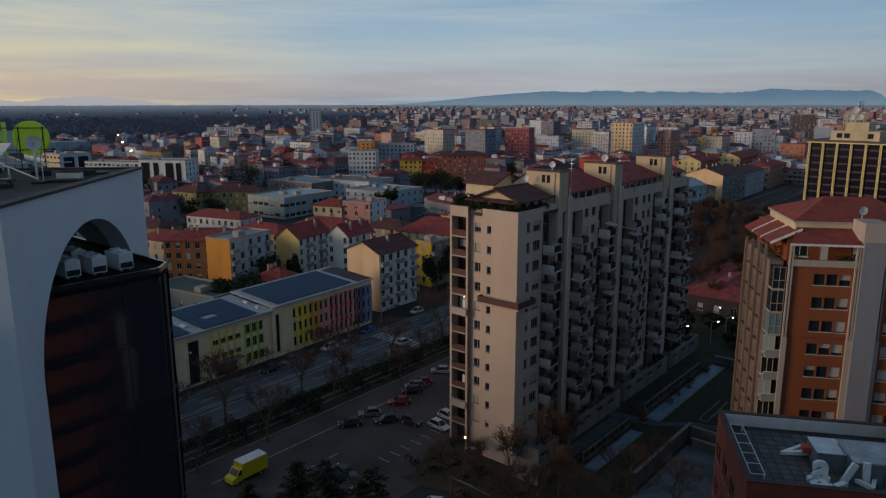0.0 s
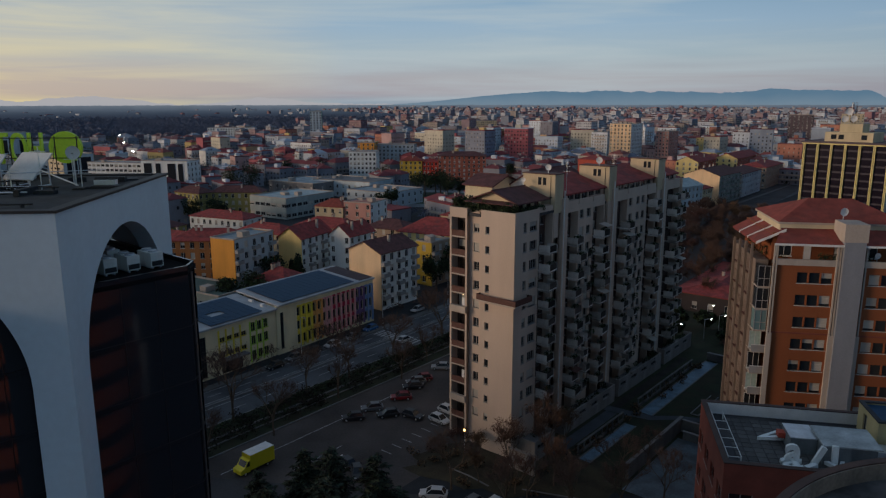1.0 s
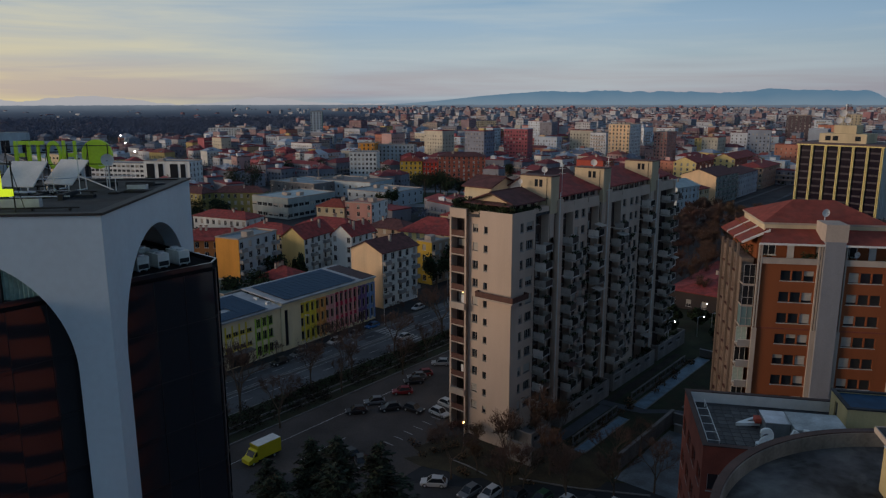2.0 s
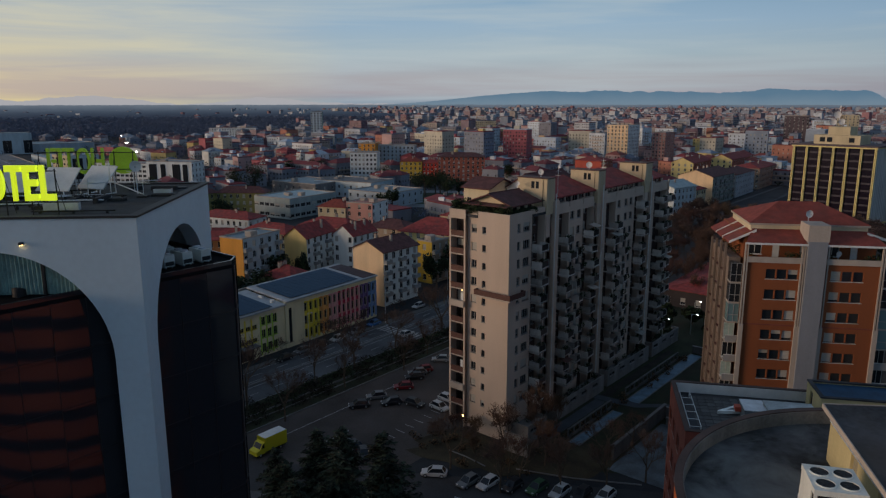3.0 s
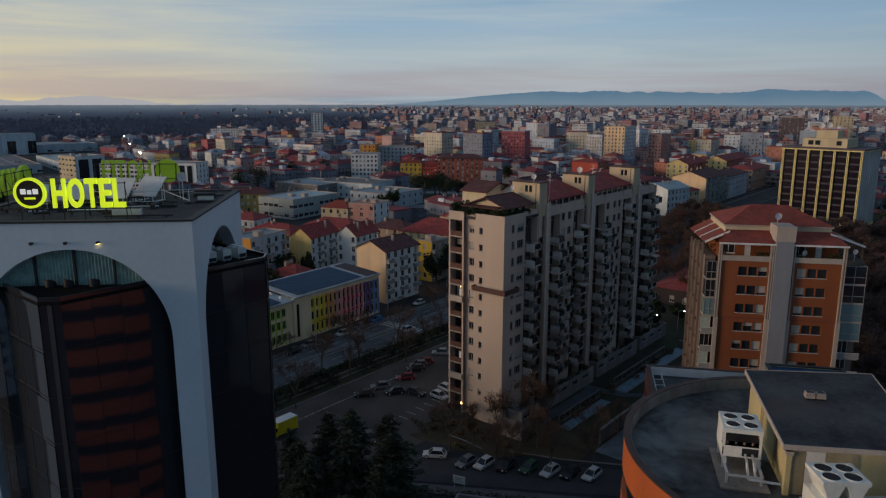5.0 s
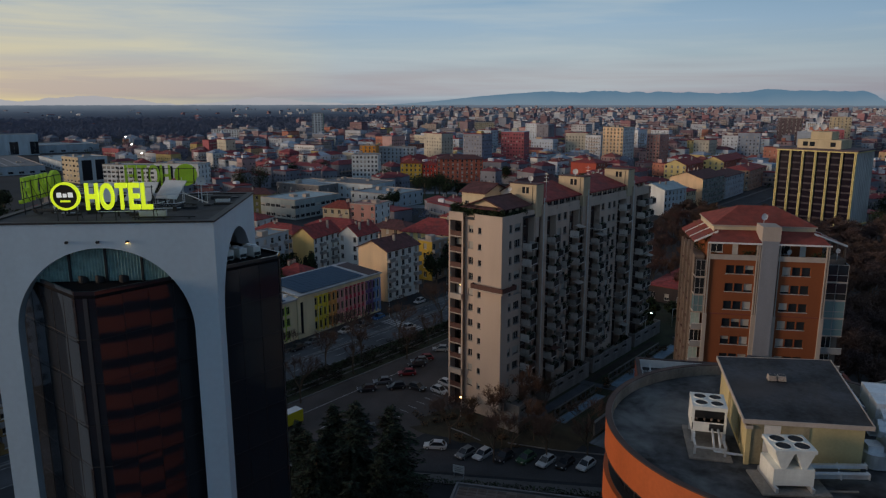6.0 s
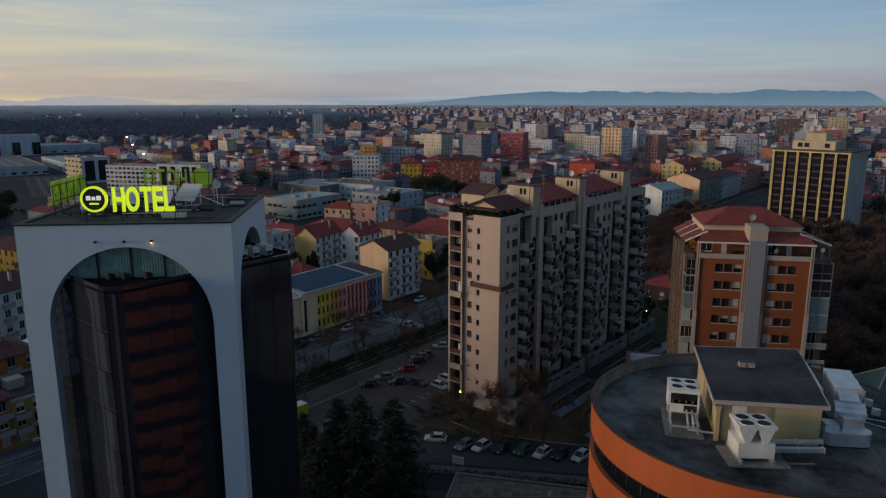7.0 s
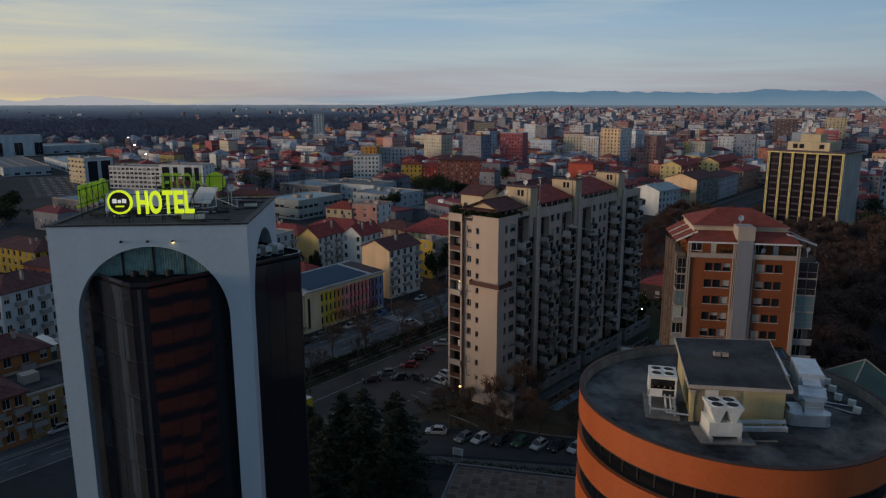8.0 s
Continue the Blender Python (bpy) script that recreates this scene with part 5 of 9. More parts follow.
for b0, b1 in ((11.4, 13.6), (28.9, 31.2), (51.0, 53.6)):
    holes = [(0.5, z - 0.7, 1.2, z + 0.7) for z in rr[:11]]
    tower_wall("recess_wall", -1.4, b0, 90, b1 - b0, 38.7, holes, M_STUCCO, 1)
# pylons
for b0, b1 in ((11.4, 14.0), (29.9, 32.7), (51.1, 54.4)):
    me = Mesh()
    me.box(-6.3, b0, 38.0, -0.2, b1, 44.2, M_PYLON)
    pyl = part("pylon", me, tower, None, "ochre stucco lift tower on the roof")
    me = Mesh()
    me.box(-6.42, b0 - 0.12, 44.2, -0.08, b1 + 0.12, 44.35, M_RUST)
    part("cap", me, pyl, None, "thin rusty metal edge")
    for x in (-3.4, -2.5):
        me = Mesh()
        me.box(x, b0 - 0.03, 42.5, x + 0.62, b0 + 0.05, 43.7, M_GLASS)
        w_ = part("window", me, pyl)
        me = Mesh()
        me.box(x - 0.06, b0 - 0.07, 42.4, x + 0.68, b0 - 0.004, 42.5, M_BUFF)
        part("sill", me, pyl)
    me = Mesh()
    me.tube((-1.0, b0 - 0.06, 38.5), (-1.0, b0 - 0.06, 44.0), 0.05, 0.05, M_DARK, 6)
    me.box(-1.35, b0 - 0.08, 40.5, -0.65, b0 - 0.004, 40.65, M_DARK)
    part("pipe", me, pyl, None, "dark pipe")
    me = Mesh()
    me.box(-0.6, b0 - 0.02, 34.0, -0.18, b1 * 0.5 + b0 * 0.5, 38.0, M_STUCCO)
    part("shaft", me, pyl)

# balconies: pale end panels across the front, a dark front between them
M_BALCTILE = mat("dark_balcony_tiles", (0.050, 0.032, 0.028), 0.8, vary=0.3, scale=1.5, per="object", spread=0.3)


def balcony_data(ln, dep, taper=0.12):
    P = [(-1.6, 0), (dep, 0.0), (dep * (1 - taper), ln), (-1.6, ln)]
    sl, fr, e0, e1 = Mesh(), Mesh(), Mesh(), Mesh()
    sl.prism(P, -0.2, 0.0, M_STUCCO2)
    sl.prism([(-1.55, 0.15), (dep - 0.16, 0.15), (dep * (1 - taper) - 0.16, ln - 0.15), (-1.55, ln - 0.15)], 0.0, 0.03, M_BALCTILE)
    t = 0.14
    e0.box(-0.05, 0, -0.42, dep, t, 1.05, M_STUCCO2)
    e1.box(-0.05, ln - t, -0.42, dep * (1 - taper), ln, 1.05, M_STUCCO2)
    fr.prism([(dep - t, t), (dep - 0.02, t), (dep * (1 - taper) - 0.02, ln - t), (dep * (1 - taper) - t, ln - t)], -0.3, 0.98, M_RAILDK)
    return sl.data("slab"), e0.data("parapet"), e1.data("parapet"), fr.data("front")


BALC = [balcony_data(2.8, 2.0), balcony_data(2.5, 1.85, 0.05), balcony_data(3.0, 1.95, 0.2)]


def plant_data(n, sx, sy, sz, seed, material):
    """A loose clump of small leaves."""
    r = random.Random(seed)
    me = Mesh()
    for i in range(n):
        while True:
            p = Vector((r.uniform(-1, 1), r.uniform(-1, 1), r.uniform(-1, 1)))
            if p.length < 1:
                break
        p = Vector((p.x * sx, p.y * sy, (p.z + 1) * sz))
        a, b = Vector((r.gauss(0, 1), r.gauss(0, 1), r.gauss(0, 1))).normalized() * r.uniform(0.1, 0.22), Vector((r.gauss(0, 1), r.gauss(0, 1), r.gauss(0, 1))).normalized() * r.uniform(0.08, 0.2)
        me.face((p - a, p + b, p + a, p - b), material)
    return me.data("leaves")


POTS = [plant_data(60, 0.5, 1.1, 0.5, s, M_LEAF) for s in (1, 2)]
ZIG = (0.0, 1.1, 1.3, 0.2, 0.1, 1.2, 0.9, 0.0)


def hang_balcony(v, b, zf, plant):
    bal = part("balcony", v[0], tower, pose(-0.02, b, zf))
    part("parapet", v[1], bal)
    part("parapet", v[2], bal)
    part("balcony_front", v[3], bal, None, "dark brown balcony front")
    if plant < 0.8:
        part("pot_plant", POTS[plant < 0.4], bal, pose(1.2, 1.5, 0.45))
    return bal


for c_, (b, zig) in enumerate(((6.95, 0.0), (15.3, 1.0), (24.6, 0.8), (33.7, 1.0), (46.7, 0.9), (56.6, 0.9), (59.9, 0.6))):
    for i, z in enumerate(rr[:11]):
        zf = z - 1.3
        if (zf < 4.5 and b > 12) or (i == 0 and b < 40):
            continue
        bal = hang_balcony(BALC[(i + c_) % 3], b + zig * ZIG[(i + c_ * 3) % 8] + trng.uniform(-0.06, 0.06), zf, trng.random())
        if trng.random() < 0.1:
            me = Mesh()
            me.box(0.3, 0.2, 2.2, 2.1, 2.5, 2.26, trng.choice((M_SHUTTER, M_RUST, M_BUFF)), pose(0, 0, 0, 0, 12))
            part("awning", me, bal, None, "small awning over the balcony")
SMALLB = balcony_data(1.9, 1.3)
for b in (20.2, 38.7):
    for i, z in enumerate(rr[2:11]):
        hang_balcony(SMALLB, b + (1.1 if i % 2 else 0.0), z - 1.3, trng.random())
# big wrap-round balcony
for x0, y0, x1, y1 in ((-6.35, -1.0, 1.0, 0.0), (0.004, 0.0, 1.0, 3.6)):
    me = Mesh()
    me.box(x0, y0, 25.2, x1, y1, 25.45, M_BUFF)
    wb = part("wrap_balcony", me, tower, None, "long balcony with a brown front")
    me = Mesh()
    if x0 < -1:
        me.box(x0, -1.0, 25.45, 1.0, -0.88, 26.35, M_RUST)
        me.box(x0, -0.88, 25.45, x0 + 0.1, -0.004, 26.35, M_RUST)
    else:
        me.box(0.88, -0.876, 25.45, 1.0, y1, 26.35, M_RUST)
        me.box(0.1, y1 - 0.1, 25.45, 0.876, y1, 26.35, M_RUST)
    part("front", me, wb)
# roof of the front part, with its garden house and hedges
me = Mesh()
me.box(-12.2, 0.3, TOP - 1.2, -0.3, 11.4, TOP - 0.75, M_BITUMEN)
me.box(-12.0, 11.4, 37.6, -0.62, 63.5, 38.1, M_BITUMEN)
part("roof", me, tower)
chal = thing("roof_cottage", TM @ pose(-9.2, 2.4, TOP - 0.75), "roof-garden cottage with a brown tiled gable roof", "cottage")
for k in range(4):
    ln = 7.6 if k % 2 == 0 else 7.2
    wall(chal, k, 7.6, 7.2, 2.3, grid(ln, 2.3, 3, 1, 1.3, 1.5, 0.5), M_PYLON, 0.2, frame_m=M_RUST)
pitched_roof(chal, 7.6, 7.2, 2.3, 1.35, M_TILED, over=1.0, along="y", gable_m=M_PYLON)
me = Mesh()
me.box(-0.7, -1.8, 2.0, 8.3, -0.1, 2.12, M_TILED, pose(0, 0, 0, 8))
part("porch_roof", me, chal)


def leaf_clumps(name, blobs, per, leaf, seed, material, label, M, category="hedge", group=""):
    """Foliage: small leaf faces scattered in uneven clumps."""
    r = random.Random(seed)
    me = Mesh()
    for (x, y, z, sx, sy, sz) in blobs:
        for i in range(per):
            d = Vector((r.gauss(0, 1), r.gauss(0, 1), r.gauss(0, 1))).normalized() * (r.random() ** 0.4)
            p = Vector((x + d.x * sx, y + d.y * sy, z + d.z * sz))
            a = Vector((r.gauss(0, 1), r.gauss(0, 1), r.gauss(0, 1))).normalized() * r.uniform(0.5, 1) * leaf
            b = Vector((r.gauss(0, 1), r.gauss(0, 1), r.gauss(0, 1))).normalized() * r.uniform(0.4, 0.8) * leaf
            me.face((p - a, p + b, p + a, p - b), material)
    return solo(name, me, M, label, category, group, "stuff")


hr = random.Random(8)
leaf_clumps("roof_hedge", [(-12 + 11.6 * i / 22, 0.7 + hr.uniform(-0.2, 0.4), TOP - 0.1 + hr.uniform(0, 0.9), 0.6, 0.5, 0.7) for i in range(23)] +
            [(-0.6 + hr.uniform(-0.2, 0.1), 0.9 + i * 0.62, TOP - 0.2 + hr.uniform(0, 0.4), 0.45, 0.5, 0.55) for i in range(13)] +
            [(-12 + hr.uniform(0, 2.2), hr.uniform(0.5, 4), TOP + hr.uniform(0.2, 1.4), 0.8, 0.8, 0.8) for i in range(7)],
            110, 0.2, 3, M_LEAF, "dark evergreen hedge along the roof terrace", TM)
# set-back top floors between the pylons, red roofs sloping to the long side
for b0, b1 in ((14.1, 29.8), (32.8, 51.0), (54.5, 62.8)):
    ph = thing("roof_flat", TM @ pose(-7.6, b0, 38.1), "set-back rooftop flat with a red tiled lean-to roof", "flat", "rooftop flats")
    w, d, h = 6.4, b1 - b0, 2.5
    n = int(d / 2.4)
    wall(ph, 1, w, d, h, [(0.6 + i * (d - 1.2) / n, 0.9, 0.6 + (i + 0.86) * (d - 1.2) / n, 2.2) for i in range(n)], M_STUCCO, 0.25, near=True)
    for k in (0, 2, 3):
        wall(ph, k, w, d, h, [], M_STUCCO, 0.25)
    me = Mesh()
    me.solid([(-0.3, 0.02, 4.8), (w + 0.7, 0.02, 2.35), (w + 0.7, d - 0.02, 2.35), (-0.3, d - 0.02, 4.8), (-0.3, 0.02, 5.0), (w + 0.7, 0.02, 2.6), (w + 0.7, d - 0.02, 2.6), (-0.3, d - 0.02, 5.0)],
             ((0, 3, 2, 1), (4, 5, 6, 7), (0, 1, 5, 4), (1, 2, 6, 5), (2, 3, 7, 6), (3, 0, 4, 7)), M_TILE)
    part("roof", me, ph)
    me = Mesh()
    me.solid([(0, y, 2.5) for y in (0.05, 0.3, d - 0.3, d - 0.05)] + [(w, y, 2.5) for y in (0.05, 0.3, d - 0.3, d - 0.05)] + [(0, y, 4.75) for y in (0.05, 0.3, d - 0.3, d - 0.05)],
             ((0, 4, 8), (1, 9, 5), (0, 8, 9, 1), (2, 6, 10), (3, 11, 7), (2, 10, 11, 3)), M_PYLON)
    part("gable", me, ph)
    me = Mesh()
# low terraces along the foot
for b0, b1, a in ((1.5, 7.5, 3.4), (12.5, 31.0, 2.3), (33.2, 53.0, 2.0), (55.2, 70.5, 1.8)):
    tr = thing("garden_terrace", TM @ pose(0.14, b0, 0), "raised concrete garden terrace at the foot of the block", "terrace", "garden terraces")
    d = b1 - b0
    n = max(1, int(d / 4))
    wall(tr, 1, a, d, 3.4, [(0.8 + i * (d - 1.2) / n, 1.9, 0.8 + (i + 0.5) * (d - 1.2) / n, 2.6) for i in range(n)], M_TERR, 0.25, near=True)
    wall(tr, 0, a, d, 3.4, [], M_TERR, 0.25)
    wall(tr, 2, a, d, 3.4, [], M_TERR, 0.25)
    me = Mesh()
    me.box(0.0, 0.25, 2.2, a - 0.25, d - 0.25, 2.5, G_CONC)
    part("deck", me, tr)
    leaf_clumps("terrace_shrub", [(0.14 + hr.uniform(0.3, a - 0.4), b0 + hr.uniform(0.8, d - 0.8), 2.9 + hr.uniform(0, 0.7), 0.6, 0.8, 0.6) for i in range(int(d * 0.7))], 60, 0.2, int(b0), M_LEAF, "dark shrubs in the raised terrace", TM)
# entrance screen wall in front of the corner
ew = thing("screen_wall", TM @ pose(1.2, -2.2, 0), "beige concrete screen wall by the entrance", "wall")
me = Mesh()
me.box(0, 0, 0, 4.6, 0.35, 3.2, M_TERR)
part("panel", me, ew)
me = Mesh()
me.box(-0.1, -0.1, 3.2, 4.7, 0.45, 3.32, M_TERR)
part("coping", me, ew)
for (x, y, w, d, h, rise, wm, rm, al, lb) in ((-25.9, 21.0, 6.4, 9.0, 40.3, 1.6, M_CREAM, M_TILED, "x", "cream rear wing with a dark red tiled roof"), (-19.4, 27.0, 9.0, 14.0, 40.2, 2.8, M_WHITE, M_TILED, "y", "white gabled rear wing with a dark roof")):
    wing = thing("apartment_wing", TM @ pose(x, y, 0), lb, "building")
    for k in range(4):
        wall(wing, k, w, d, h, grid(w, h - 1, 2, 12) if k == 0 else [], wm, 0.3)
    pitched_roof(wing, w, d, h, rise, rm, along=al, gable_m=wm)
dish(0.5, "white satellite dish on the lift tower roof", TM @ pose(-2.3, 12.6, 44.35, 0, 0, 20), 0.9)
dish(0.6, "white satellite dish on the lift tower roof", TM @ pose(-2.6, 30.4, 44.35, 0, 0, 20), 0.9)
dish(0.4, "white satellite dish by the roof cottage", TM @ pose(-5.3, 9.9, TOP - 0.75, 0, 0, 20), 4.6)
for x, y in ((-0.6, 15.6), (-1.4, 33.8)):
    me = Mesh()
    me.tube((0, 0, 0), (0, 0, 8.2), 0.05, 0.03, M_STEEL, 6)
    for z in (6.4, 7.2, 7.9):
        me.tube((-0.6, 0, z), (0.6, 0, z), 0.02, 0.02, M_STEEL, 5)
    solo("tv_aerial", me, TM @ pose(x, y, 38.1), "thin steel television aerial", "aerial", "aerials")

# ---- the orange-brown block of flats ----
OM = pose(22.3, 92.8, 0, 0, 0, 3.0)
ob_ = thing("orange_flats", OM, "orange-brown block of flats with grey shaft and red hipped roof", "building")
orng = random.Random(21)
OW, OD = 18.3, 17.0
orows = [33.25 - 3.0 * i for i in range(11)]


def oholes(x0):
    return [(x0 + j * 1.47, z - 0.72, x0 + j * 1.47 + 1.33, z + 0.72) for z in orows for j in range(3)]


for x0, x1, hx0 in ((0.0, 8.0, 3.0), (10.6, 18.3, 11.55)):
    hs = [(a - x0, b, c_ - x0, d) for a, b, c_, d in oholes(hx0)]
    M = pose(x0, 0, 0)
    part("wall", wall_mesh(x1 - x0, 35.0, hs, 0.35, M_ORWALL), ob_, M, "orange-brown plaster wall")
    for n_, (a, b, c_, d) in enumerate(hs):
        blind = (n_ % 3 == 2) if x0 < 1 else (n_ % 3 == 0)
        w_ = window(ob_, M @ pose((a + c_) / 2, 0.24, b), c_ - a, d - b, 1, M_BROWNFRAME, M_GLASS, True, 0.0)
        if blind or orng.random() < 0.12:
            part("shutter", slatted(1.28, 1.42, orng.choice((0.95, 0.95, 0.5, 0.8)) if blind else 0.4, 6), w_, None, "grey lowered roller shutter")
me = Mesh()
me.box(-0.02, -0.06, 25.65, 8.0, 0.0, 25.85, M_BRICK)
me.box(10.6, -0.06, 25.65, 18.32, 0.0, 25.85, M_BRICK)
part("string_course", me, ob_, None, "darker string course")
for x in (0.0, 7.55, 10.65, 17.9):
    for dx in (0.0, 0.32):
        me = Mesh()
        me.box(x + dx - 0.1, -0.3, 25.7, x + dx + 0.08, -0.02, 37.6, M_BUFF)
        part("pier", me, ob_, None, "thin buff concrete pier")
    me = Mesh()
    me.box(x - 0.12, -0.36, 0, x + 0.5, -0.02, 25.7, M_BUFF)
    part("pier", me, ob_, None, "buff concrete pier")
me = Mesh()
me.box(8.05, -0.75, 0, 10.55, 3.0, 38.2, M_GREYSHAFT)
part("shaft", me, ob_, None, "plain grey concrete stair shaft")
me = Mesh()
me.box(7.9, -0.72, 38.2, 10.7, 3.2, 40.5, M_BUFF)
part("shaft_head", me, ob_, None, "buff head of the stair shaft")
# top terrace: parapet, set-back wall, plants
for x0, x1 in ((0.3, 7.9), (10.7, 18.0)):
    me = Mesh()
    me.box(x0, -0.25, 34.9, x1, 0.1, 35.7, M_BUFF)
    part("terrace_parapet", me, ob_)
    me = Mesh()
    me.box(x0, 2.5, 35.0, x1, 2.8, 38.7, M_ORWALL)
    part("terrace_wall", me, ob_)
    me = Mesh()
    me.box(x0 + 0.2, 0.35, 34.6, x1 - 0.2, 2.5, 35.0, G_CONC)
    part("terrace_floor", me, ob_)
    window(ob_, pose(x0 + 1.5, 2.46, 35.6), 1.9, 1.9, 2, M_WHITEFRAME, M_GLASS, True)
    window(ob_, pose(x0 + 4.4, 2.46, 35.0), 0.9, 2.2, 1, M_WHITEFRAME, M_WHITE, True)
    leaf_clumps("terrace_plant", [(x0 + 5.6 + i * 0.5, 0.6, 35.9, 0.5, 0.4, 0.6) for i in range(4)] + [(x0 + 0.9, 0.6, 35.8, 0.6, 0.4, 0.5)], 60, 0.16, int(x0), M_LEAF, "dark potted shrubs on the top terrace", OM)
    # lower roof over the terrace
    me = Mesh()
    y0, z0, y1, z1 = -0.45, 37.55, 3.45, 38.95
    me.solid([(x0 - 0.4, y0, z0), (x1 + 0.3, y0, z0), (x1 - 0.2 if x0 > 9 else x1 + 0.3, y1, z1), (x0 - 0.4 if x0 > 9 else x0 + 1.2, y1, z1)] +
             [(x0 - 0.4, y0, z0 + 0.22), (x1 + 0.3, y0, z0 + 0.22), (x1 - 1.0 if x0 > 9 else x1 + 0.3, y1, z1 + 0.22), (x0 - 0.4 if x0 > 9 else x0 + 1.2, y1, z1 + 0.22)],
             ((0, 3, 2, 1), (4, 5, 6, 7), (0, 1, 5, 4), (1, 2, 6, 5), (2, 3, 7, 6), (3, 0, 4, 7)), M_TILEO)
    part("lower_roof", me, ob_, None, "rust red lower roof slope")
    me = Mesh()
    me.box(x0 - 0.5, y0 - 0.14, z0 - 0.02, x1 + 0.4, y0 - 0.01, z0 + 0.24, M_WHITE)
    part("gutter", me, ob_, None, "white painted gutter")
# body behind, side bays and flanks
me = Mesh()
me.box(0.3, 2.8, 0, 18.0, OD, 38.4, M_ORWALL)
part("core", me, ob_)
for sgn, x0, bw in ((-1, -1.6, 1.6), (1, 18.3, 3.4)):
    # veranda bay: corner glazing in the upper floors, open balconies below
    X0, X1 = (x0, x0 + bw)
    for i, z in enumerate([33.2 - 3.0 * i for i in range(11)]):
        zf = z - 1.45
        me = Mesh()
        me.box(X0, 0.6, zf - 0.2, X1, 3.4, zf, M_BUFF)
        bay = part("bay_slab", me, ob_)
        if i < 3 or (sgn > 0 and i < 4):
            me = Mesh()
            gm = M_TEAL if i in ((2,) if sgn < 0 else (2, 3)) else M_GLASS
            me.box(X0 + 0.08, 0.72, zf, X1 - 0.08, 0.8, zf + 2.8, gm)
            xs = X0 + 0.08 if sgn < 0 else X1 - 0.16
            me.box(xs, 0.8, zf, xs + 0.08, 3.3, zf + 2.8, gm)
            part("veranda_pane", me, bay, None, "teal veranda glass")
            for x in (X0 + 0.04, (X0 + X1) / 2, X1 - 0.1):
                me = Mesh()
                me.box(x, 0.66, zf, x + 0.07, 0.72, zf + 2.8, M_GREYFRAME)
                part("veranda_post", me, bay)
            for z2 in (1.0, 2.7):
                me = Mesh()
                me.box(X0 + 0.05, 0.64, zf + z2, X1 - 0.05, 0.7, zf + z2 + 0.08, M_GREYFRAME)
                part("veranda_rail", me, bay)
        else:
            me = Mesh()
            me.box(X0 - 0.1 * (sgn < 0), 0.3, zf, X1 + 0.1 * (sgn > 0), 0.36, zf + 0.95, M_GREYFRAME)
            me.box(X0 - 0.12, 0.26, zf + 0.95, X1 + 0.12, 0.4, zf + 1.02, M_WHITEFRAME)
            part("balcony_front", me, bay, None, "glazed balcony front")
            window(ob_, pose((X0 + X1) / 2, 2.35, zf + 0.02), 1.5, 2.3, 2, M_WHITEFRAME, M_CURTAIN if i in (3, 5) and sgn < 0 else M_GLASS, True)
    me = Mesh()
    me.box(X0, 2.4, 0, X1, OD - 1, 35.0, M_FLANK)
    part("flank", me, ob_)
    for j in range(4):
        yy = 3.8 + j * 3.4
        me = Mesh()
        xe = X0 - 0.35 if sgn < 0 else X1 + 0.05
        me.box(xe, yy, 0, xe + 0.3, yy + 0.35, 36.9 - j * 0.35, M_FLANK)
        part("pier", me, ob_, None, "thin buff concrete pier")
        for z in (orows if j in (0, 1, 2) else []):
            Mw = pose(X0 - 0.02, yy + 2.0, z - 0.7, 0, 0, -90) if sgn < 0 else pose(X1 + 0.02, yy + 2.0, z - 0.7, 0, 0, 90)
            window(ob_, Mw, 1.5, 1.7, 2, M_RUST, M_GLASS)
    # side roofs with white raking rails
    for j in range(3):
        y0, y1 = 2.4 + j * 4.8, 6.6 + j * 4.8
        xo, xi = (X0 - 0.2, X1 + 1.8) if sgn < 0 else (X1 - 0.1, X0 - 1.8)
        me = Mesh()
        z0, z1 = 37.1 - 0.1 * j, 38.9
        P = [(xo, y0, z0), (xo, y1, z0), (xi, y1, z1), (xi, y0, z1)]
        me.solid(P + [(x, y, z + 0.2) for x, y, z in P], ((0, 3, 2, 1), (4, 5, 6, 7), (0, 1, 5, 4), (1, 2, 6, 5), (2, 3, 7, 6), (3, 0, 4, 7)), M_TILEO)
        part("side_roof", me, ob_, None, "rust red side roof")
        me = Mesh()
        me.solid([(xo, y0 - 0.22, z0), (xo, y0 - 0.04, z0), (xi, y0 - 0.04, z1), (xi, y0 - 0.22, z1), (xo, y0 - 0.22, z0 + 0.32), (xo, y0 - 0.04, z0 + 0.32), (xi, y0 - 0.04, z1 + 0.32), (xi, y0 - 0.22, z1 + 0.32)],
                 ((0, 3, 2, 1), (4, 5, 6, 7), (0, 1, 5, 4), (1, 2, 6, 5), (2, 3, 7, 6), (3, 0, 4, 7)), M_WHITE)
        part("raking_beam", me, ob_, None, "white raking roof beam")
    leaf_clumps("side_plant", [((X0 + X1) / 2 + hr.uniform(-1, 1), 4.5 + j * 3.3, 35.8, 0.7, 1.2, 0.8) for j in range(3)], 90, 0.18, 50 + sgn, M_LEAF, "dark shrubs on the side terraces", OM)
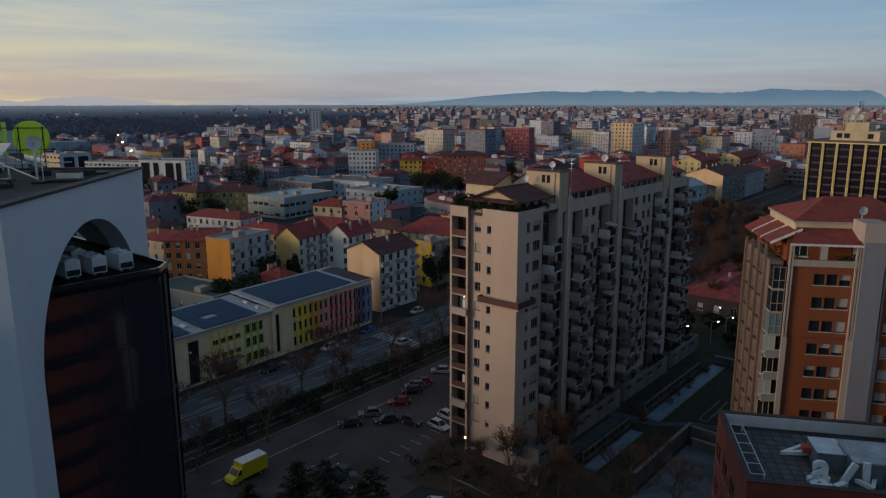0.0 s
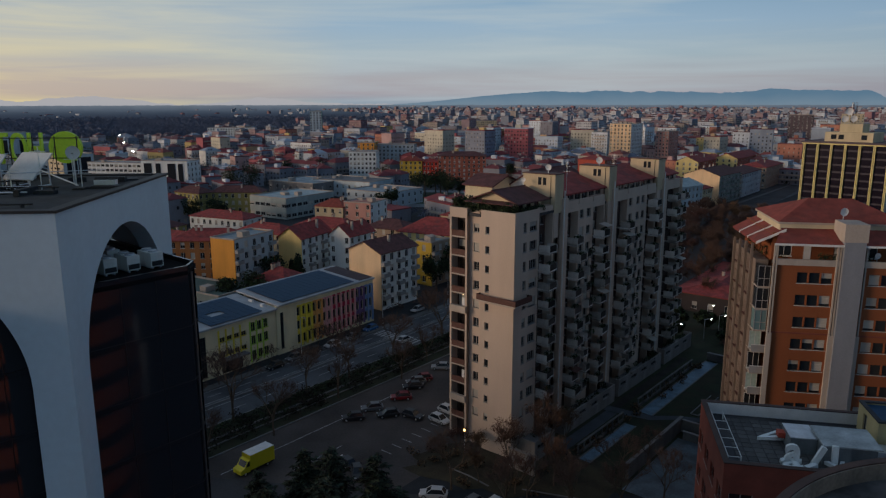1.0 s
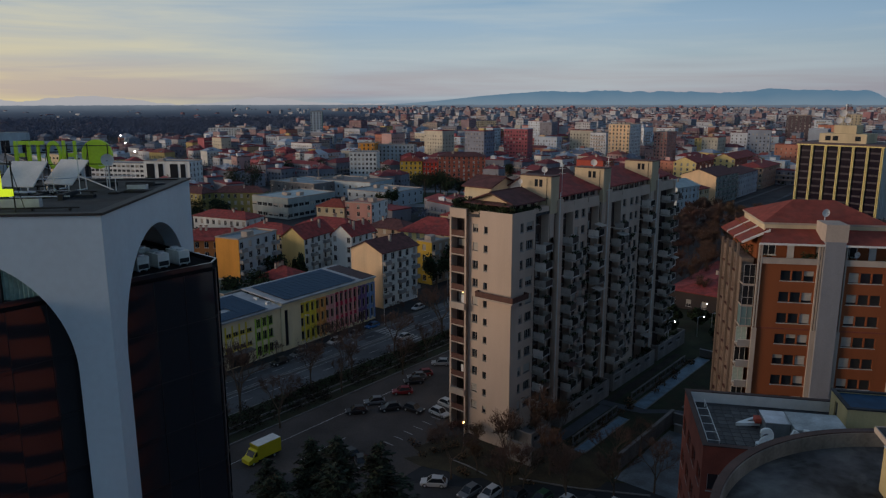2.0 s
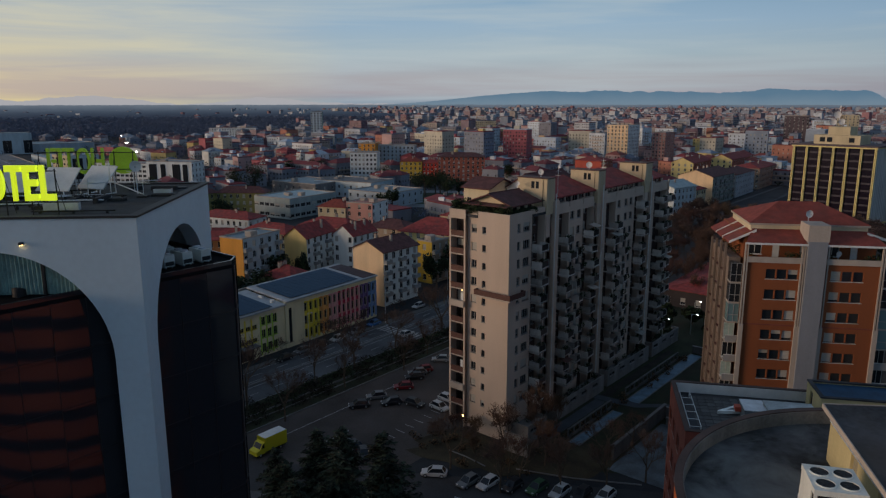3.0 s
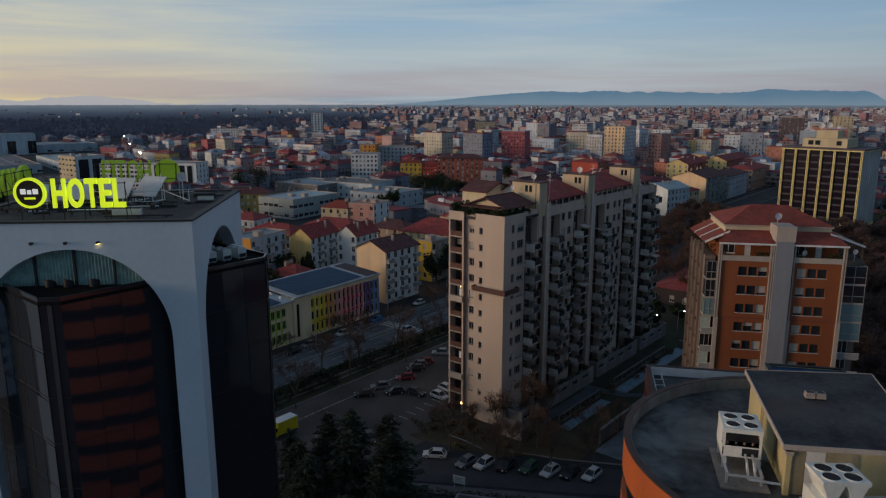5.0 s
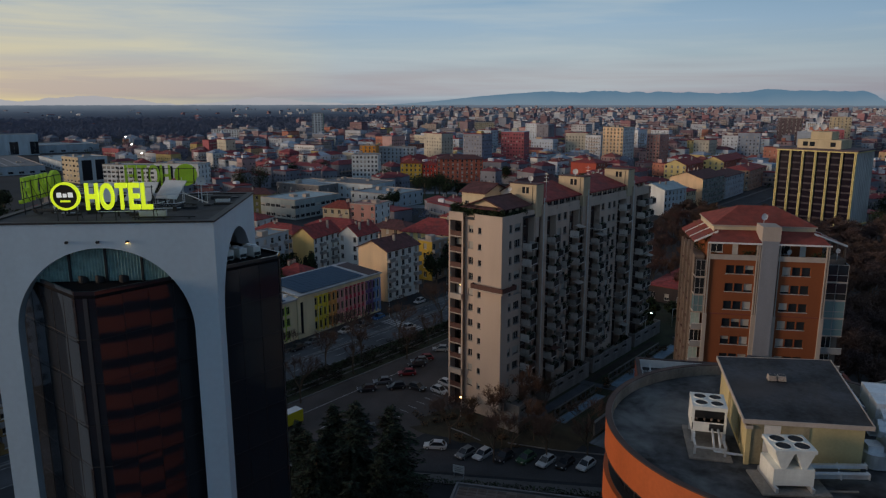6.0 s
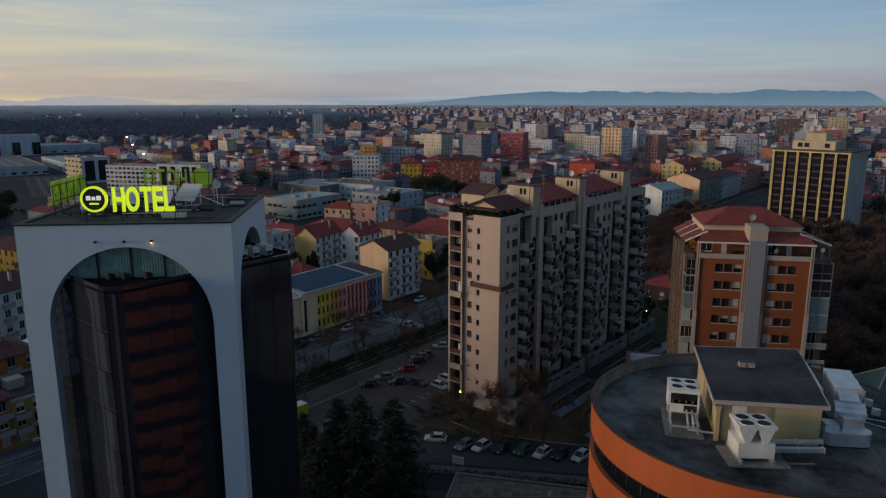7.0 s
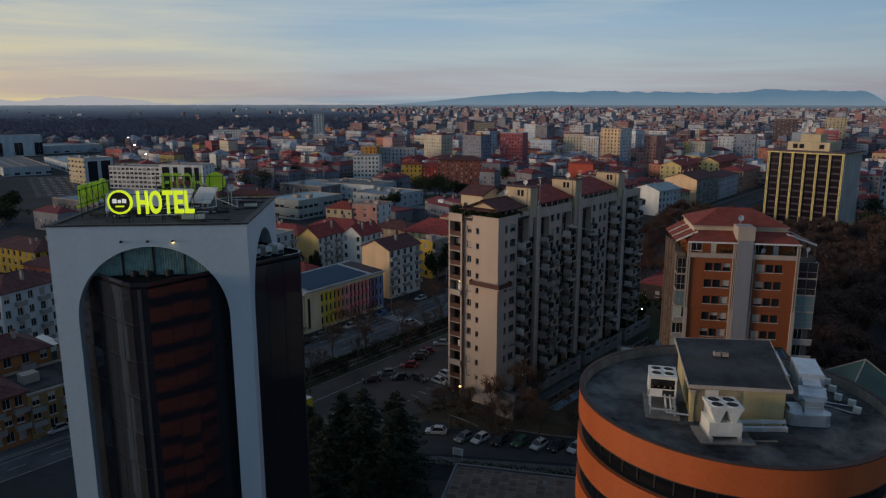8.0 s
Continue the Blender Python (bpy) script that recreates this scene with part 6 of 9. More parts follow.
# upper hipped roof
me = Mesh()
P = [(1.0, 3.2, 40.0), (17.3, 3.2, 40.0), (17.3, 15.6, 40.0), (1.0, 15.6, 40.0), (6.4, 9.4, 42.5), (12.0, 9.4, 42.5)]
me.solid(P, ((0, 1, 5, 4), (1, 2, 5), (2, 3, 4, 5), (3, 0, 4), (0, 3, 2, 1)), M_TILEO)
part("upper_roof", me, ob_, None, "rust red hipped roof")
me = Mesh()
me.box(1.3, 3.5, 38.4, 17.0, 15.3, 39.98, M_CREAM)
me.box(1.05, 3.25, 39.72, 17.25, 15.55, 39.985, M_BUFF)
part("attic", me, ob_, None, "pale attic wall and cornice")
dish(0.55, "white satellite dish on the hipped roof", OM @ pose(9.2, 3.9, 40.3, 0, 0, 15), 1.1)
dish(0.4, "white satellite dish on the top terrace", OM @ pose(12.6, 0.75, 35.0, 0, 0, 15), 1.3)
dish(0.4, "white satellite dish at the roof corner", OM @ pose(20.2, 2.0, 35.0, 0, 0, 15), 1.5)

# ---- the school with its painted bays ----
SM = pose(-79.2, 111.5, 0, 0, 0, 66.8)
school = thing("school", SM, "long low school with rainbow-painted bays and solar roof", "building")
SC = {}
for nm, col in (("yellow", (0.74, 0.60, 0.06)), ("lime", (0.40, 0.62, 0.08)), ("orange", (0.72, 0.34, 0.10)), ("pink", (0.70, 0.34, 0.34)), ("red", (0.50, 0.035, 0.08)), ("violet", (0.16, 0.10, 0.24)), ("blue", (0.18, 0.28, 0.50)), ("cream", (0.74, 0.68, 0.46))):
    SC[nm] = mat("paint_" + nm, col, 0.85, vary=0.10, scale=0.5, streak=1)
X0S, X1S, SH, SD = -34.0, 24.4, 10.6, 13.0
M = pose(X0S, 0, 0)
holes = []
bays = []
for x in (9.6, 11.4, 13.2, 15.0):
    holes += [(x - X0S, 3.9, x + 1.3 - X0S, 4.9), (x - X0S, 7.0, x + 1.3 - X0S, 8.0)]
    bays.append((x - 0.45, "yellow"))
for x in (17.6, 19.3, 21.0):
    for z in (1.0, 4.3, 7.3):
        holes.append((x - X0S, z, x + 1.15 - X0S, z + 2.0))
    bays.append((x - 0.5, "lime"))
holes.append((3.9 - X0S, 0.6, 6.3 - X0S, 9.2))
for i in range(12):
    for z in (1.0, 4.3, 7.3):
        holes.append((i * 2.7 + 0.8, z, i * 2.7 + 2.1, z + 1.9))
part("wall", wall_mesh(X1S - X0S, SH, holes, 0.35, SC["cream"]), school, M, "pale yellow painted wall")
for a, b, c_, d in holes:
    window(school, M @ pose((a + c_) / 2, 0.2, b), c_ - a, d - b, 4 if d - b > 5 else 2, M_DARK if d - b > 5 else SC["lime" if 16.9 < a + X0S < 23 else "yellow"], M_GLASS, True)
for i in range(7):
    me = Mesh()
    me.box(3.9, 0.16, 1.6 + i * 1.1, 6.3, 0.24, 1.7 + i * 1.1, M_DARK)
    part("glazing_bar", me, school)
for x, k in bays:
    me = Mesh()
    me.box(x, -0.06, 3.2 if k == "yellow" else 0.4, x + 0.4, -0.003, 9.6, SC[k])
    part("fin", me, school, None, "painted fin")
me = Mesh()
me.box(9.3, -2.0, 3.35, 15.6, -0.004, 3.6, G_CONC)
part("canopy", me, school, None, "concrete entrance canopy")
me = Mesh()
me.box(9.8, -0.03, 0.2, 15.0, 0.06, 3.2, M_DARK)
part("entrance", me, school, None, "dark glazed entrance")
XR, SH2 = 56.2, 11.3
cols = ["yellow"] * 3 + ["orange"] * 2 + ["pink"] * 1 + ["pink", "red", "red", "red", "red", "red"] + ["violet"] * 2 + ["blue"] * 2
holes2, cells = [(1.0, 1.2, 2.0, 9.6)], []
for i, k in enumerate(cols):
    x = 5.9 + i * 1.62
    for z in (1.1, 4.4, 7.6):
        holes2.append((x, z, x + 0.9, z + 2.1))
        cells.append((x, z, k))
M2 = pose(X1S, -0.35, 0)
part("wall", wall_mesh(XR - X1S, SH2, holes2, 0.35, SC["cream"]), school, M2, "pale yellow painted wall")
for a, b, c_, d in holes2:
    kk = [k for x, z, k in cells if abs(x - a) < 0.01 and abs(z - b) < 0.01]
    window(school, M2 @ pose((a + c_) / 2, 0.2, b), c_ - a, d - b, 1, SC[kk[0]] if kk else M_DARK, M_GLASS, True)
for i, k in enumerate(cols):
    x = 5.9 + i * 1.62
    me = Mesh()
    me.box(x + 0.95, -0.14, 0.5, x + 1.58, -0.003, 10.1, SC["pink"] if k == "red" else SC[k])
    part("fin", me, school, M2, "painted fin")
    for z in (3.25, 6.55, 9.75):
        me = Mesh()
        me.box(x, -0.05, z, x + 0.93, -0.003, z + 0.95 if z < 9 else 10.2, SC[k])
        part("panel", me, school, M2, "painted spandrel panel")
for k, (xa, xb, y0, h) in enumerate(((X0S, X1S, 0.0, SH), (X1S, XR, -0.35, SH2))):
    me = Mesh()
    me.box(xa + 0.004, SD - 0.3, 0, xb - 0.004, SD, h, M_CREAM)
    me.box(xa, y0 + 0.35, 0, xa + 0.3, SD - 0.3, h, M_CREAM)
    me.box(xb - 0.3, y0 + 0.35, 0, xb, SD - 0.3, h, M_CREAM)
    part("wall", me, school)
    me = Mesh()
    me.solid([(xa, y0 - 0.7, h), (xb, y0 - 0.7, h), (xb, SD + 0.5, h + 1.2), (xa, SD + 0.5, h + 1.2), (xa, y0 - 0.7, h + 0.35), (xb, y0 - 0.7, h + 0.35), (xb, SD + 0.5, h + 1.55), (xa, SD + 0.5, h + 1.55)],
             ((0, 3, 2, 1), (4, 5, 6, 7), (0, 1, 5, 4), (1, 2, 6, 5), (2, 3, 7, 6), (3, 0, 4, 7)), G_EDGE)
    part("roof", me, school, None, "pale concrete roof edge")
pan = Mesh()
pan.box(0, 0, 0, 1.58, 0.98, 0.05, M_SOLAR)
pan.box(-0.02, -0.02, -0.02, 1.6, 1.0, 0.03, M_DARK)
pand = pan.data("solar_panel")
for xa, xb, h, y0 in ((X0S + 41.5, X1S - 2.6, SH, -0.2), (X1S + 1.8, XR - 5.2, SH2, -0.2), (X0S + 22, X0S + 38.6, SH, -0.2)):
    n = int((xb - xa) / 1.66)
    for i in range(n):
        for j in range(12):
            y = y0 + j * 1.04
            if xa == X0S + 41.5 and i in (2, 3) and j in (4, 5):
                continue
            part("solar_panel", pand, school, pose(xa + i * 1.66, y, h + 0.55 + (y + 0.7) * 1.2 / 14.2, 4.8))
me = Mesh()
me.box(XR - 5.0, 0, 0, XR - 0.3, 12.8, 0.08, M_ROOFSHEET)
part("roof_patch", me, school, pose(0, -0.5, SH2 + 0.42, 4.8), "purple-brown roof sheet")
for k, (x, y, w, d, h_) in enumerate(((X1S - 1.9, 2.0, 0.9, 0.7, 0.7), (X1S - 1.5, 6.0, 0.6, 1.4, 0.5), (X0S + 39.2, 3.0, 0.8, 1.6, 0.4), (X0S + 39.0, 8.0, 1.2, 0.6, 0.6))):
    me = Mesh()
    me.box(x, y, 0, x + w, y + d, h_, M_WHITE)
    part("roof_hatch", me, school, pose(0, 0, SH + 0.35 + (y + 0.7) * 1.2 / 14.2), "white roof hatch")


# ---- houses round about ----
def house(C, ang, w, d, h, floors, cols, scols, wall_m, roof, roof_m, label, side_m=None, gable="y", ww=1.4, wh=1.9, rise=2.6, near=False, balc=0, seed=1, category="house", fwin=True, frame_m=None):
    """A house by its front right corner: the front runs w to the left of it, the right side d back."""
    r = radians(ang)
    ob = thing("house" if category == "house" else "building", pose(C[0] - w * math.cos(r), C[1] - w * math.sin(r), 0, 0, 0, ang), label, category, "houses of the quarter")
    rg = random.Random(seed)
    wall(ob, 0, w, d, h, grid(w, h, cols, floors, ww, wh) if fwin else [], wall_m, 0.3, frame_m or M_WHITEFRAME, near=near, shut=0.3, rng=rg)
    wall(ob, 1, w, d, h, grid(d, h, scols, floors, ww, wh), side_m or wall_m, 0.3, frame_m or M_WHITEFRAME, near=near, shut=0.3, rng=rg)
    wall(ob, 2, w, d, h, [], wall_m, 0.3)
    wall(ob, 3, w, d, h, [], side_m or wall_m, 0.3)
    if balc:
        fh = (h - 0.3 - 0.18) / floors
        xs = [1.4 + (d - 2.8) * i / max(1, scols - 1) for i in range(scols)]
        for f in range(1, floors):
            for x in xs[balc - 1::2]:
                me = Mesh()
                me.box(w, x - 1.3, f * fh - 0.1, w + 1.2, x + 1.3, f * fh + 0.06, M_BUFF)
                b = part("balcony", me, ob)
                me = Mesh()
                me.box(w + 1.14, x - 1.3, f * fh + 0.06, w + 1.2, x + 1.3, f * fh + 1.0, M_GREYFRAME)
                me.box(w + 0.01, x - 1.3, f * fh + 0.06, w + 1.14, x - 1.24, f * fh + 1.0, M_GREYFRAME)
                me.box(w + 0.01, x + 1.24, f * fh + 0.06, w + 1.14, x + 1.3, f * fh + 1.0, M_GREYFRAME)
                part("railing", me, b)
    if roof == "flat":
        slab_roof(ob, w, d, h, roof_m, 0.4, M_BUFF)
        for i in range(rg.randint(1, 3)):
            me = Mesh()
            x, y = rg.uniform(0.15, 0.7) * w, rg.uniform(0.15, 0.7) * d
            me.box(x, y, h - 0.1, x + min(2.5, w * 0.25), y + min(3, d * 0.25), h + rg.uniform(0.8, 2.0), M_BUFF)
            part("roof_hut", me, ob)
    else:
        if roof == "hip":
            pitched_roof(ob, w, d, h, rise, roof_m, hip=min(w, d) * 0.45, along="x" if w > d else "y")
        else:
            pitched_roof(ob, w, d, h, rise, roof_m, along=gable, gable_m=wall_m if gable == "y" else (side_m or wall_m))
        for i in range(rg.randint(1, 3)):
            me = Mesh()
            x, y = rg.uniform(0.25, 0.75) * w, rg.uniform(0.25, 0.75) * d
            me.box(x, y, h + 0.3, x + 0.7, y + 0.6, h + rise + 0.9, M_BUFF)
            me.box(x - 0.1, y - 0.1, h + rise + 0.9, x + 0.8, y + 0.7, h + rise + 1.05, M_TILED)
            part("chimney", me, ob)
    return ob


def paint(name, c):
    return mat(name, c, 0.9, vary=0.13, scale=0.25, fine=3, streak=1)


P_ORANGE, P_GREY, P_YELLOW, P_WHITE = paint("p_orange", (0.74, 0.33, 0.06)), paint("p_grey", (0.44, 0.50, 0.54)), paint("p_yellow", (0.80, 0.64, 0.28)), paint("p_white", (0.72, 0.75, 0.74))
M_DARKPLASTER = paint("dark_hall_plaster", (0.055, 0.045, 0.045))
P_OCHRE = paint("p_ochre", (0.32, 0.21, 0.085))
P_PEACH, P_BROWN, P_RED, P_PINK = paint("p_peach", (0.80, 0.58, 0.36)), paint("p_brown", (0.34, 0.14, 0.05)), paint("p_red", (0.48, 0.06, 0.04)), paint("p_pink", (0.50, 0.26, 0.22))
P_OLIVE, P_GOLD, P_BRICK, P_CREAM = paint("p_olive", (0.30, 0.27, 0.10)), paint("p_gold", (0.60, 0.40, 0.06)), paint("p_brick", (0.38, 0.12, 0.08)), paint("p_cream", (0.56, 0.47, 0.31))
P_BLUEW, P_TAN = paint("p_bluewhite", (0.52, 0.60, 0.64)), paint("p_tan", (0.36, 0.27, 0.20))
P_GREENG = paint("p_greygreen", (0.26, 0.31, 0.29))
P_WORK = paint("p_workshop", (0.36, 0.41, 0.40))
P_TEALG = paint("p_tealgreen", (0.13, 0.27, 0.24))
P_DUSK = paint("p_dusk", (0.12, 0.09, 0.10))
P_VERM = paint("p_vermilion", (0.44, 0.09, 0.06))
M_LEAD = mat("grey_metal_roof", (0.21, 0.27, 0.31), 0.6, vary=0.2, scale=0.3)
M_GREENROOF = mat("green_sheet_roof", (0.06, 0.11, 0.10), 0.7, vary=0.2, scale=0.3)
M_PALEBLUE = mat("pale_blue_roof", (0.36, 0.45, 0.48), 0.7, vary=0.15, scale=0.3)

house((-102.0, 174.3), -14, 9.0, 17.0, 17.0, 5, 0, 5, P_ORANGE, "flat", M_LEAD, "orange gable-ended flats with a grey balcony front", P_GREY, near=True, balc=1, seed=3, category="building")
house((-93.6, 201.0), -12, 9.0, 17.0, 13.0, 4, 0, 5, P_YELLOW, "gable", M_TILE, "yellow-gabled house with a white balcony side", P_WHITE, near=True, balc=2, seed=4, rise=3.4)
house((-79.0, 206.0), -18, 8.5, 13.0, 13.5, 4, 2, 4, P_WHITE, "gable", M_TILE, "white house with a red tiled roof", near=True, seed=5, rise=3.2)
house((-57.4, 171.8), -25, 12.0, 15.0, 16.0, 5, 0, 5, P_PEACH, "gable", M_TILED, "peach-gabled flats with a dark red roof", P_WHITE, near=True, balc=1, seed=6, rise=2.6)
house((-50.5, 200.0), -25, 6.0, 9.0, 13.5, 4, 1, 3, P_GOLD, "flat", M_LEAD, "yellow modern house with balconies", P_TAN, near=True, balc=1, seed=7)
house((-97.4, 280.1), -10, 13.2, 15.0, 13.0, 4, 3, 3, P_PINK, "flat", P_PINK, "pink house with a red loggia and flat roof", P_WHITE, seed=8)
house((-110.6, 281.6), -8, 14.0, 11.0, 11.0, 3, 4, 3, P_CREAM, "hip", M_TILEO, "cream house with an orange-red hipped roof", seed=9)
house((-145.5, 258.1), -11, 28.7, 12.0, 8.0, 2, 9, 3, P_WHITE, "hip", M_TILE, "low white house with a long red hipped roof", seed=10, rise=2.2)
house((-198.0, 310.0), -18, 18.0, 10.0, 11.0, 3, 6, 3, P_OLIVE, "hip", M_TILED, "olive flats with a dark red roof", seed=11)
house((-170.0, 322.0), 12, 26.0, 10.0, 11.0, 3, 8, 3, P_OLIVE, "hip", M_TILED, "olive flats with white balconies and a dark red roof", seed=12)
house((-148.7, 305.6), -20, 25.0, 34.0, 10.0, 2, 7, 9, P_WORK, "flat", M_PALEBLUE, "grey-green flat-roofed workshop with ribbon windows", seed=13, category="building", ww=3.1, wh=1.6)
house((-112.0, 352.0), -22, 30.0, 30.0, 8.0, 2, 6, 6, P_GREY, "flat", M_LEAD, "low grey industrial hall with rooftop plant", seed=14, category="building")
house((-134.0, 385.0), -15, 42.0, 26.0, 9.5, 2, 10, 5, P_BLUEW, "flat", G_CONC, "pale low depot with a flat roof", seed=15, category="building")
house((-165.0, 375.0), -20, 36.0, 30.0, 9.0, 2, 7, 5, G_CONC, "flat", M_LEAD, "low grey depot with a flat metal roof", seed=16, category="building")
house((-108.5, 192.0), 12, 24.0, 13.0, 13.5, 4, 8, 4, P_BROWN, "hip", M_TILE, "brown flats with a red hipped roof", near=True, seed=17)
house((-118.0, 236.0), -15, 22.0, 12.0, 7.0, 2, 6, 3, P_CREAM, "hip", M_TILE, "low house with a broad red roof", seed=18)
house((-95.0, 245.0), -12, 24.0, 13.0, 8.5, 2, 7, 3, P_TAN, "hip", M_TILE, "low house with a broad red roof", seed=19)
house((-48.0, 222.0), -14, 22.0, 16.0, 12.0, 4, 7, 5, P_YELLOW, "hip", M_TILE, "yellow house with a steep red hipped roof and dormers", seed=20, rise=4.2)
house((-72.0, 244.0), -14, 18.0, 13.0, 9.0, 3, 5, 4, P_TAN, "hip", M_TILED, "low house with a dark red roof", seed=21)
house((-40.0, 262.0), -20, 26.0, 14.0, 11.0, 3, 7, 4, P_CREAM, "hip", M_TILE, "cream house with a red hipped roof", seed=22)
house((-131.0, 492.0), 8, 16.0, 12.0, 14.0, 4, 5, 3, P_GOLD, "hip", M_TILEO, "golden yellow house with a red roof", seed=23)
house((-119.5, 494.0), 8, 11.0, 12.0, 13.0, 4, 4, 3, P_RED, "hip", M_TILE, "bright red house among yellow ones", seed=24)
house((-84.0, 492.0), 10, 34.0, 16.0, 18.0, 6, 10, 5, P_BRICK, "hip", M_TILED, "brick-coloured flats with pale bands", seed=25, category="building")
house((-163.7, 486.6), 10, 20.0, 17.0, 20.0, 6, 7, 5, P_WHITE, "flat", M_LEAD, "white six-storey block with dark windows", seed=26, ww=1.5, wh=1.7, category="building")
house((-190.0, 560.0), 5, 14.0, 14.0, 22.0, 7, 4, 4, P_ORANGE, "flat", M_LEAD, "orange-brown block of flats", seed=27, category="building")
house((-160.0, 575.0), 5, 34.0, 14.0, 20.0, 6, 10, 4, P_GREY, "flat", M_LEAD, "grey block of flats with long balconies", seed=28, category="building")
house((-483.4, 905.9), 12, 64.0, 16.0, 20.0, 6, 18, 4, P_WHITE, "flat", M_LEAD, "long white slab block", seed=29, category="building", ww=1.6)
house((-371.9, 884.0), 20, 15.0, 26.0, 43.0, 13, 4, 7, P_WHITE, "flat", M_GREENROOF, "tall pale block with a green glazed side", P_TEALG, seed=30, category="building", ww=2.0)
house((-183.2, 1174.3), 12, 62.0, 20.0, 24.0, 7, 18, 6, P_CREAM, "flat", M_LEAD, "long cream block with many windows", seed=31, category="building", ww=1.6)
house((18.7, 649.7), -25, 20.0, 26.0, 36.0, 11, 6, 8, P_PEACH, "flat", M_LEAD, "tall pale pink tower block", P_WHITE, seed=32, category="building", ww=1.4)
house((52.0, 664.0), -25, 12.0, 24.0, 29.0, 9, 4, 7, P_PINK, "flat", M_LEAD, "pink tower block beside a paler one", seed=33, category="building", ww=1.4)
house((-1.8, 485.3), -25, 20.0, 18.0, 17.0, 5, 4, 5, P_VERM, "hip", M_TILE, "vermilion painted house with a red hipped roof", P_BRICK, seed=34, fwin=False)
house((36.1, 361.9), -38, 17.0, 20.0, 14.0, 4, 0, 6, P_WHITE, "gable", M_PALEBLUE, "white gabled house with a pale blue roof", P_BLUEW, seed=35, rise=2.8)
house((48.0, 382.0), -32, 14.0, 14.0, 11.0, 3, 3, 5, P_CREAM, "hip", M_TILE, "cream house with a red hipped roof", seed=36)
house((60.0, 404.0), -28, 20.0, 34.0, 16.0, 5, 0, 10, P_PEACH, "gable", M_TILED, "long flats with a peach gable and dark roof", P_GREENG, seed=37, rise=3.4, balc=2)
house((78.0, 440.0), -25, 18.0, 40.0, 14.0, 4, 5, 11, P_GREY, "hip", M_TILED, "grey flats along the tree-lined street", seed=38)
house((100.0, 488.0), -25, 18.0, 44.0, 14.0, 4, 5, 12, P_TAN, "hip", M_TILE, "dark flats along the tree-lined street", seed=39)
house((62.0, 521.0), -25, 16.0, 40.0, 14.0, 4, 4, 9, P_YELLOW, "gable", M_TILE, "yellow-gabled terrace with a long red roof", P_BRICK, seed=40, rise=3.5)
house((94.0, 560.0), -25, 16.0, 60.0, 14.0, 4, 4, 12, P_YELLOW, "gable", M_TILE, "yellow-gabled terrace with a long red roof", P_BRICK, seed=41, rise=3.5)
house((38.0, 184.0), -25, 20.0, 44.0, 5.2, 1, 5, 10, M_DARKPLASTER, "hip", M_TILE, "low hall with a broad red roof", seed=42, rise=2.4, category="building")
house((-263.6, 402.9), 2, 33.0, 16.0, 18.0, 5, 0, 4, P_WHITE, "flat", M_LEAD, "white office block with dark glass bays", seed=43, category="building")
house((-296.0, 405.0), 0, 44.0, 14.0, 16.0, 5, 13, 4, P_WHITE, "flat", M_LEAD, "banded pale office block", seed=44, category="building", ww=2.6, wh=1.6)
house((-372.4, 420.0), -25, 26.0, 22.0, 19.0, 5, 5, 0, P_CREAM, "flat", M_PALEBLUE, "cream office block with dark teal glass bays", P_BLUEW, seed=45, category="building", ww=2.8, wh=1.5)
for y_ in (2.5, 12.5):
    me = Mesh()
    me.box(0, 0, 0, 7.2, 0.3, 15, M_BLACKGLASS)
    solo("glass_bay", me, pose(-372.4, 420.0, 2.0, 0, 0, 65) @ pose(y_, -0.25, 0), "dark teal glass bay on the cream office block", "window", "office glass bays", "structure")
house((-625.0, 655.0), 40, 62.0, 24.0, 23.0, 1, 4, 2, P_BLUEW, "flat", M_PALEBLUE, "pale teal office block with tall dark glass bays", seed=46, category="building", ww=8.5, wh=14.0)
house((-600.0, 725.0), 55, 90.0, 60.0, 9.0, 1, 8, 4, P_GREY, "flat", M_LEAD, "long low grey depot hall", seed=71, category="building", ww=5.0)
house((-452.0, 495.0), -37, 95.0, 32.0, 8.0, 1, 9, 3, P_BLUEW, "flat", M_PALEBLUE, "low pale blue warehouse with a bright roof", seed=72, category="building", ww=4.0)
house((-455.0, 478.0), 52, 34.0, 140.0, 7.0, 1, 5, 14, P_GREY, "flat", G_CONC, "low hall with a parking deck on its roof", seed=73, category="building", ww=4.0)
house((-266.0, 300.0), -18, 44.0, 50.0, 6.0, 1, 9, 8, G_CONC, "flat", M_LEAD, "wide low depot with a grey roof", seed=47, category="building")
house((-200.0, 215.0), -18, 34.0, 26.0, 8.0, 2, 8, 6, P_BLUEW, "flat", M_LEAD, "low blue-grey workshop with a metal roof", seed=48, category="building")
house((-186.0, 168.0), -16, 28.0, 14.0, 10.0, 3, 8, 4, P_GOLD, "hip", M_TILED, "yellow house with dark dormered roof", seed=49)
house((-150.0, 140.0), -16, 20.0, 13.0, 12.0, 3, 5, 4, P_BRICK, "hip", M_TILED, "brick-red house with a dark roof", seed=50)
house((-127.8, 95.7), -10, 14.0, 18.0, 18.0, 5, 3, 6, P_BLUEW, "hip", M_TILED, "grey flats with balconies and a brown roof", seed=51, near=True, balc=2, category="building")
house((-97.5, 57.5), -24, 14.0, 9.0, 10.0, 3, 4, 4, P_BROWN, "hip", M_TILED, "red-brown corner house with a dark tiled roof", seed=52, near=True, balc=2, rise=1.8)
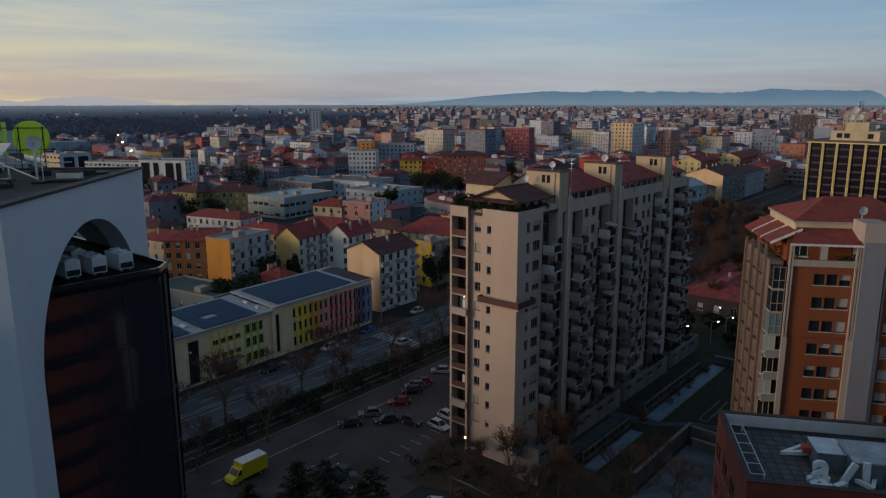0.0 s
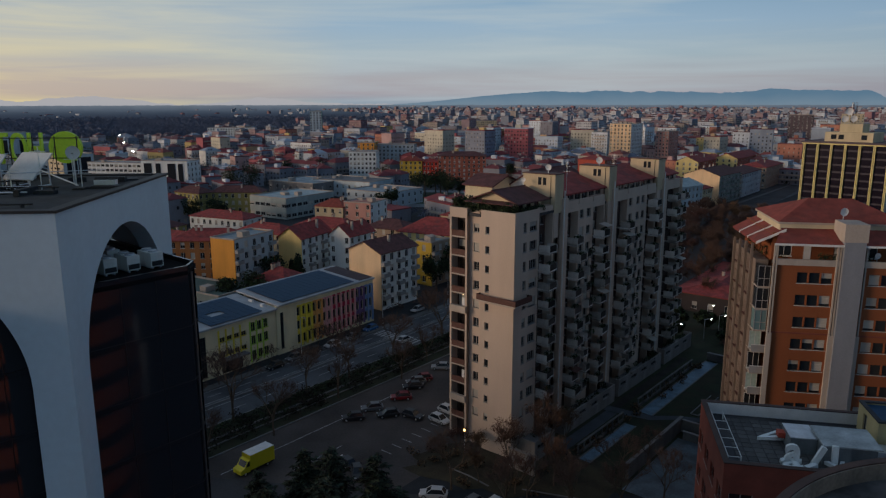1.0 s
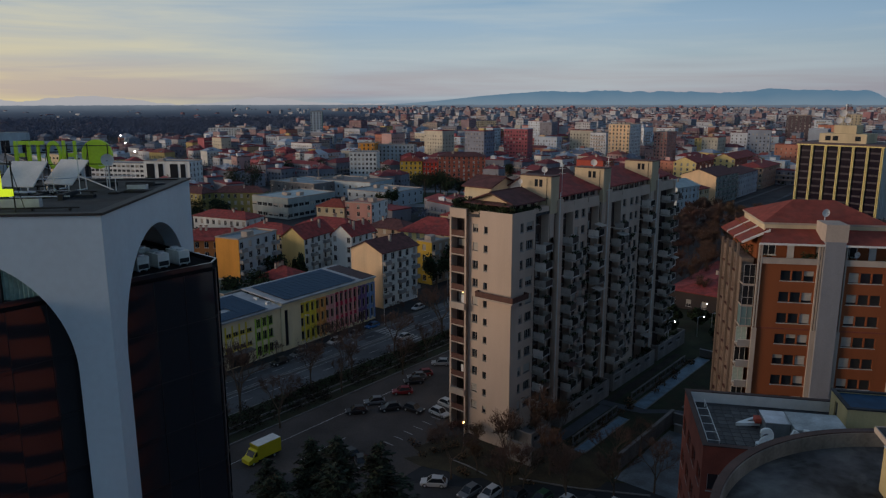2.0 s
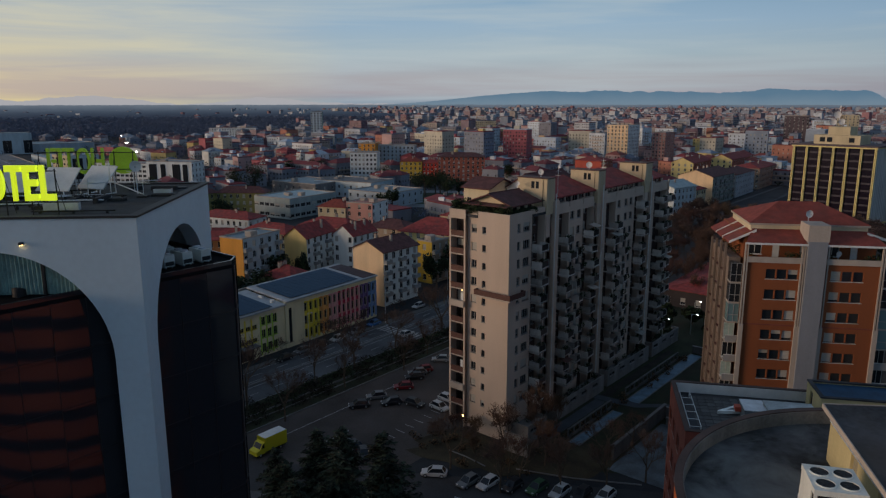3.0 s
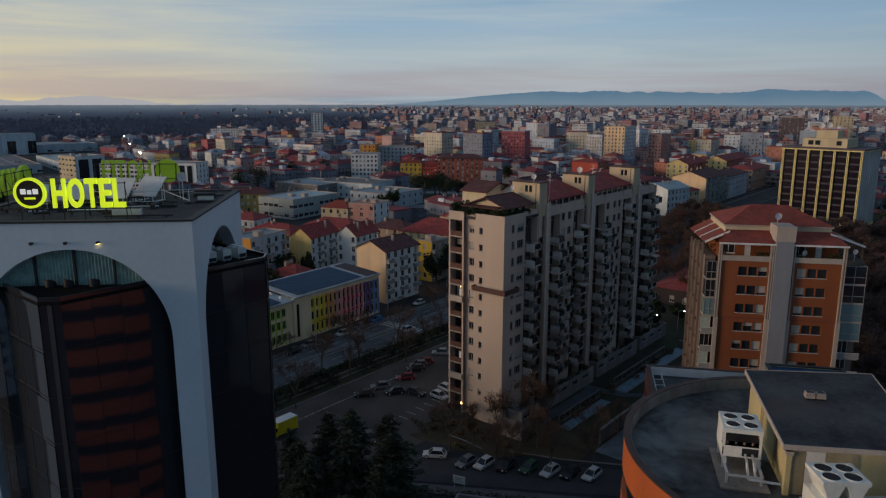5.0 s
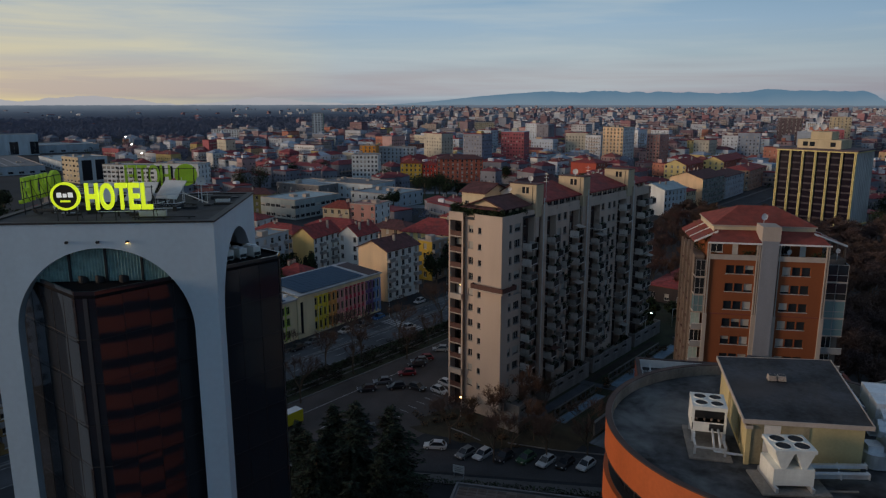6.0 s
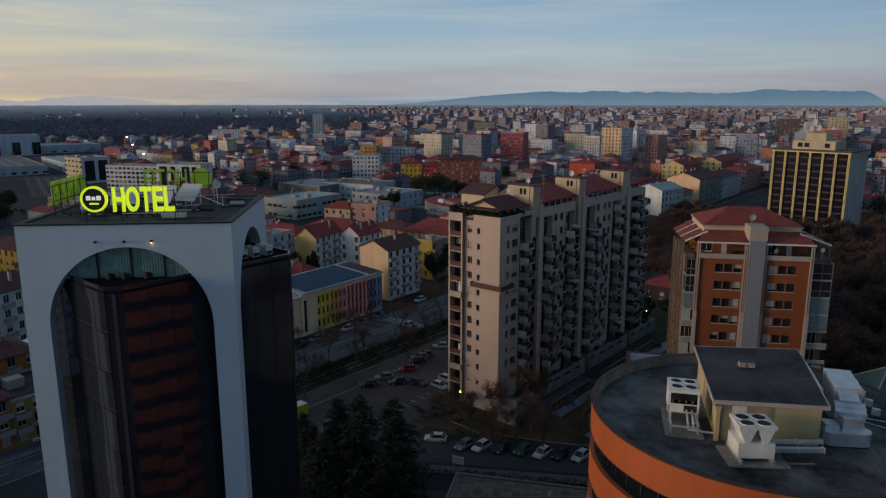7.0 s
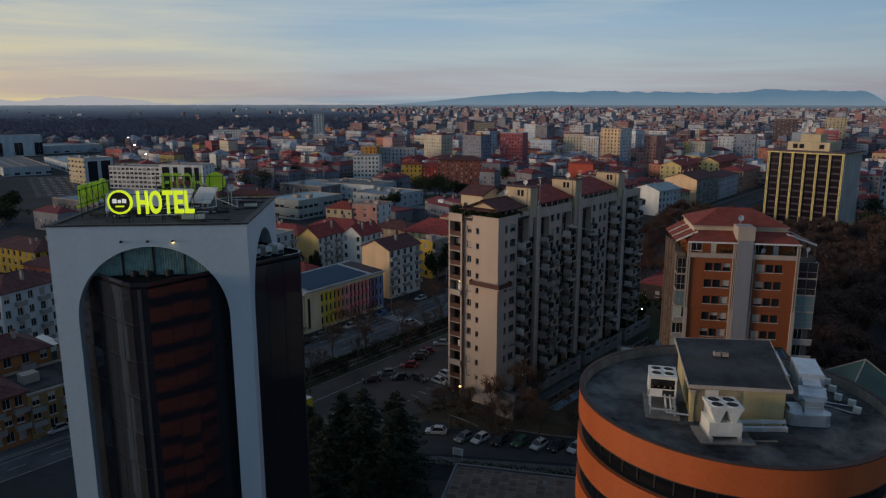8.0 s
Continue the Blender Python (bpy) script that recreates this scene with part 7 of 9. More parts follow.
house((-93.8, 65.8), -24, 14.0, 14.0, 8.6, 3, 4, 5, P_OCHRE, "flat", M_BITUMEN, "ochre street house with shops and roof terraces", seed=54, near=True, balc=1)
house((-110.6, 63.4), -24, 12.0, 20.0, 12.5, 4, 4, 6, P_BROWN, "hip", M_TILED, "brown back house with loggias", seed=59, near=True, balc=1)
cn = thing("canopy", pose(-120.0, 89.0, 0, 0, 0, -24), "white sloping canopy behind the street houses", "canopy")
me = Mesh()
me.solid([(0, 0, 7.6), (9, 0, 7.6), (9, 7, 9.0), (0, 7, 9.0), (0, 0, 7.75), (9, 0, 7.75), (9, 7, 9.15), (0, 7, 9.15)], ((0, 3, 2, 1), (4, 5, 6, 7), (0, 1, 5, 4), (1, 2, 6, 5), (2, 3, 7, 6), (3, 0, 4, 7)), P_WHITE)
part("sheet", me, cn)
for x, y, z in ((0.3, 0.3, 7.66), (8.7, 0.3, 7.66), (0.3, 6.7, 8.9), (8.7, 6.7, 8.9)):
    me = Mesh()
    me.tube((x, y, 0), (x, y, z), 0.1, 0.1, M_STEEL, 8)
    part("post", me, cn)
house((-97.0, 86.5), -24, 16.0, 13.0, 9.0, 2, 4, 4, P_GOLD, "flat", M_BITUMEN, "ochre two-storey house with roof terraces", seed=53, near=True)
house((165.0, 352.0), -25, 24.0, 26.0, 31.0, 9, 5, 7, P_GREY, "flat", M_LEAD, "grey tower block beyond the yellow-ribbed one", seed=55, category="building", balc=1)
house((150.0, 470.0), -25, 22.0, 22.0, 34.0, 10, 5, 6, P_BRICK, "flat", M_LEAD, "red brick tower block", seed=56, category="building")
house((228.0, 897.0), -15, 26.0, 20.0, 40.0, 12, 6, 6, P_DUSK, "flat", M_LEAD, "tall dark tower block with white bands", seed=57, category="building")
house((300.0, 960.0), -15, 24.0, 22.0, 40.0, 12, 6, 6, P_CREAM, "flat", M_LEAD, "tall cream tower block", seed=58, category="building")

house((-86.0, 172.0), -16, 11.0, 10.0, 6.5, 2, 3, 3, P_TAN, "hip", M_TILE, "small house with a dark red roof behind the school", seed=61)
house((-98.0, 158.0), -18, 26.0, 12.0, 5.0, 1, 5, 3, P_GREENG, "flat", M_GREENROOF, "low shed with a green sheet roof", seed=62, category="building")
house((-140.0, 208.0), -16, 22.0, 12.0, 8.0, 2, 6, 3, P_CREAM, "hip", M_TILE, "low cream house with a red roof", seed=63)
house((-165.0, 232.0), -12, 24.0, 12.0, 8.0, 2, 6, 3, P_OLIVE, "hip", M_TILED, "low olive house with a dark red roof", seed=64)
# dark bays of the white office
for i, x in enumerate((2.0, 10.5, 19.0, 26.5)):
    me = Mesh()
    me.box(0, 0, 0, 5.5 if i % 2 == 0 else 3.4, 0.3, 14, M_BLACKGLASS)
    solo("glass_bay", me, pose(-263.6 - 33 * math.cos(radians(2)), 402.9 - 33 * math.sin(radians(2)), 2.5, 0, 0, 2) @ pose(x, -0.25, 0), "dark glass bay on the white office block", "window", "office glass bays", "structure")

# the yellow-ribbed office tower
YM = pose(84.6, 339.8, 0.3, 0, 0, -33.9)
P_YEL = mat("rib_yellow", (0.76, 0.66, 0.30), 0.7, vary=0.1)
yt = thing("office_tower", YM, "brown glass office tower with yellow ribs", "building")
M_SPAN = mat("purple_brown_spandrel", (0.036, 0.030, 0.048), 0.6, vary=0.2)
M_BRGLASS = glass("bronze_glass", (0.013, 0.010, 0.019), 0.15, 1.35)
me = Mesh()
me.box(0.5, 0.5, 3, 33.5, 23.5, 37, M_BRGLASS)
part("glass_body", me, yt)
me = Mesh()
me.box(1.5, 1.5, 0, 32.5, 22.5, 3, M_BRGLASS)
part("ground_floor", me, yt)
for f in range(11):
    me = Mesh()
    me.box(0.45, 0.45, 3.2 + f * 3.1, 33.55, 23.55, 4.0 + f * 3.1, M_SPAN)
    part("spandrel", me, yt)
for i in range(7):
    me = Mesh()
    x = i * (34 - 0.7) / 6
    me.box(x, -0.05, 0, x + 0.9, 0.42, 37, P_YEL)
    rib = part("rib", me, yt, None, "yellow vertical rib")
    for dx in (0.0, 0.62):
        me = Mesh()
        me.box(x + dx, -0.45, 0, x + dx + 0.28, -0.05, 37, P_YEL)
        part("fin", me, rib)
for i in range(10):
    me = Mesh()
    y = 1.8 + i * (24 - 0.5 - 1.8) / 9
    me.box(33.58, y, 0, 34.2, y + 0.35, 37, P_WHITE)
    part("rib", me, yt, None, "pale vertical rib")
me = Mesh()
me.box(-0.5, -0.5, 37, 34.5, 24.5, 37.55, P_YEL)
part("cornice", me, yt, None, "yellow cornice")
me = Mesh()
me.box(-0.9, -0.9, 37.55, 34.9, 24.9, 38.2, P_DUSK)
part("roof", me, yt, None, "dark projecting roof slab")
me = Mesh()
me.box(-0.4, -0.4, 3.0, 34.4, 24.4, 3.8, P_YEL)
part("string_course", me, yt, None, "yellow string course")
me = Mesh()
me.box(7, 4, 38.2, 26, 18, 42.2, P_CREAM)
me.box(12, 6, 42.2, 21, 15, 45.8, P_CREAM)
part("roof_house", me, yt, None, "cream stepped roof house")
for x in (9.5, 12.5, 21.5):
    me = Mesh()
    me.box(x, 3.95, 39.2, x + 2.2, 4.05, 41.2, M_GLASS)
    part("window", me, yt)
for x, z, mast, r in ((13.6, 45.8, 2.0, 1.35), (17.0, 45.8, 2.2, 1.35), (15.0, 45.8, 5.2, 1.5)):
    dish(r, "white telecom dish on the office tower", YM @ pose(x, 6.6, z, 0, 0, 30), mast)
me = Mesh()
for x, y in ((0, 0), (1.2, 0), (0, 1.2), (1.2, 1.2)):
    me.tube((x, y, 0), (x, y, 9), 0.08, 0.06, M_RUST, 5)
for k in range(6):
    me.tube((0, 0, k * 1.5), (1.2, 0, k * 1.5 + 1.5), 0.05, 0.05, M_RUST, 4)
    me.tube((0, 0, k * 1.5 + 1.5), (0, 1.2, k * 1.5), 0.05, 0.05, M_RUST, 4)
    me.box(-0.5, -0.1, k * 1.3 + 1.5, -0.2, 0.2, k * 1.3 + 2.6, M_WHITE)
solo("telecom_mast", me, YM @ pose(15.5, 9, 45.8), "rust-red lattice mast with antennas", "mast")

# ---- trees ----


def bare_tree_data(seed, h, material, spread=0.6, depth=5, twig=0.035, brush=2, wide=0.03):
    """Trunk and limbs of a leafless tree, forking to fine twigs."""
    r = random.Random(seed)
    me, tw = Mesh(), Mesh()

    def grow(p, d, ln, rad, k):
        q = p + d * ln
        if k <= 1:
            tw.tube(p, q, max(rad, twig), twig * 0.6, material, 3, False)
        else:
            me.tube(p, q, rad, rad * 0.66, M_BARK, 6 if k > 3 else 4, False)
        if k == 0:
            return
        n = 3 if k > 1 else 4
        for i in range(n):
            e = Vector((r.gauss(0, spread), r.gauss(0, spread), r.uniform(0.1, 0.55)))
            nd = (d + e).normalized()
            grow(q - d * ln * r.uniform(0, 0.35), nd, ln * r.uniform(0.62, 0.85), rad * r.uniform(0.5, 0.68), k - 1)
    ends = []
    grow(Vector((0, 0, 0)), Vector((r.gauss(0, 0.03), r.gauss(0, 0.03), 1)).normalized(), h * 0.3, h * 0.017, depth)
    # fine brush of twigs round the limbs' ends
    for i in range(0, len(tw.v), 6):
        p = Vector(tw.v[i + 3 if i + 3 < len(tw.v) else i])
        for k in range(brush):
            u = Vector((r.gauss(0, 1), r.gauss(0, 1), r.gauss(0.5, 1))).normalized() * r.uniform(0.4, 0.9)
            v = Vector((r.gauss(0, 1), r.gauss(0, 1), r.gauss(0, 1))).normalized() * wide
            q = p + Vector((r.gauss(0, 0.3), r.gauss(0, 0.3), r.gauss(0, 0.3)))
            tw.face((q - v, q + v, q + u), material)
    return me.data("trunk"), tw.data("crown")


def conifer_data(seed, h, rad):
    """A spreading cedar: trunk, uneven tiers of long boughs, flat sprays of needles."""
    r = random.Random(seed)
    tr, ne = Mesh(), Mesh()
    tr.tube((0, 0, 0), (0, 0, h), h * 0.018, 0.04, M_BARK, 8)
    z = h * 0.08
    while z < h * 0.985:
        k = 1 - z / h
        for i in range(r.randint(3, 6)):
            a = r.uniform(0, 2 * math.pi)
            ln = rad * (k ** 0.6) * r.uniform(0.45, 1.2) + 0.3
            d = Vector((math.cos(a), math.sin(a), 0))
            s = Vector((-d.y, d.x, 0))
            z1 = z + r.uniform(-0.3, 0.3)
            tip = Vector((0, 0, z1)) + d * ln + Vector((0, 0, ln * r.uniform(-0.22, 0.12)))
            tr.tube((0, 0, z1), tip, 0.06 * k + 0.02, 0.015, M_BARK, 3, False)
            m = max(5, int(ln * 12))
            for j in range(m):
                t = 0.12 + 0.88 * (j + r.random()) / m
                p = Vector((0, 0, z1)).lerp(tip, t) + s * r.gauss(0, 0.2 * ln * (1.2 - t)) + Vector((0, 0, r.gauss(0, 0.16)))
                u = (d * r.uniform(0.4, 1) + s * r.gauss(0, 0.7)).normalized() * r.uniform(0.22, 0.6)
                v = (s + Vector((0, 0, r.gauss(0, 0.35)))).normalized() * r.uniform(0.08, 0.26)
                ne.face((p - u, p + v, p + u - Vector((0, 0, 0.12)), p - v), M_NEEDLE)
        z += h * r.uniform(0.014, 0.034)
    return tr.data("trunk"), ne.data("crown")


def tree(name, data, M, label, parts=("trunk", "crown"), group="trees", sc=1.0):
    ob = thing(name, M @ Matrix.Diagonal((sc, sc, sc, 1)), label, "tree", group)
    part(parts[0], data[0], ob)
    part(parts[1], data[1], ob)
    return ob


CONS = [conifer_data(1, 18, 6.2), conifer_data(2, 16.5, 6.0), conifer_data(3, 15, 5.6)]
for i, (x, y, s_) in enumerate(((-29.0, 66.5, 0.92), (-23.2, 66.0, 1.0), (-34.2, 70.5, 0.9), (-26.5, 59.0, 0.95), (-20.6, 61.0, 0.72), (-35.5, 62.5, 0.85), (-30.5, 55.0, 0.85), (-38.5, 66.5, 0.75), (-24.5, 52.0, 0.8), (-21.5, 56.0, 0.8), (-27.5, 47.0, 0.8), (-33.0, 58.5, 0.8))):
    tree("cedar", CONS[i % 3], pose(x, y, 0, 0, 0, 70 * i), "tall dark evergreen cedar by the side street", group="cedars", sc=s_)
BARE = [bare_tree_data(31 + i, 12, M_TWIG, 0.55) for i in range(4)]
RUSSET = [bare_tree_data(51 + i, 11, mat("russet_twig_%s" % "abc"[i], (0.12, 0.058 + 0.008 * i, 0.044), 0.95, vary=0.3, scale=2), 0.5, 5, 0.045, 3, 0.05) for i in range(3)]
DUSKY = [bare_tree_data(71 + i, 11, mat("dusky_twig_%s" % "abc"[i], (0.085 + 0.012 * i, 0.058 + 0.006 * i, 0.056), 0.95, vary=0.3, scale=2), 0.5, 5, 0.05, 5, 0.09) for i in range(3)]
BRG = random.Random(5)
strng = random.Random(91)
for i in range(11):
    for side in (-17, -9, 9, 18):
        k = (i + strng.uniform(-0.3, 0.3)) / 10
        tree("street_tree", DUSKY[strng.randrange(3)], pose(31 + 34 * k + side * 0.97, 232 + 118 * k - side * 0.2, 0, 0, 0, strng.uniform(0, 360)), "bare dusky winter tree along the street", group="street trees", sc=strng.uniform(0.75, 1.15))


def street(a, b, o=RO, ang=ROAD):
    r = radians(ang)
    return o[0] + math.cos(r) * a + math.sin(r) * b, o[1] - math.sin(r) * a + math.cos(r) * b


for b in range(-60, 70, 14):
    tree("bare_tree", BARE[b % 4], pose(*street(13.2 + BRG.uniform(-1, 1), b + BRG.uniform(-2, 2)), 0.14, 0, 0, b * 40), "leafless street tree on the verge", ("trunk", "crown"), "verge trees", BRG.uniform(0.95, 1.35))
for b in range(-46, 24, 15):
    tree("bare_tree", BARE[(b + 1) % 4], pose(*street(BRG.uniform(18.2, 22.0), b + BRG.uniform(-3, 3)), 0.02, 0, 0, b * 33), "leafless tree at the edge of the car park", ("trunk", "crown"), "car park trees", BRG.uniform(0.75, 1.1))
for b in range(-50, 100, 13):
    tree("bare_tree", BARE[(b + 2) % 4], pose(*street(-4.4, b), 0.14, 0, 0, b * 30), "leafless young street tree by the school", ("trunk", "crown"), "pavement trees", BRG.uniform(0.45, 0.65))
for a, b, s, k in ((3.0, -5.0, 0.9, 1), (5.6, 1.5, 1.05, 1), (-8.0, -7.5, 0.5, 0), (9.0, -9.0, 0.7, 0), (13.0, -4.0, 0.7, 0), (16.5, 4.0, 0.75, 0), (17.5, 12.0, 0.6, 0), (-16.0, 16.0, 0.9, 1), (-17.5, 24.0, 1.0, 1), (-17.0, 31.0, 0.9, 1), (-1.5, -13.0, 0.9, 0), (8.5, -13.5, 0.9, 0), (15.5, -8.0, 0.8, 0), (4.6, 9.0, 0.7, 1), (20.0, -2.0, 0.75, 0), (24.0, 3.0, 0.8, 0), (-3.0, -5.5, 0.6, 1), (6.3, -8.0, 0.65, 1), (0.5, -9.0, 0.6, 1), (9.5, -2.5, 0.75, 1), (-7.5, -4.5, 0.5, 1)):
    dt = (RUSSET if k else BARE)[int(abs(a * 7 + b)) % 3]
    tree("bare_tree", dt, TM @ pose(a, b, 0, 0, 0, a * 50), "russet winter tree beside the block" if k else "leafless tree in the garden", ("trunk", "crown"), "garden trees", s)
for i in range(16):
    a_, b_ = 12 + (i % 4) * 4.2 + BRG.uniform(-1.2, 1.2), 66 + (i // 4) * 5.5 + BRG.uniform(-1.5, 1.5)
    tree("bare_tree", RUSSET[i % 3], TM @ pose(a_, b_, 0, 0, 0, i * 61), "dark leafless tree behind the garden", ("trunk", "crown"), "garden trees", BRG.uniform(0.5, 0.75))
# tree-lined street to the north and the wood on the right
for i in range(64):
    y = 196 + (i // 3) * 7.5 + BRG.uniform(-3, 3)
    x = 24 + (y - 195) * 0.17 + (-7, 3, 12)[i % 3] + BRG.uniform(-2.5, 2.5)
    tree("bare_tree", RUSSET[i % 3], pose(x, y, 0, 0, 0, i * 47), "russet leafless avenue tree", ("trunk", "crown"), "avenue trees", BRG.uniform(0.85, 1.15))
for i in range(330):
    x, y = BRG.uniform(48, 150), BRG.uniform(100, 300)
    if y < 290 and not (x > 50 + (y - 100) * 0.12 and x < 62 + y * 0.33):
        continue
    tree("bare_tree", DUSKY[i % 3], pose(x, y, 0, 0, 0, i * 77), "bare brown tree of the small wood", ("trunk", "crown"), "wood trees", BRG.uniform(1.0, 1.4))


def round_tree(x, y, h, r, seed, label):
    rg = random.Random(seed)
    ob = thing("evergreen_tree", pose(x, y, 0), label, "tree", "evergreen trees")
    me = Mesh()
    me.tube((0, 0, 0), (0, 0, h * 0.6), h * 0.03, h * 0.015, M_BARK, 7)
    for i in range(5):
        a = rg.uniform(0, 6.28)
        me.tube((0, 0, h * rg.uniform(0.25, 0.5)), (math.cos(a) * r * 0.6, math.sin(a) * r * 0.6, h * 0.7), h * 0.012, 0.03, M_BARK, 4)
    part("trunk", me, ob)
    cr = Mesh()
    for i in range(9):
        d = Vector((rg.gauss(0, 1), rg.gauss(0, 1), rg.gauss(0, 0.8))).normalized()
        c0 = Vector((d.x * r * 0.6, d.y * r * 0.6, h * 0.62 + d.z * h * 0.25))
        for j in range(170):
            d2 = Vector((rg.gauss(0, 1), rg.gauss(0, 1), rg.gauss(0, 1))).normalized() * rg.random() ** 0.4
            p = c0 + Vector((d2.x * r * 0.5, d2.y * r * 0.5, d2.z * h * 0.2))
            u = Vector((rg.gauss(0, 1), rg.gauss(0, 1), rg.gauss(0, 1))).normalized() * rg.uniform(0.25, 0.5)
            v = Vector((rg.gauss(0, 1), rg.gauss(0, 1), rg.gauss(0, 1))).normalized() * rg.uniform(0.2, 0.4)
            cr.face((p - u, p + v, p + u, p - v), M_LEAF)
    part("crown", cr, ob)
    return ob


for i, (x, y, h, r) in enumerate(((-106, 405, 15, 7), (-98, 412, 16, 8), (-112, 414, 14, 7), (-92, 405, 14, 6), (-103, 420, 15, 8), (-86, 412, 12, 6), (-112, 336, 12, 4), (-108, 344, 13, 4), (-88.5, 186, 11, 2.2), (-98, 188, 11, 5), (-104, 192, 10, 5), (-176, 290, 13, 6), (-186, 284, 12, 6), (-205, 280, 12, 6), (-214, 372, 20, 7), (-206, 378, 22, 7), (-255, 350, 14, 7), (-152, 470, 12, 7), (-212, 500, 13, 8), (-224, 505, 12, 8), (-238, 498, 12, 8), (-91, 166, 8, 4), (-96, 171, 9, 5), (-101, 167, 8, 4), (-87, 163, 7, 3.5), (-93, 158, 7, 4), (-48, 196, 12, 4), (-44, 205, 12, 5), (-41, 213, 11, 5), (-39.5, 222, 11, 5), (-66, 492, 14, 5), (-10, 440, 14, 5), (120, 300, 16, 7), (128, 296, 15, 7), (140, 310, 16, 7), (136, 340, 17, 7), (-312, 285, 11, 6), (-300, 270, 11, 6), (-322, 300, 10, 5), (-290, 262, 10, 6), (-335, 312, 10, 5), (21, 176, 5.5, 2.6), (26, 174.5, 5, 2.6), (31, 172, 5.5, 2.8), (36, 170, 6, 3), (18.5, 168, 4, 2.2), (29.5, 164, 4, 2.2), (34.5, 161, 4.5, 2.4))):
    round_tree(x, y, h, r, 100 + i, "dense dark evergreen tree")
# hedge along the avenue's verge and the street fence
leaf_clumps("verge_hedge", [(*street(14.0 + hr.uniform(-0.4, 0.4) + (hr.random() < 0.3) * 3, b * 0.7), 0.7 + hr.uniform(0, 0.6), 0.8, 0.8, 0.8) for b in range(-80, 60)], 45, 0.24, 17, M_LEAF, "dark untrimmed hedge along the avenue", pose(0, 0, 0))
leaf_clumps("verge_shrub", [(*street(hr.uniform(11.6, 19.8), hr.uniform(-58, 40)), 0.5 + hr.uniform(0, 1.1), 1.1, 1.1, 0.9) for b in range(230)], 60, 0.2, 31, mat("verge_brown_shrub", (0.028, 0.022, 0.017), 0.95, vary=0.4, per="island", spread=0.3), "tangled brown shrubs on the verge", pose(0, 0, 0), "shrub")
leaf_clumps("garden_shrub", [tuple(TM @ Vector((hr.uniform(-16, 10), hr.uniform(-11, -4.5), 0.4))) + (0.9, 0.9, 0.5) for b in range(24)] + [tuple(TM @ Vector((hr.uniform(6.4, 9.0), hr.uniform(0, 60), 0.5))) + (0.9, 0.9, 0.6) for b in range(40)], 50, 0.22, 19, mat("brown_shrub", (0.09, 0.055, 0.03), 0.95, vary=0.4, per="island", spread=0.3), "brown winter shrubs round the block", pose(0, 0, 0), "shrub")
leaf_clumps("street_hedge", [(-22 + i * 1.0, 71.6 + (i * 1.0) * 0.07 + 1.6, 0.7 + hr.uniform(0, 0.3), 0.7, 0.5, 0.6) for i in range(34)], 45, 0.2, 23, M_LEAF, "dark clipped hedge beside the side street", pose(0, 0, 0))


# ---- cars ----
def car_paint(name, c):
    return mat("car_" + name, c, 0.42, vary=0.04, bump=0.0, spec=0.6)


CARP = {k: car_paint(k, c) for k, c in (("white", (0.50, 0.51, 0.52)), ("black", (0.015, 0.016, 0.02)), ("red", (0.20, 0.008, 0.014)), ("blue", (0.02, 0.12, 0.32)), ("grey", (0.14, 0.15, 0.16)), ("green", (0.03, 0.10, 0.05)), ("yellow", (0.62, 0.55, 0.02)), ("silver", (0.32, 0.33, 0.34)))}
CARM = {}


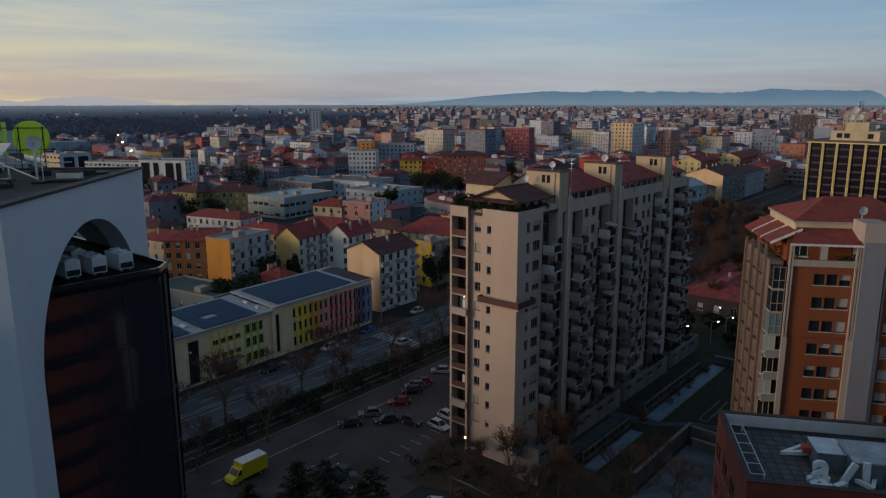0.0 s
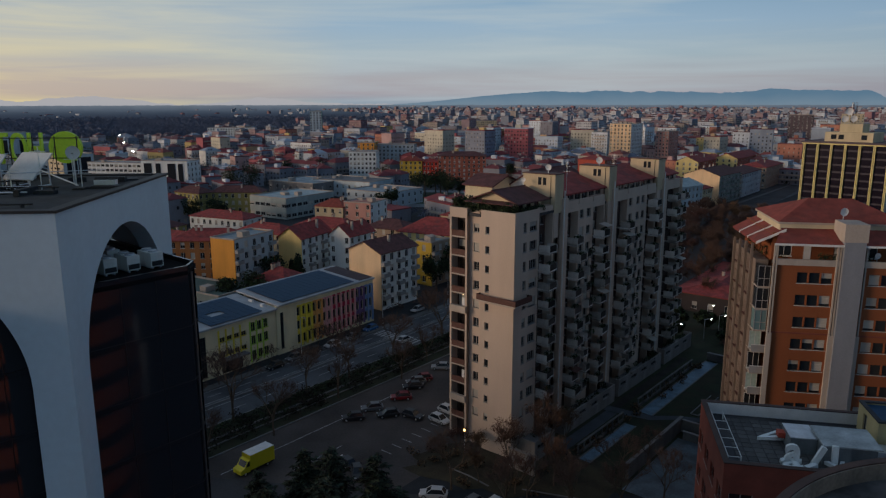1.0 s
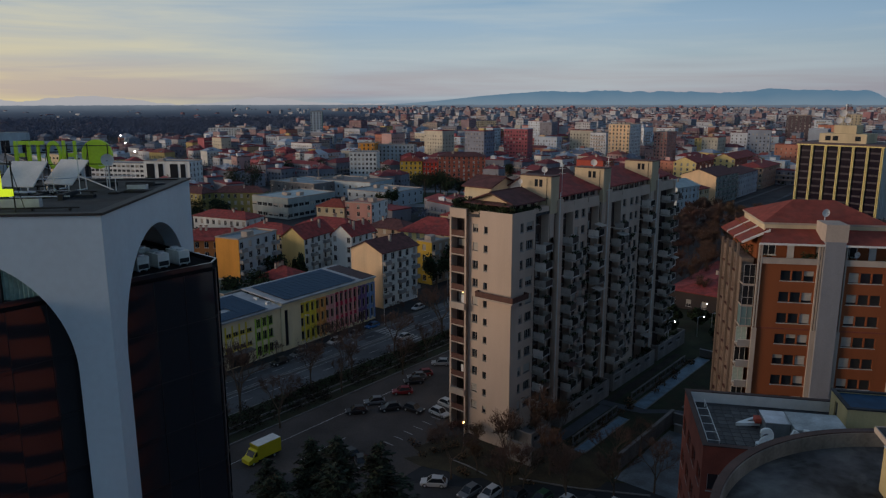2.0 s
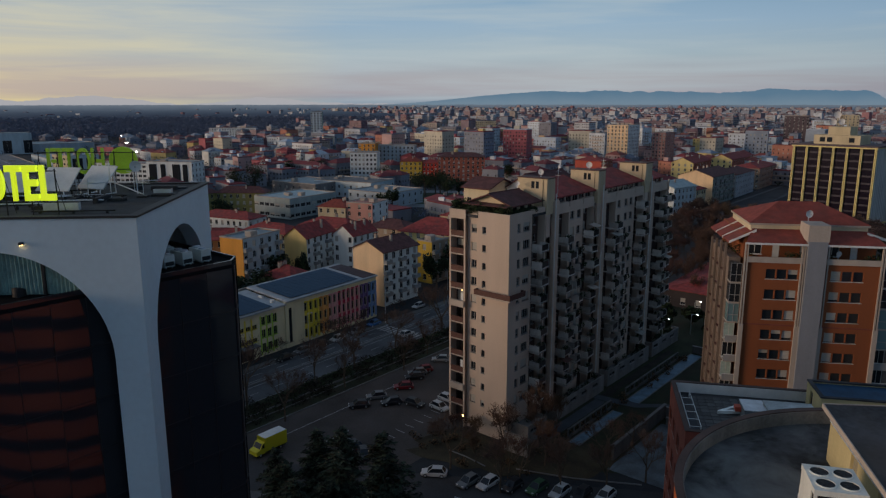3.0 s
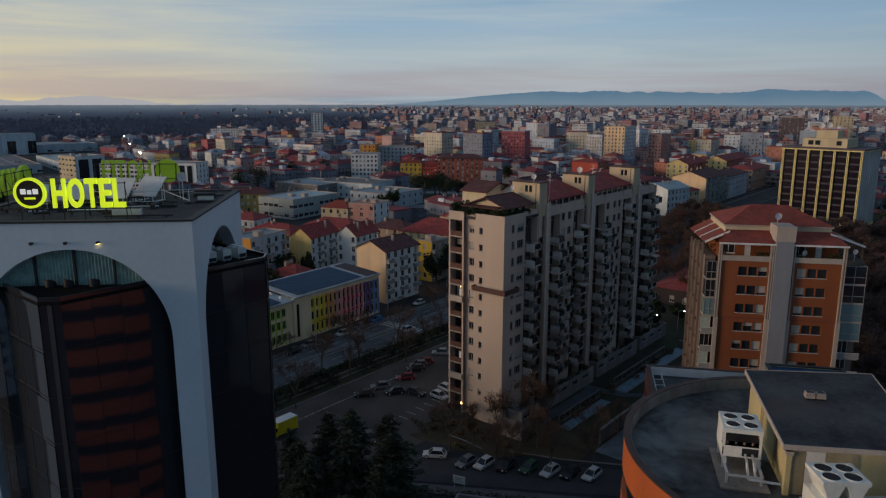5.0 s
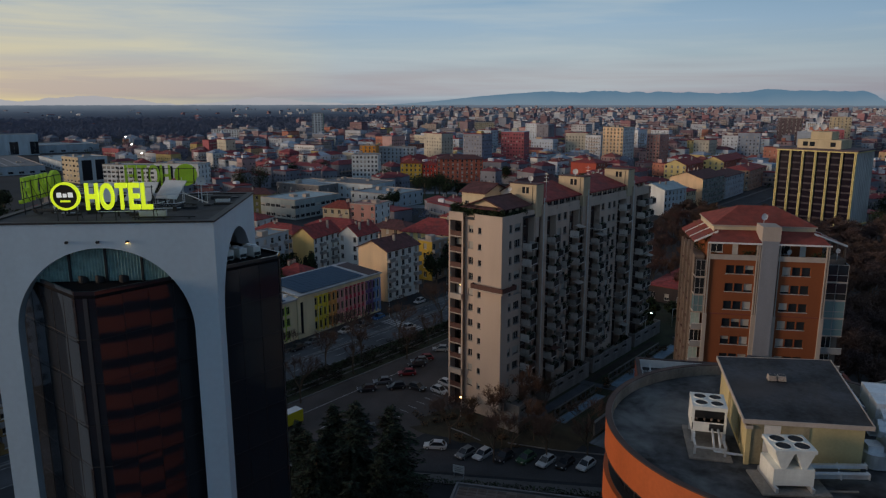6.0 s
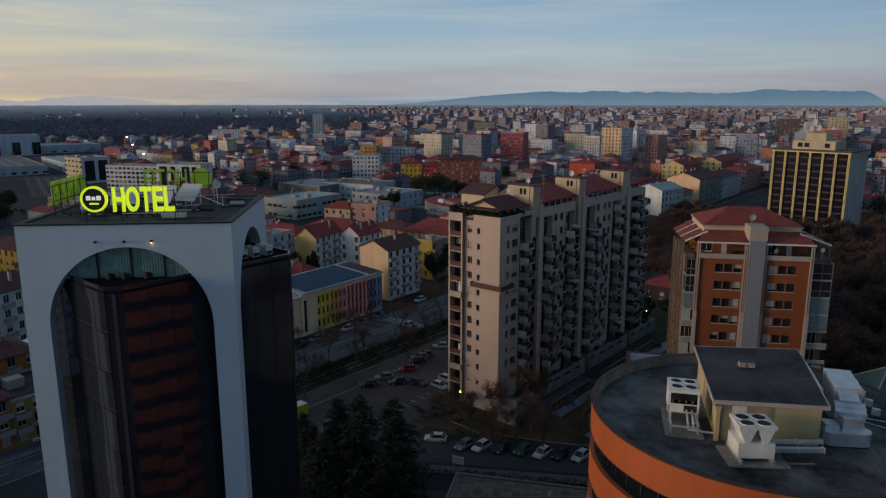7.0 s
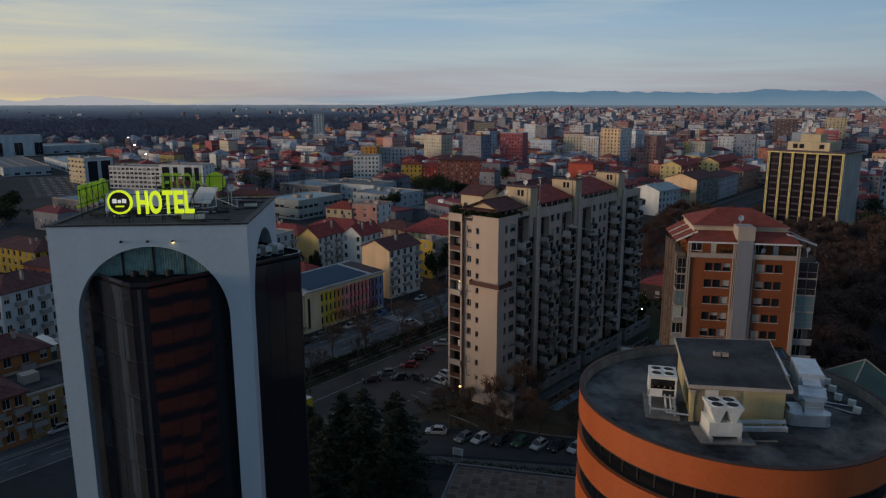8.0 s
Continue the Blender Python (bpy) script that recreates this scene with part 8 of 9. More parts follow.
def car_data(col, ln=4.1, w=1.72, h=1.48):
    if col in CARM:
        return CARM[col]
    p = CARP[col]
    body, glz = Mesh(), Mesh()
    # side profile of the body, swept across with rounded shoulders
    prof = [(0, 0.35), (0.05, 0.62), (0.95, 0.80), (ln * 0.80, 0.86), (ln - 0.05, 0.78), (ln, 0.42), (ln - 0.2, 0.24), (0.2, 0.24)]
    n = len(prof)
    V = []
    for y, k in ((-w / 2, 0.94), (-w / 2 + 0.08, 1.0), (w / 2 - 0.08, 1.0), (w / 2, 0.94)):
        V += [(ln / 2 + (x - ln / 2) * k, y, 0.24 + (z - 0.24) * (0.92 + 0.08 * (k == 1.0))) for x, z in prof]
    F = [tuple(range(n)), tuple(range(4 * n - 1, 3 * n - 1, -1))]
    for j in range(3):
        F += [(j * n + i, (j + 1) * n + i, (j + 1) * n + (i + 1) % n, j * n + (i + 1) % n) for i in range(n)]
    body.solid(V, F, p)
    # cabin: glass with a painted roof
    lo = [(1.0, -w / 2 + 0.08), (ln - 0.25, -w / 2 + 0.08), (ln - 0.25, w / 2 - 0.08), (1.0, w / 2 - 0.08)]
    hi = [(1.75, -w / 2 + 0.26), (ln - 0.75, -w / 2 + 0.26), (ln - 0.75, w / 2 - 0.26), (1.75, w / 2 - 0.26)]
    glz.solid([(x, y, 0.80) for x, y in lo] + [(x, y, h - 0.06) for x, y in hi], ((0, 1, 5, 4), (1, 2, 6, 5), (2, 3, 7, 6), (3, 0, 4, 7)), M_GLASS)
    roof = Mesh()
    roof.solid([(x, y, h - 0.06) for x, y in hi] + [(x * 0.96 + ln * 0.02, y * 0.9, h) for x, y in hi], ((0, 3, 2, 1), (4, 5, 6, 7), (0, 1, 5, 4), (1, 2, 6, 5), (2, 3, 7, 6), (3, 0, 4, 7)), p)
    for i in range(4):
        roof.tube((*lo[i], 0.8), (*hi[i], h - 0.05), 0.05, 0.05, p, 5)
    wh = Mesh()
    wh.tube((0, -0.1, 0), (0, 0.1, 0), 0.31, 0.31, M_TYRE, 14)
    wh.tube((0, -0.105, 0), (0, 0.105, 0), 0.19, 0.19, M_STEEL, 10)
    lt, tl = Mesh(), Mesh()
    for s in (-1, 1):
        lt.box(0.02, s * w * 0.33 - 0.17, 0.55, 0.14, s * w * 0.33 + 0.17, 0.68, M_DISH)
        tl.box(ln - 0.1, s * w * 0.36 - 0.14, 0.6, ln - 0.005, s * w * 0.36 + 0.14, 0.75, CARP["red"])
    CARM[col] = (body.data("body"), glz.data("glazing"), roof.data("roof"), wh.data("wheel"), lt.data("headlights"), tl.data("tail_lights"))
    return CARM[col]


def car(x, y, ang, col, z=0.03):
    b, g, r, w, l, t = car_data(col)
    ob = thing("car", pose(x, y, z, 0, 0, ang) @ pose(-2.05, 0, 0), "parked %s hatchback on dark asphalt" % col, "car", "parked cars")
    bo = part("body", b, ob)
    part("glazing", g, bo)
    part("roof", r, bo)
    part("headlights", l, bo)
    part("tail_lights", t, bo)
    for wx in (0.75, 3.3):
        for wy in (-0.78, 0.78):
            part("wheel", w, ob, pose(wx, wy, 0.31))
    return ob


AV = 90 - ROAD
# car park
for x, y, a, c_ in ((-26.3, 109.2, 150, "white"), (-25.6, 113.2, 150, "white"), (-31.4, 109.8, 160, "black"), (-35.7, 117.1, 20, "red"), (-34.9, 122.6, 25, "black"),
                    (-34.1, 127.0, 25, "red"), (-34.9, 125.0, 25, "grey"), (-35.8, 109.3, 30, "black"), (-39.5, 111.2, 25, "grey"), (-41.5, 106.6, 25, "black"), (-37.0, 91.1, -35, "black"), (-31.9, 133.9, 10, "silver")):
    car(x, y, a, c_)
# avenue
for x, y, a, c_ in ((-54.9, 155.2, AV, "blue"), (-59.7, 141.9, AV, "white"), (-62.2, 137.0, AV, "black"), (-64.6, 132.0, AV, "grey"), (-47.8, 173.6, AV, "white"), (-44.2, 149.1, AV + 180, "white"), (-57.2, 148.0, AV, "grey"), (-66.5, 126.5, AV, "black"), (-92.0, 70.0, AV, "white"), (-88.0, 90.0, AV, "grey")):
    car(x, y, a, c_)
# side street
for x, y, a, c_ in ((-21.5, 85.4, 6, "white"), (-15.8, 84.0, 60, "grey"), (-12.8, 84.2, 62, "white"), (-9.1, 84.3, 62, "black"), (-5.4, 84.6, 60, "green"), (-2.0, 84.2, 62, "white"), (1.2, 84.4, 62, "black"), (4.6, 84.6, 62, "white"), (-22.5, 71.4, 80, "white")):
    car(x, y, a, c_)

# the yellow box van
van = thing("box_van", pose(-50.5, 86.8, 0.03, 0, 0, AV) @ pose(-3.0, 0, 0), "bright yellow box van at the car park's edge", "van")
me = Mesh()
me.box(1.75, -1.05, 0.65, 6.2, 1.05, 2.95, CARP["yellow"])
for x in (1.75, 6.14):
    me.box(x, -1.08, 0.62, x + 0.06, 1.08, 2.98, CARP["yellow"])
part("box", me, van)
me = Mesh()
me.box(1.78, -1.02, 2.98, 6.17, 1.02, 3.02, M_WHITE)
part("box_roof", me, van, None, "pale van roof")
me = Mesh()
pr = [(0, 0.4), (0.0, 1.05), (0.75, 1.3), (1.35, 2.2), (1.75, 2.3), (1.75, 0.4)]
n = len(pr)
me.solid([(x, -0.98, z) for x, z in pr] + [(x, 0.98, z) for x, z in pr], [tuple(range(n)), tuple(range(2 * n - 1, n - 1, -1))] + [(i, n + i, n + (i + 1) % n, (i + 1) % n) for i in range(n)], CARP["yellow"])
cab = part("cab", me, van)
me = Mesh()
me.face(((0.80, -0.85, 1.34), (1.30, -0.85, 2.11), (1.30, 0.85, 2.11), (0.80, 0.85, 1.34)), M_GLASS)
me.v = [(x - 0.02, y, z + 0.02) for x, y, z in me.v]
part("windscreen", me, cab)
for s in (-1, 1):
    me = Mesh()
    me.face(((0.95, s * 0.985, 1.35), (1.65, s * 0.985, 1.35), (1.65, s * 0.985, 2.1), (1.4, s * 0.985, 2.1)), M_GLASS)
    part("side_window", me, cab)
me = Mesh()
me.box(0.3, -0.8, 0.3, 6.1, 0.8, 0.64, M_DARK)
part("chassis", me, van)
wd = car_data("yellow")[3]
for wx in (0.85, 4.9):
    for wy in (-0.88, 0.88):
        part("wheel", wd, van, pose(wx, wy, 0.31))


# ---- street lamps and signs ----
def street_lamp(x, y, ang, h=8.0, lit=True):
    ob = thing("street_lamp", pose(x, y, 0.02, 0, 0, ang), "lit street lamp on a grey steel pole" if lit else "unlit street lamp on a grey steel pole", "street lamp", "street lamps")
    me = Mesh()
    me.tube((0, 0, 0), (0, 0, h), 0.09, 0.055, M_STEEL, 8)
    me.tube((0, 0, h), (1.3, 0, h + 0.35), 0.045, 0.035, M_STEEL, 6)
    part("pole", me, ob)
    me = Mesh()
    me.box(1.0, -0.16, h + 0.27, 1.75, 0.16, h + 0.4, M_GREYFRAME)
    hd = part("head", me, ob)
    me = Mesh()
    for z0, z1, r0, r1 in ((-0.1, 0.0, 0.08, 0.15), (0.0, 0.13, 0.15, 0.13)):
        me.tube((1.38, 0, h + 0.13 + z0), (1.38, 0, h + 0.13 + z1), r0, r1, M_COOLLAMP if lit else M_DISH, 10)
    part("lens", me, hd, None, "glowing lens" if lit else "pale lens")
    return ob


for x, y, a, l in ((17.6, 161.2, 0, True), (24.8, 166.5, 0, True), (26.9, 178.7, 0, True), (28.6, 170.5, 0, True), (-21.0, 106.3, 180, True)):
    street_lamp(x, y, a, 3.0 if x < 0 else 4.9, l)
for b in range(-55, 100, 26):
    street_lamp(*street(-4.2, b), 0 - ROAD, 9.0, False)
sg = thing("notice_board", pose(-15.4, 76.3, 0, 0, 0, -10), "white notice board with grey bars by the hedge", "sign")
me = Mesh()
me.box(-1.0, 0, 1.0, 1.0, 0.06, 2.3, M_WHITE)
part("board", me, sg)
for i in range(3):
    me = Mesh()
    me.box(-0.7, -0.02, 1.3 + i * 0.3, 0.7 - 0.3 * (i % 2), -0.003, 1.4 + i * 0.3, M_GREYFRAME)
    part("bar", me, sg)
for x in (-0.8, 0.8):
    me = Mesh()
    me.tube((x, 0.1, 0), (x, 0.1, 2.3), 0.04, 0.04, M_STEEL, 6)
    part("post", me, sg)
# paved podium beside the drum
pod = thing("podium", pose(-14.9, 40.0, 0, 0, 0, 0), "low paved podium with a concrete rim", "podium")
me = Mesh()
me.box(0, 0, 0, 25, 33.0, 0.9, G_CONC)
part("base", me, pod)
me = Mesh()
for x0, y0, x1, y1 in ((-0.2, 32.8, 25, 33.2), (-0.2, 0, 0.2, 32.8)):
    me.box(x0, y0, 0.9, x1, y1, 1.25, G_CONC)
part("rim", me, pod)
pv = Mesh()
pv.box(0, 0, 0, 1.42, 0.72, 0.06, mat("podium_slab", (0.17, 0.13, 0.11), 0.9, vary=0.2, scale=1.0, per="object", spread=0.15))
pvd = pv.data("paving_slab")
for i in range(16):
    for j in range(18):
        part("paving_slab", pvd, pod, pose(0.5 + i * 1.5 + 0.0, 18.2 + j * 0.8, 0.9))
dish(0.45, "white satellite dish on the podium", pose(0.5, 69.0, 0.96, 0, 0, 30), 1.0)


# ring road round the evergreen trees
me = Mesh()
n = 40
for i in range(n):
    a, b = 2 * math.pi * i / n, 2 * math.pi * (i + 1) / n
    me.face([(-98 + r * math.cos(q) * 1.25, 398 + r * math.sin(q), 0.03) for r, q in ((26, a), (38, a), (38, b), (26, b))], G_RING)
solo("ring_road", me, pose(0, 0, 0), "pale asphalt ring road round a green island", "road", kind="structure")
me = Mesh()
me.face([(-98 + 26 * 1.25 * math.cos(2 * math.pi * i / n), 398 + 26 * math.sin(2 * math.pi * i / n), 0.05) for i in range(n)], G_LAWN)
solo("island_lawn", me, pose(0, 0, 0), "green lawn island inside the ring road", "lawn", kind="structure")

# ---- the city out to the horizon ----
WALLS = palette("city_walls", [(0.62, 0.62, 0.60), (0.46, 0.20, 0.14), (0.60, 0.68, 0.76), (0.62, 0.48, 0.20), (0.50, 0.55, 0.60), (0.68, 0.70, 0.72), (0.29, 0.34, 0.41), (0.52, 0.34, 0.32), (0.72, 0.76, 0.80), (0.25, 0.26, 0.30), (0.40, 0.12, 0.14), (0.48, 0.56, 0.66), (0.58, 0.40, 0.24), (0.22, 0.25, 0.32), (0.56, 0.52, 0.42), (0.44, 0.53, 0.60)])
ROOFS = palette("city_roofs", [(0.25, 0.045, 0.052), (0.28, 0.058, 0.058), (0.15, 0.05, 0.06), (0.23, 0.042, 0.05), (0.30, 0.36, 0.44), (0.18, 0.042, 0.05), (0.26, 0.08, 0.07), (0.16, 0.18, 0.23), (0.42, 0.49, 0.58)])
FARWIN = mat("far_window", (0.035, 0.036, 0.045), 0.3, vary=0.3, per="island", spread=0.3)
TAKEN = [(o.matrix_world.translation.x, o.matrix_world.translation.y, 26) for o in scene.objects if o.parent is None and o.get("category") in ("house", "building")]
TAKEN += [(-500, 515, 60), (-410, 415, 55), (-555, 575, 60), (-455, 460, 50), (-360, 365, 40), (-620, 680, 60), (-590, 630, 50), (-320, 330, 40), (-98, 398, 50), (-60, 125, 60), (-40, 110, 60), (60, 170, 60), (95, 210, 65), (100, 326, 32), (0, 140, 50)]
crng = random.Random(77)


# muted, bluer paints for distant blocks: aerial haze mixed into the colours
FARWALLS = palette("hazed_far_walls", [(0.40, 0.40, 0.44), (0.30, 0.22, 0.24), (0.46, 0.50, 0.56), (0.36, 0.31, 0.28), (0.24, 0.15, 0.17), (0.50, 0.51, 0.54), (0.24, 0.27, 0.33), (0.38, 0.27, 0.28), (0.54, 0.58, 0.63), (0.22, 0.22, 0.26), (0.34, 0.18, 0.20), (0.36, 0.41, 0.48)])
FARROOFS = palette("hazed_far_roofs", [(0.17, 0.075, 0.085), (0.19, 0.085, 0.09), (0.12, 0.075, 0.09), (0.28, 0.32, 0.38), (0.15, 0.07, 0.085), (0.17, 0.19, 0.23)])


def block_into(me, x, y, ang, w, d, h, roof, windows, WALLS=WALLS, ROOFS=ROOFS):
    """One far building: walls, roof and its rows of windows, into a shared mesh."""
    M = Matrix.Translation((x, y, 0)) @ Matrix.Rotation(radians(ang), 4, "Z")
    me.solid([M @ Vector(p) for p in ((0, 0, 0), (w, 0, 0), (w, d, 0), (0, d, 0), (0, 0, h), (w, 0, h), (w, d, h), (0, d, h))], ((0, 1, 5, 4), (1, 2, 6, 5), (2, 3, 7, 6), (3, 0, 4, 7)), WALLS)
    e = 0.5
    if roof:
        r = min(w, d) * 0.24
        if w > d:
            P = [(-e, -e, h), (w + e, -e, h), (w + e, d + e, h), (-e, d + e, h), (d * 0.4, d / 2, h + r), (w - d * 0.4, d / 2, h + r)]
            F = ((0, 1, 5, 4), (1, 2, 5), (2, 3, 4, 5), (3, 0, 4))
        else:
            P = [(-e, -e, h), (w + e, -e, h), (w + e, d + e, h), (-e, d + e, h), (w / 2, w * 0.4, h + r), (w / 2, d - w * 0.4, h + r)]
            F = ((0, 1, 4), (1, 2, 5, 4), (2, 3, 5), (3, 0, 4, 5))
        me.solid([M @ Vector(p) for p in P], F, ROOFS)
    else:
        me.solid([M @ Vector(p) for p in ((-0.2, -0.2, h), (w + 0.2, -0.2, h), (w + 0.2, d + 0.2, h), (-0.2, d + 0.2, h), (-0.2, -0.2, h + 0.5), (w + 0.2, -0.2, h + 0.5), (w + 0.2, d + 0.2, h + 0.5), (-0.2, d + 0.2, h + 0.5))],
                 ((4, 5, 6, 7), (0, 1, 5, 4), (1, 2, 6, 5), (2, 3, 7, 6), (3, 0, 4, 7)), ROOFS)
        a, b = crng.uniform(0.15, 0.5) * w, crng.uniform(0.15, 0.5) * d
        me.box(a, b, h + 0.5, a + w * 0.25, b + d * 0.25, h + crng.uniform(1.5, 3.5), WALLS, M)
    if windows:
        fl = max(1, int(h / 3.1))
        style = crng.random()
        pitch = crng.uniform(2.3, 3.6)
        wb, hb = crng.uniform(0.8, 1.3), crng.uniform(1.2, 1.6)
        for side, ln in ((0, w), (1, d)):
            n = max(2, int(ln / pitch))
            for f in range(fl):
                z0 = f * 3.1 + 1.0
                if z0 + hb > h - 0.2:
                    continue
                for i in range(n):
                    if crng.random() < 0.12:
                        continue
                    x0 = (i + 0.3) * ln / n
                    x1, z1 = x0 + wb, z0 + hb
                    wm = FARWIN if crng.random() < 0.85 else M_SHUTTER
                    q = ((x0, -0.05, z0), (x1, -0.05, z0), (x1, -0.05, z1), (x0, -0.05, z1)) if side == 0 else ((w + 0.05, x0, z0), (w + 0.05, x1, z0), (w + 0.05, x1, z1), (w + 0.05, x0, z1))
                    me.face([M @ Vector(p) for p in q], wm)
                if style < 0.45 and f:
                    # running balconies
                    a, b = ln * crng.uniform(0.05, 0.3), ln * crng.uniform(0.6, 0.95)
                    if side == 0:
                        me.box(a, -1.1, f * 3.1 - 0.1, b, 0, f * 3.1 + 0.9, M_BUFF, M)
                    else:
                        me.box(w, a, f * 3.1 - 0.1, w + 1.1, b, f * 3.1 + 0.9, M_BUFF, M)
    if roof and windows and crng.random() < 0.5:
        for k in range(crng.randint(1, 3)):
            a = crng.uniform(0.15, 0.75) * w
            me.box(a, 0.6, h - 0.2, a + 1.5, 2.6, h + 1.5, WALLS, M)
            me.box(a - 0.15, 0.45, h + 1.5, a + 1.65, 2.7, h + 1.65, ROOFS, M)
            me.face([M @ Vector(p) for p in ((a + 0.3, 0.57, h + 0.2), (a + 1.2, 0.57, h + 0.2), (a + 1.2, 0.57, h + 1.3), (a + 0.3, 0.57, h + 1.3))], FARWIN)
    if roof and windows:
        for k in range(2):
            a, b = crng.uniform(0.25, 0.7) * w, crng.uniform(0.25, 0.7) * d
            me.box(a, b, h, a + 0.7, b + 0.6, h + min(w, d) * 0.24 + 0.8, M_BUFF, M)


def town(me, h):
    """A house of the quarter as a thing with walls, roof and details of its own."""
    ob = thing("town_house", pose(0, 0, 0), "town house with a tiled or flat roof and small windows", "house", "town houses")
    groups = {"wall": (WALLS,), "roof": (ROOFS,), "glazing": (FARWIN, M_SHUTTER), "balcony_band": (M_BUFF,)}
    for nm, ms in groups.items():
        sub = Mesh()
        for f, k in zip(me.f, me.mi):
            if me.mats[k] in ms:
                sub.f.append(f)
                sub.mi.append(sub.m(me.mats[k]))
        if not sub.f:
            continue
        used = sorted({v for f in sub.f for v in f})
        ix = {v: i for i, v in enumerate(used)}
        sub.v = [me.v[v] for v in used]
        sub.f = [tuple(ix[v] for v in f) for f in sub.f]
        o = part(nm, sub, ob)
        if nm in ("glazing", "balcony_band"):
            tagged(o, kind="stuff")


mid_city, far_city = Mesh(), Mesh()
count = 0
ring = 150.0
while ring < 4600:
    step = 22 if ring < 700 else 26 if ring < 1500 else 36 if ring < 2600 else 50
    span = ring * radians(78)
    n = int(span / step)
    for i in range(n):
        a = -39 + 78 * (i + crng.random()) / n
        d = ring + crng.uniform(0, step)
        t = radians(a - 13.2)
        x, y = math.sin(t) * d, math.cos(t) * d
        if any((x - tx) ** 2 + (y - ty) ** 2 < (tr + 6) ** 2 for tx, ty, tr in TAKEN):
            continue
        # the avenue and the tree street stay open
        ra = (x - RO[0]) * math.cos(radians(ROAD)) - (y - RO[1]) * math.sin(radians(ROAD))
        rb = (x - RO[0]) * math.sin(radians(ROAD)) + (y - RO[1]) * math.cos(radians(ROAD))
        if (-16 < ra < 24 and d < 1500) or (ra < 30 and rb < 45 and ra > -25) or (24 <= ra < 140 and rb < 60):
            continue
        if abs(x - 24 - (y - 195) * 0.2) < 32 and y < 350 or (a < -24 and 200 < d < 560 and crng.random() < 0.8):
            continue
        if x > 40 and y < 290:
            continue
        # the great wood in the west
        west = a < -5 - 4 * math.sin(d * 0.002) and d > 1150
        left_low = a < -19 and d > 450
        if west and crng.random() < 0.96:
            continue
        if left_low and crng.random() < 0.55:
            continue
        w, dd = crng.uniform(9, 19), crng.uniform(9, 14)
        if crng.random() < 0.25:
            w *= 1.8
        h = crng.choice((6, 7, 9, 10, 11, 12, 13)) if d < 700 else crng.choice((8, 9, 10, 12, 13, 15, 17, 19, 21))
        if d > 600 and crng.random() < 0.07 and a > -8:
            h, w, dd = crng.uniform(20, 32), crng.uniform(14, 24), crng.uniform(12, 18)
        if left_low:
            h = min(h, 9)
        if d < 560:
            me = Mesh()
        else:
            me = mid_city if d < 1700 else far_city
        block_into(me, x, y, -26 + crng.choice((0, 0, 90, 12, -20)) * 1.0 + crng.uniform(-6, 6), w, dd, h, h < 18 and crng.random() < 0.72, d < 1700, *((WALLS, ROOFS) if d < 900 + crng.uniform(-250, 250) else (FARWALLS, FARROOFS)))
        if d < 560:
            town(me, h)
        count += 1
    ring += step
# town blocks out of view, added to shade low walls and feed reflections
back_city = Mesh()
for i in range(520):
    a, d = crng.uniform(-180, 180), 60 + 440 * crng.random() ** 0.7
    if -46 < a < 46:
        continue
    t = radians(a - 13.2)
    x, y = math.sin(t) * d + 5, math.cos(t) * d
    ra = (x - RO[0]) * math.cos(radians(ROAD)) - (y - RO[1]) * math.sin(radians(ROAD))
    if abs(math.degrees(math.atan2(x - 7.7, y + 35)) + 13.2) < 46:
        continue
    if (-18 < ra < 20) or math.hypot(x + 34, y - 25) < 42 or math.hypot(x - 17, y - 20) < 36 or (-70 < x < 40 and -60 < y < 100) or any((x - tx) ** 2 + (y - ty) ** 2 < 30 ** 2 for tx, ty, tr in TAKEN):
        continue
    block_into(back_city, x, y, -26 + crng.choice((0, 90)) + crng.uniform(-5, 5), crng.uniform(11, 24), crng.uniform(10, 16), crng.choice((14, 17, 20, 22, 24, 26)), crng.random() < 0.7, d < 260)
solo("back_city", back_city, pose(0, 0, 0), "unseen town blocks added to cast shade and be reflected", "city", kind="stuff")
for nm, me, lb in (("middle_city", mid_city, "crowded city blocks with red and grey roofs"), ("far_city", far_city, "hazy far city blocks reaching the horizon")):
    solo(nm, me, pose(0, 0, 0), lb, "city", kind="stuff")
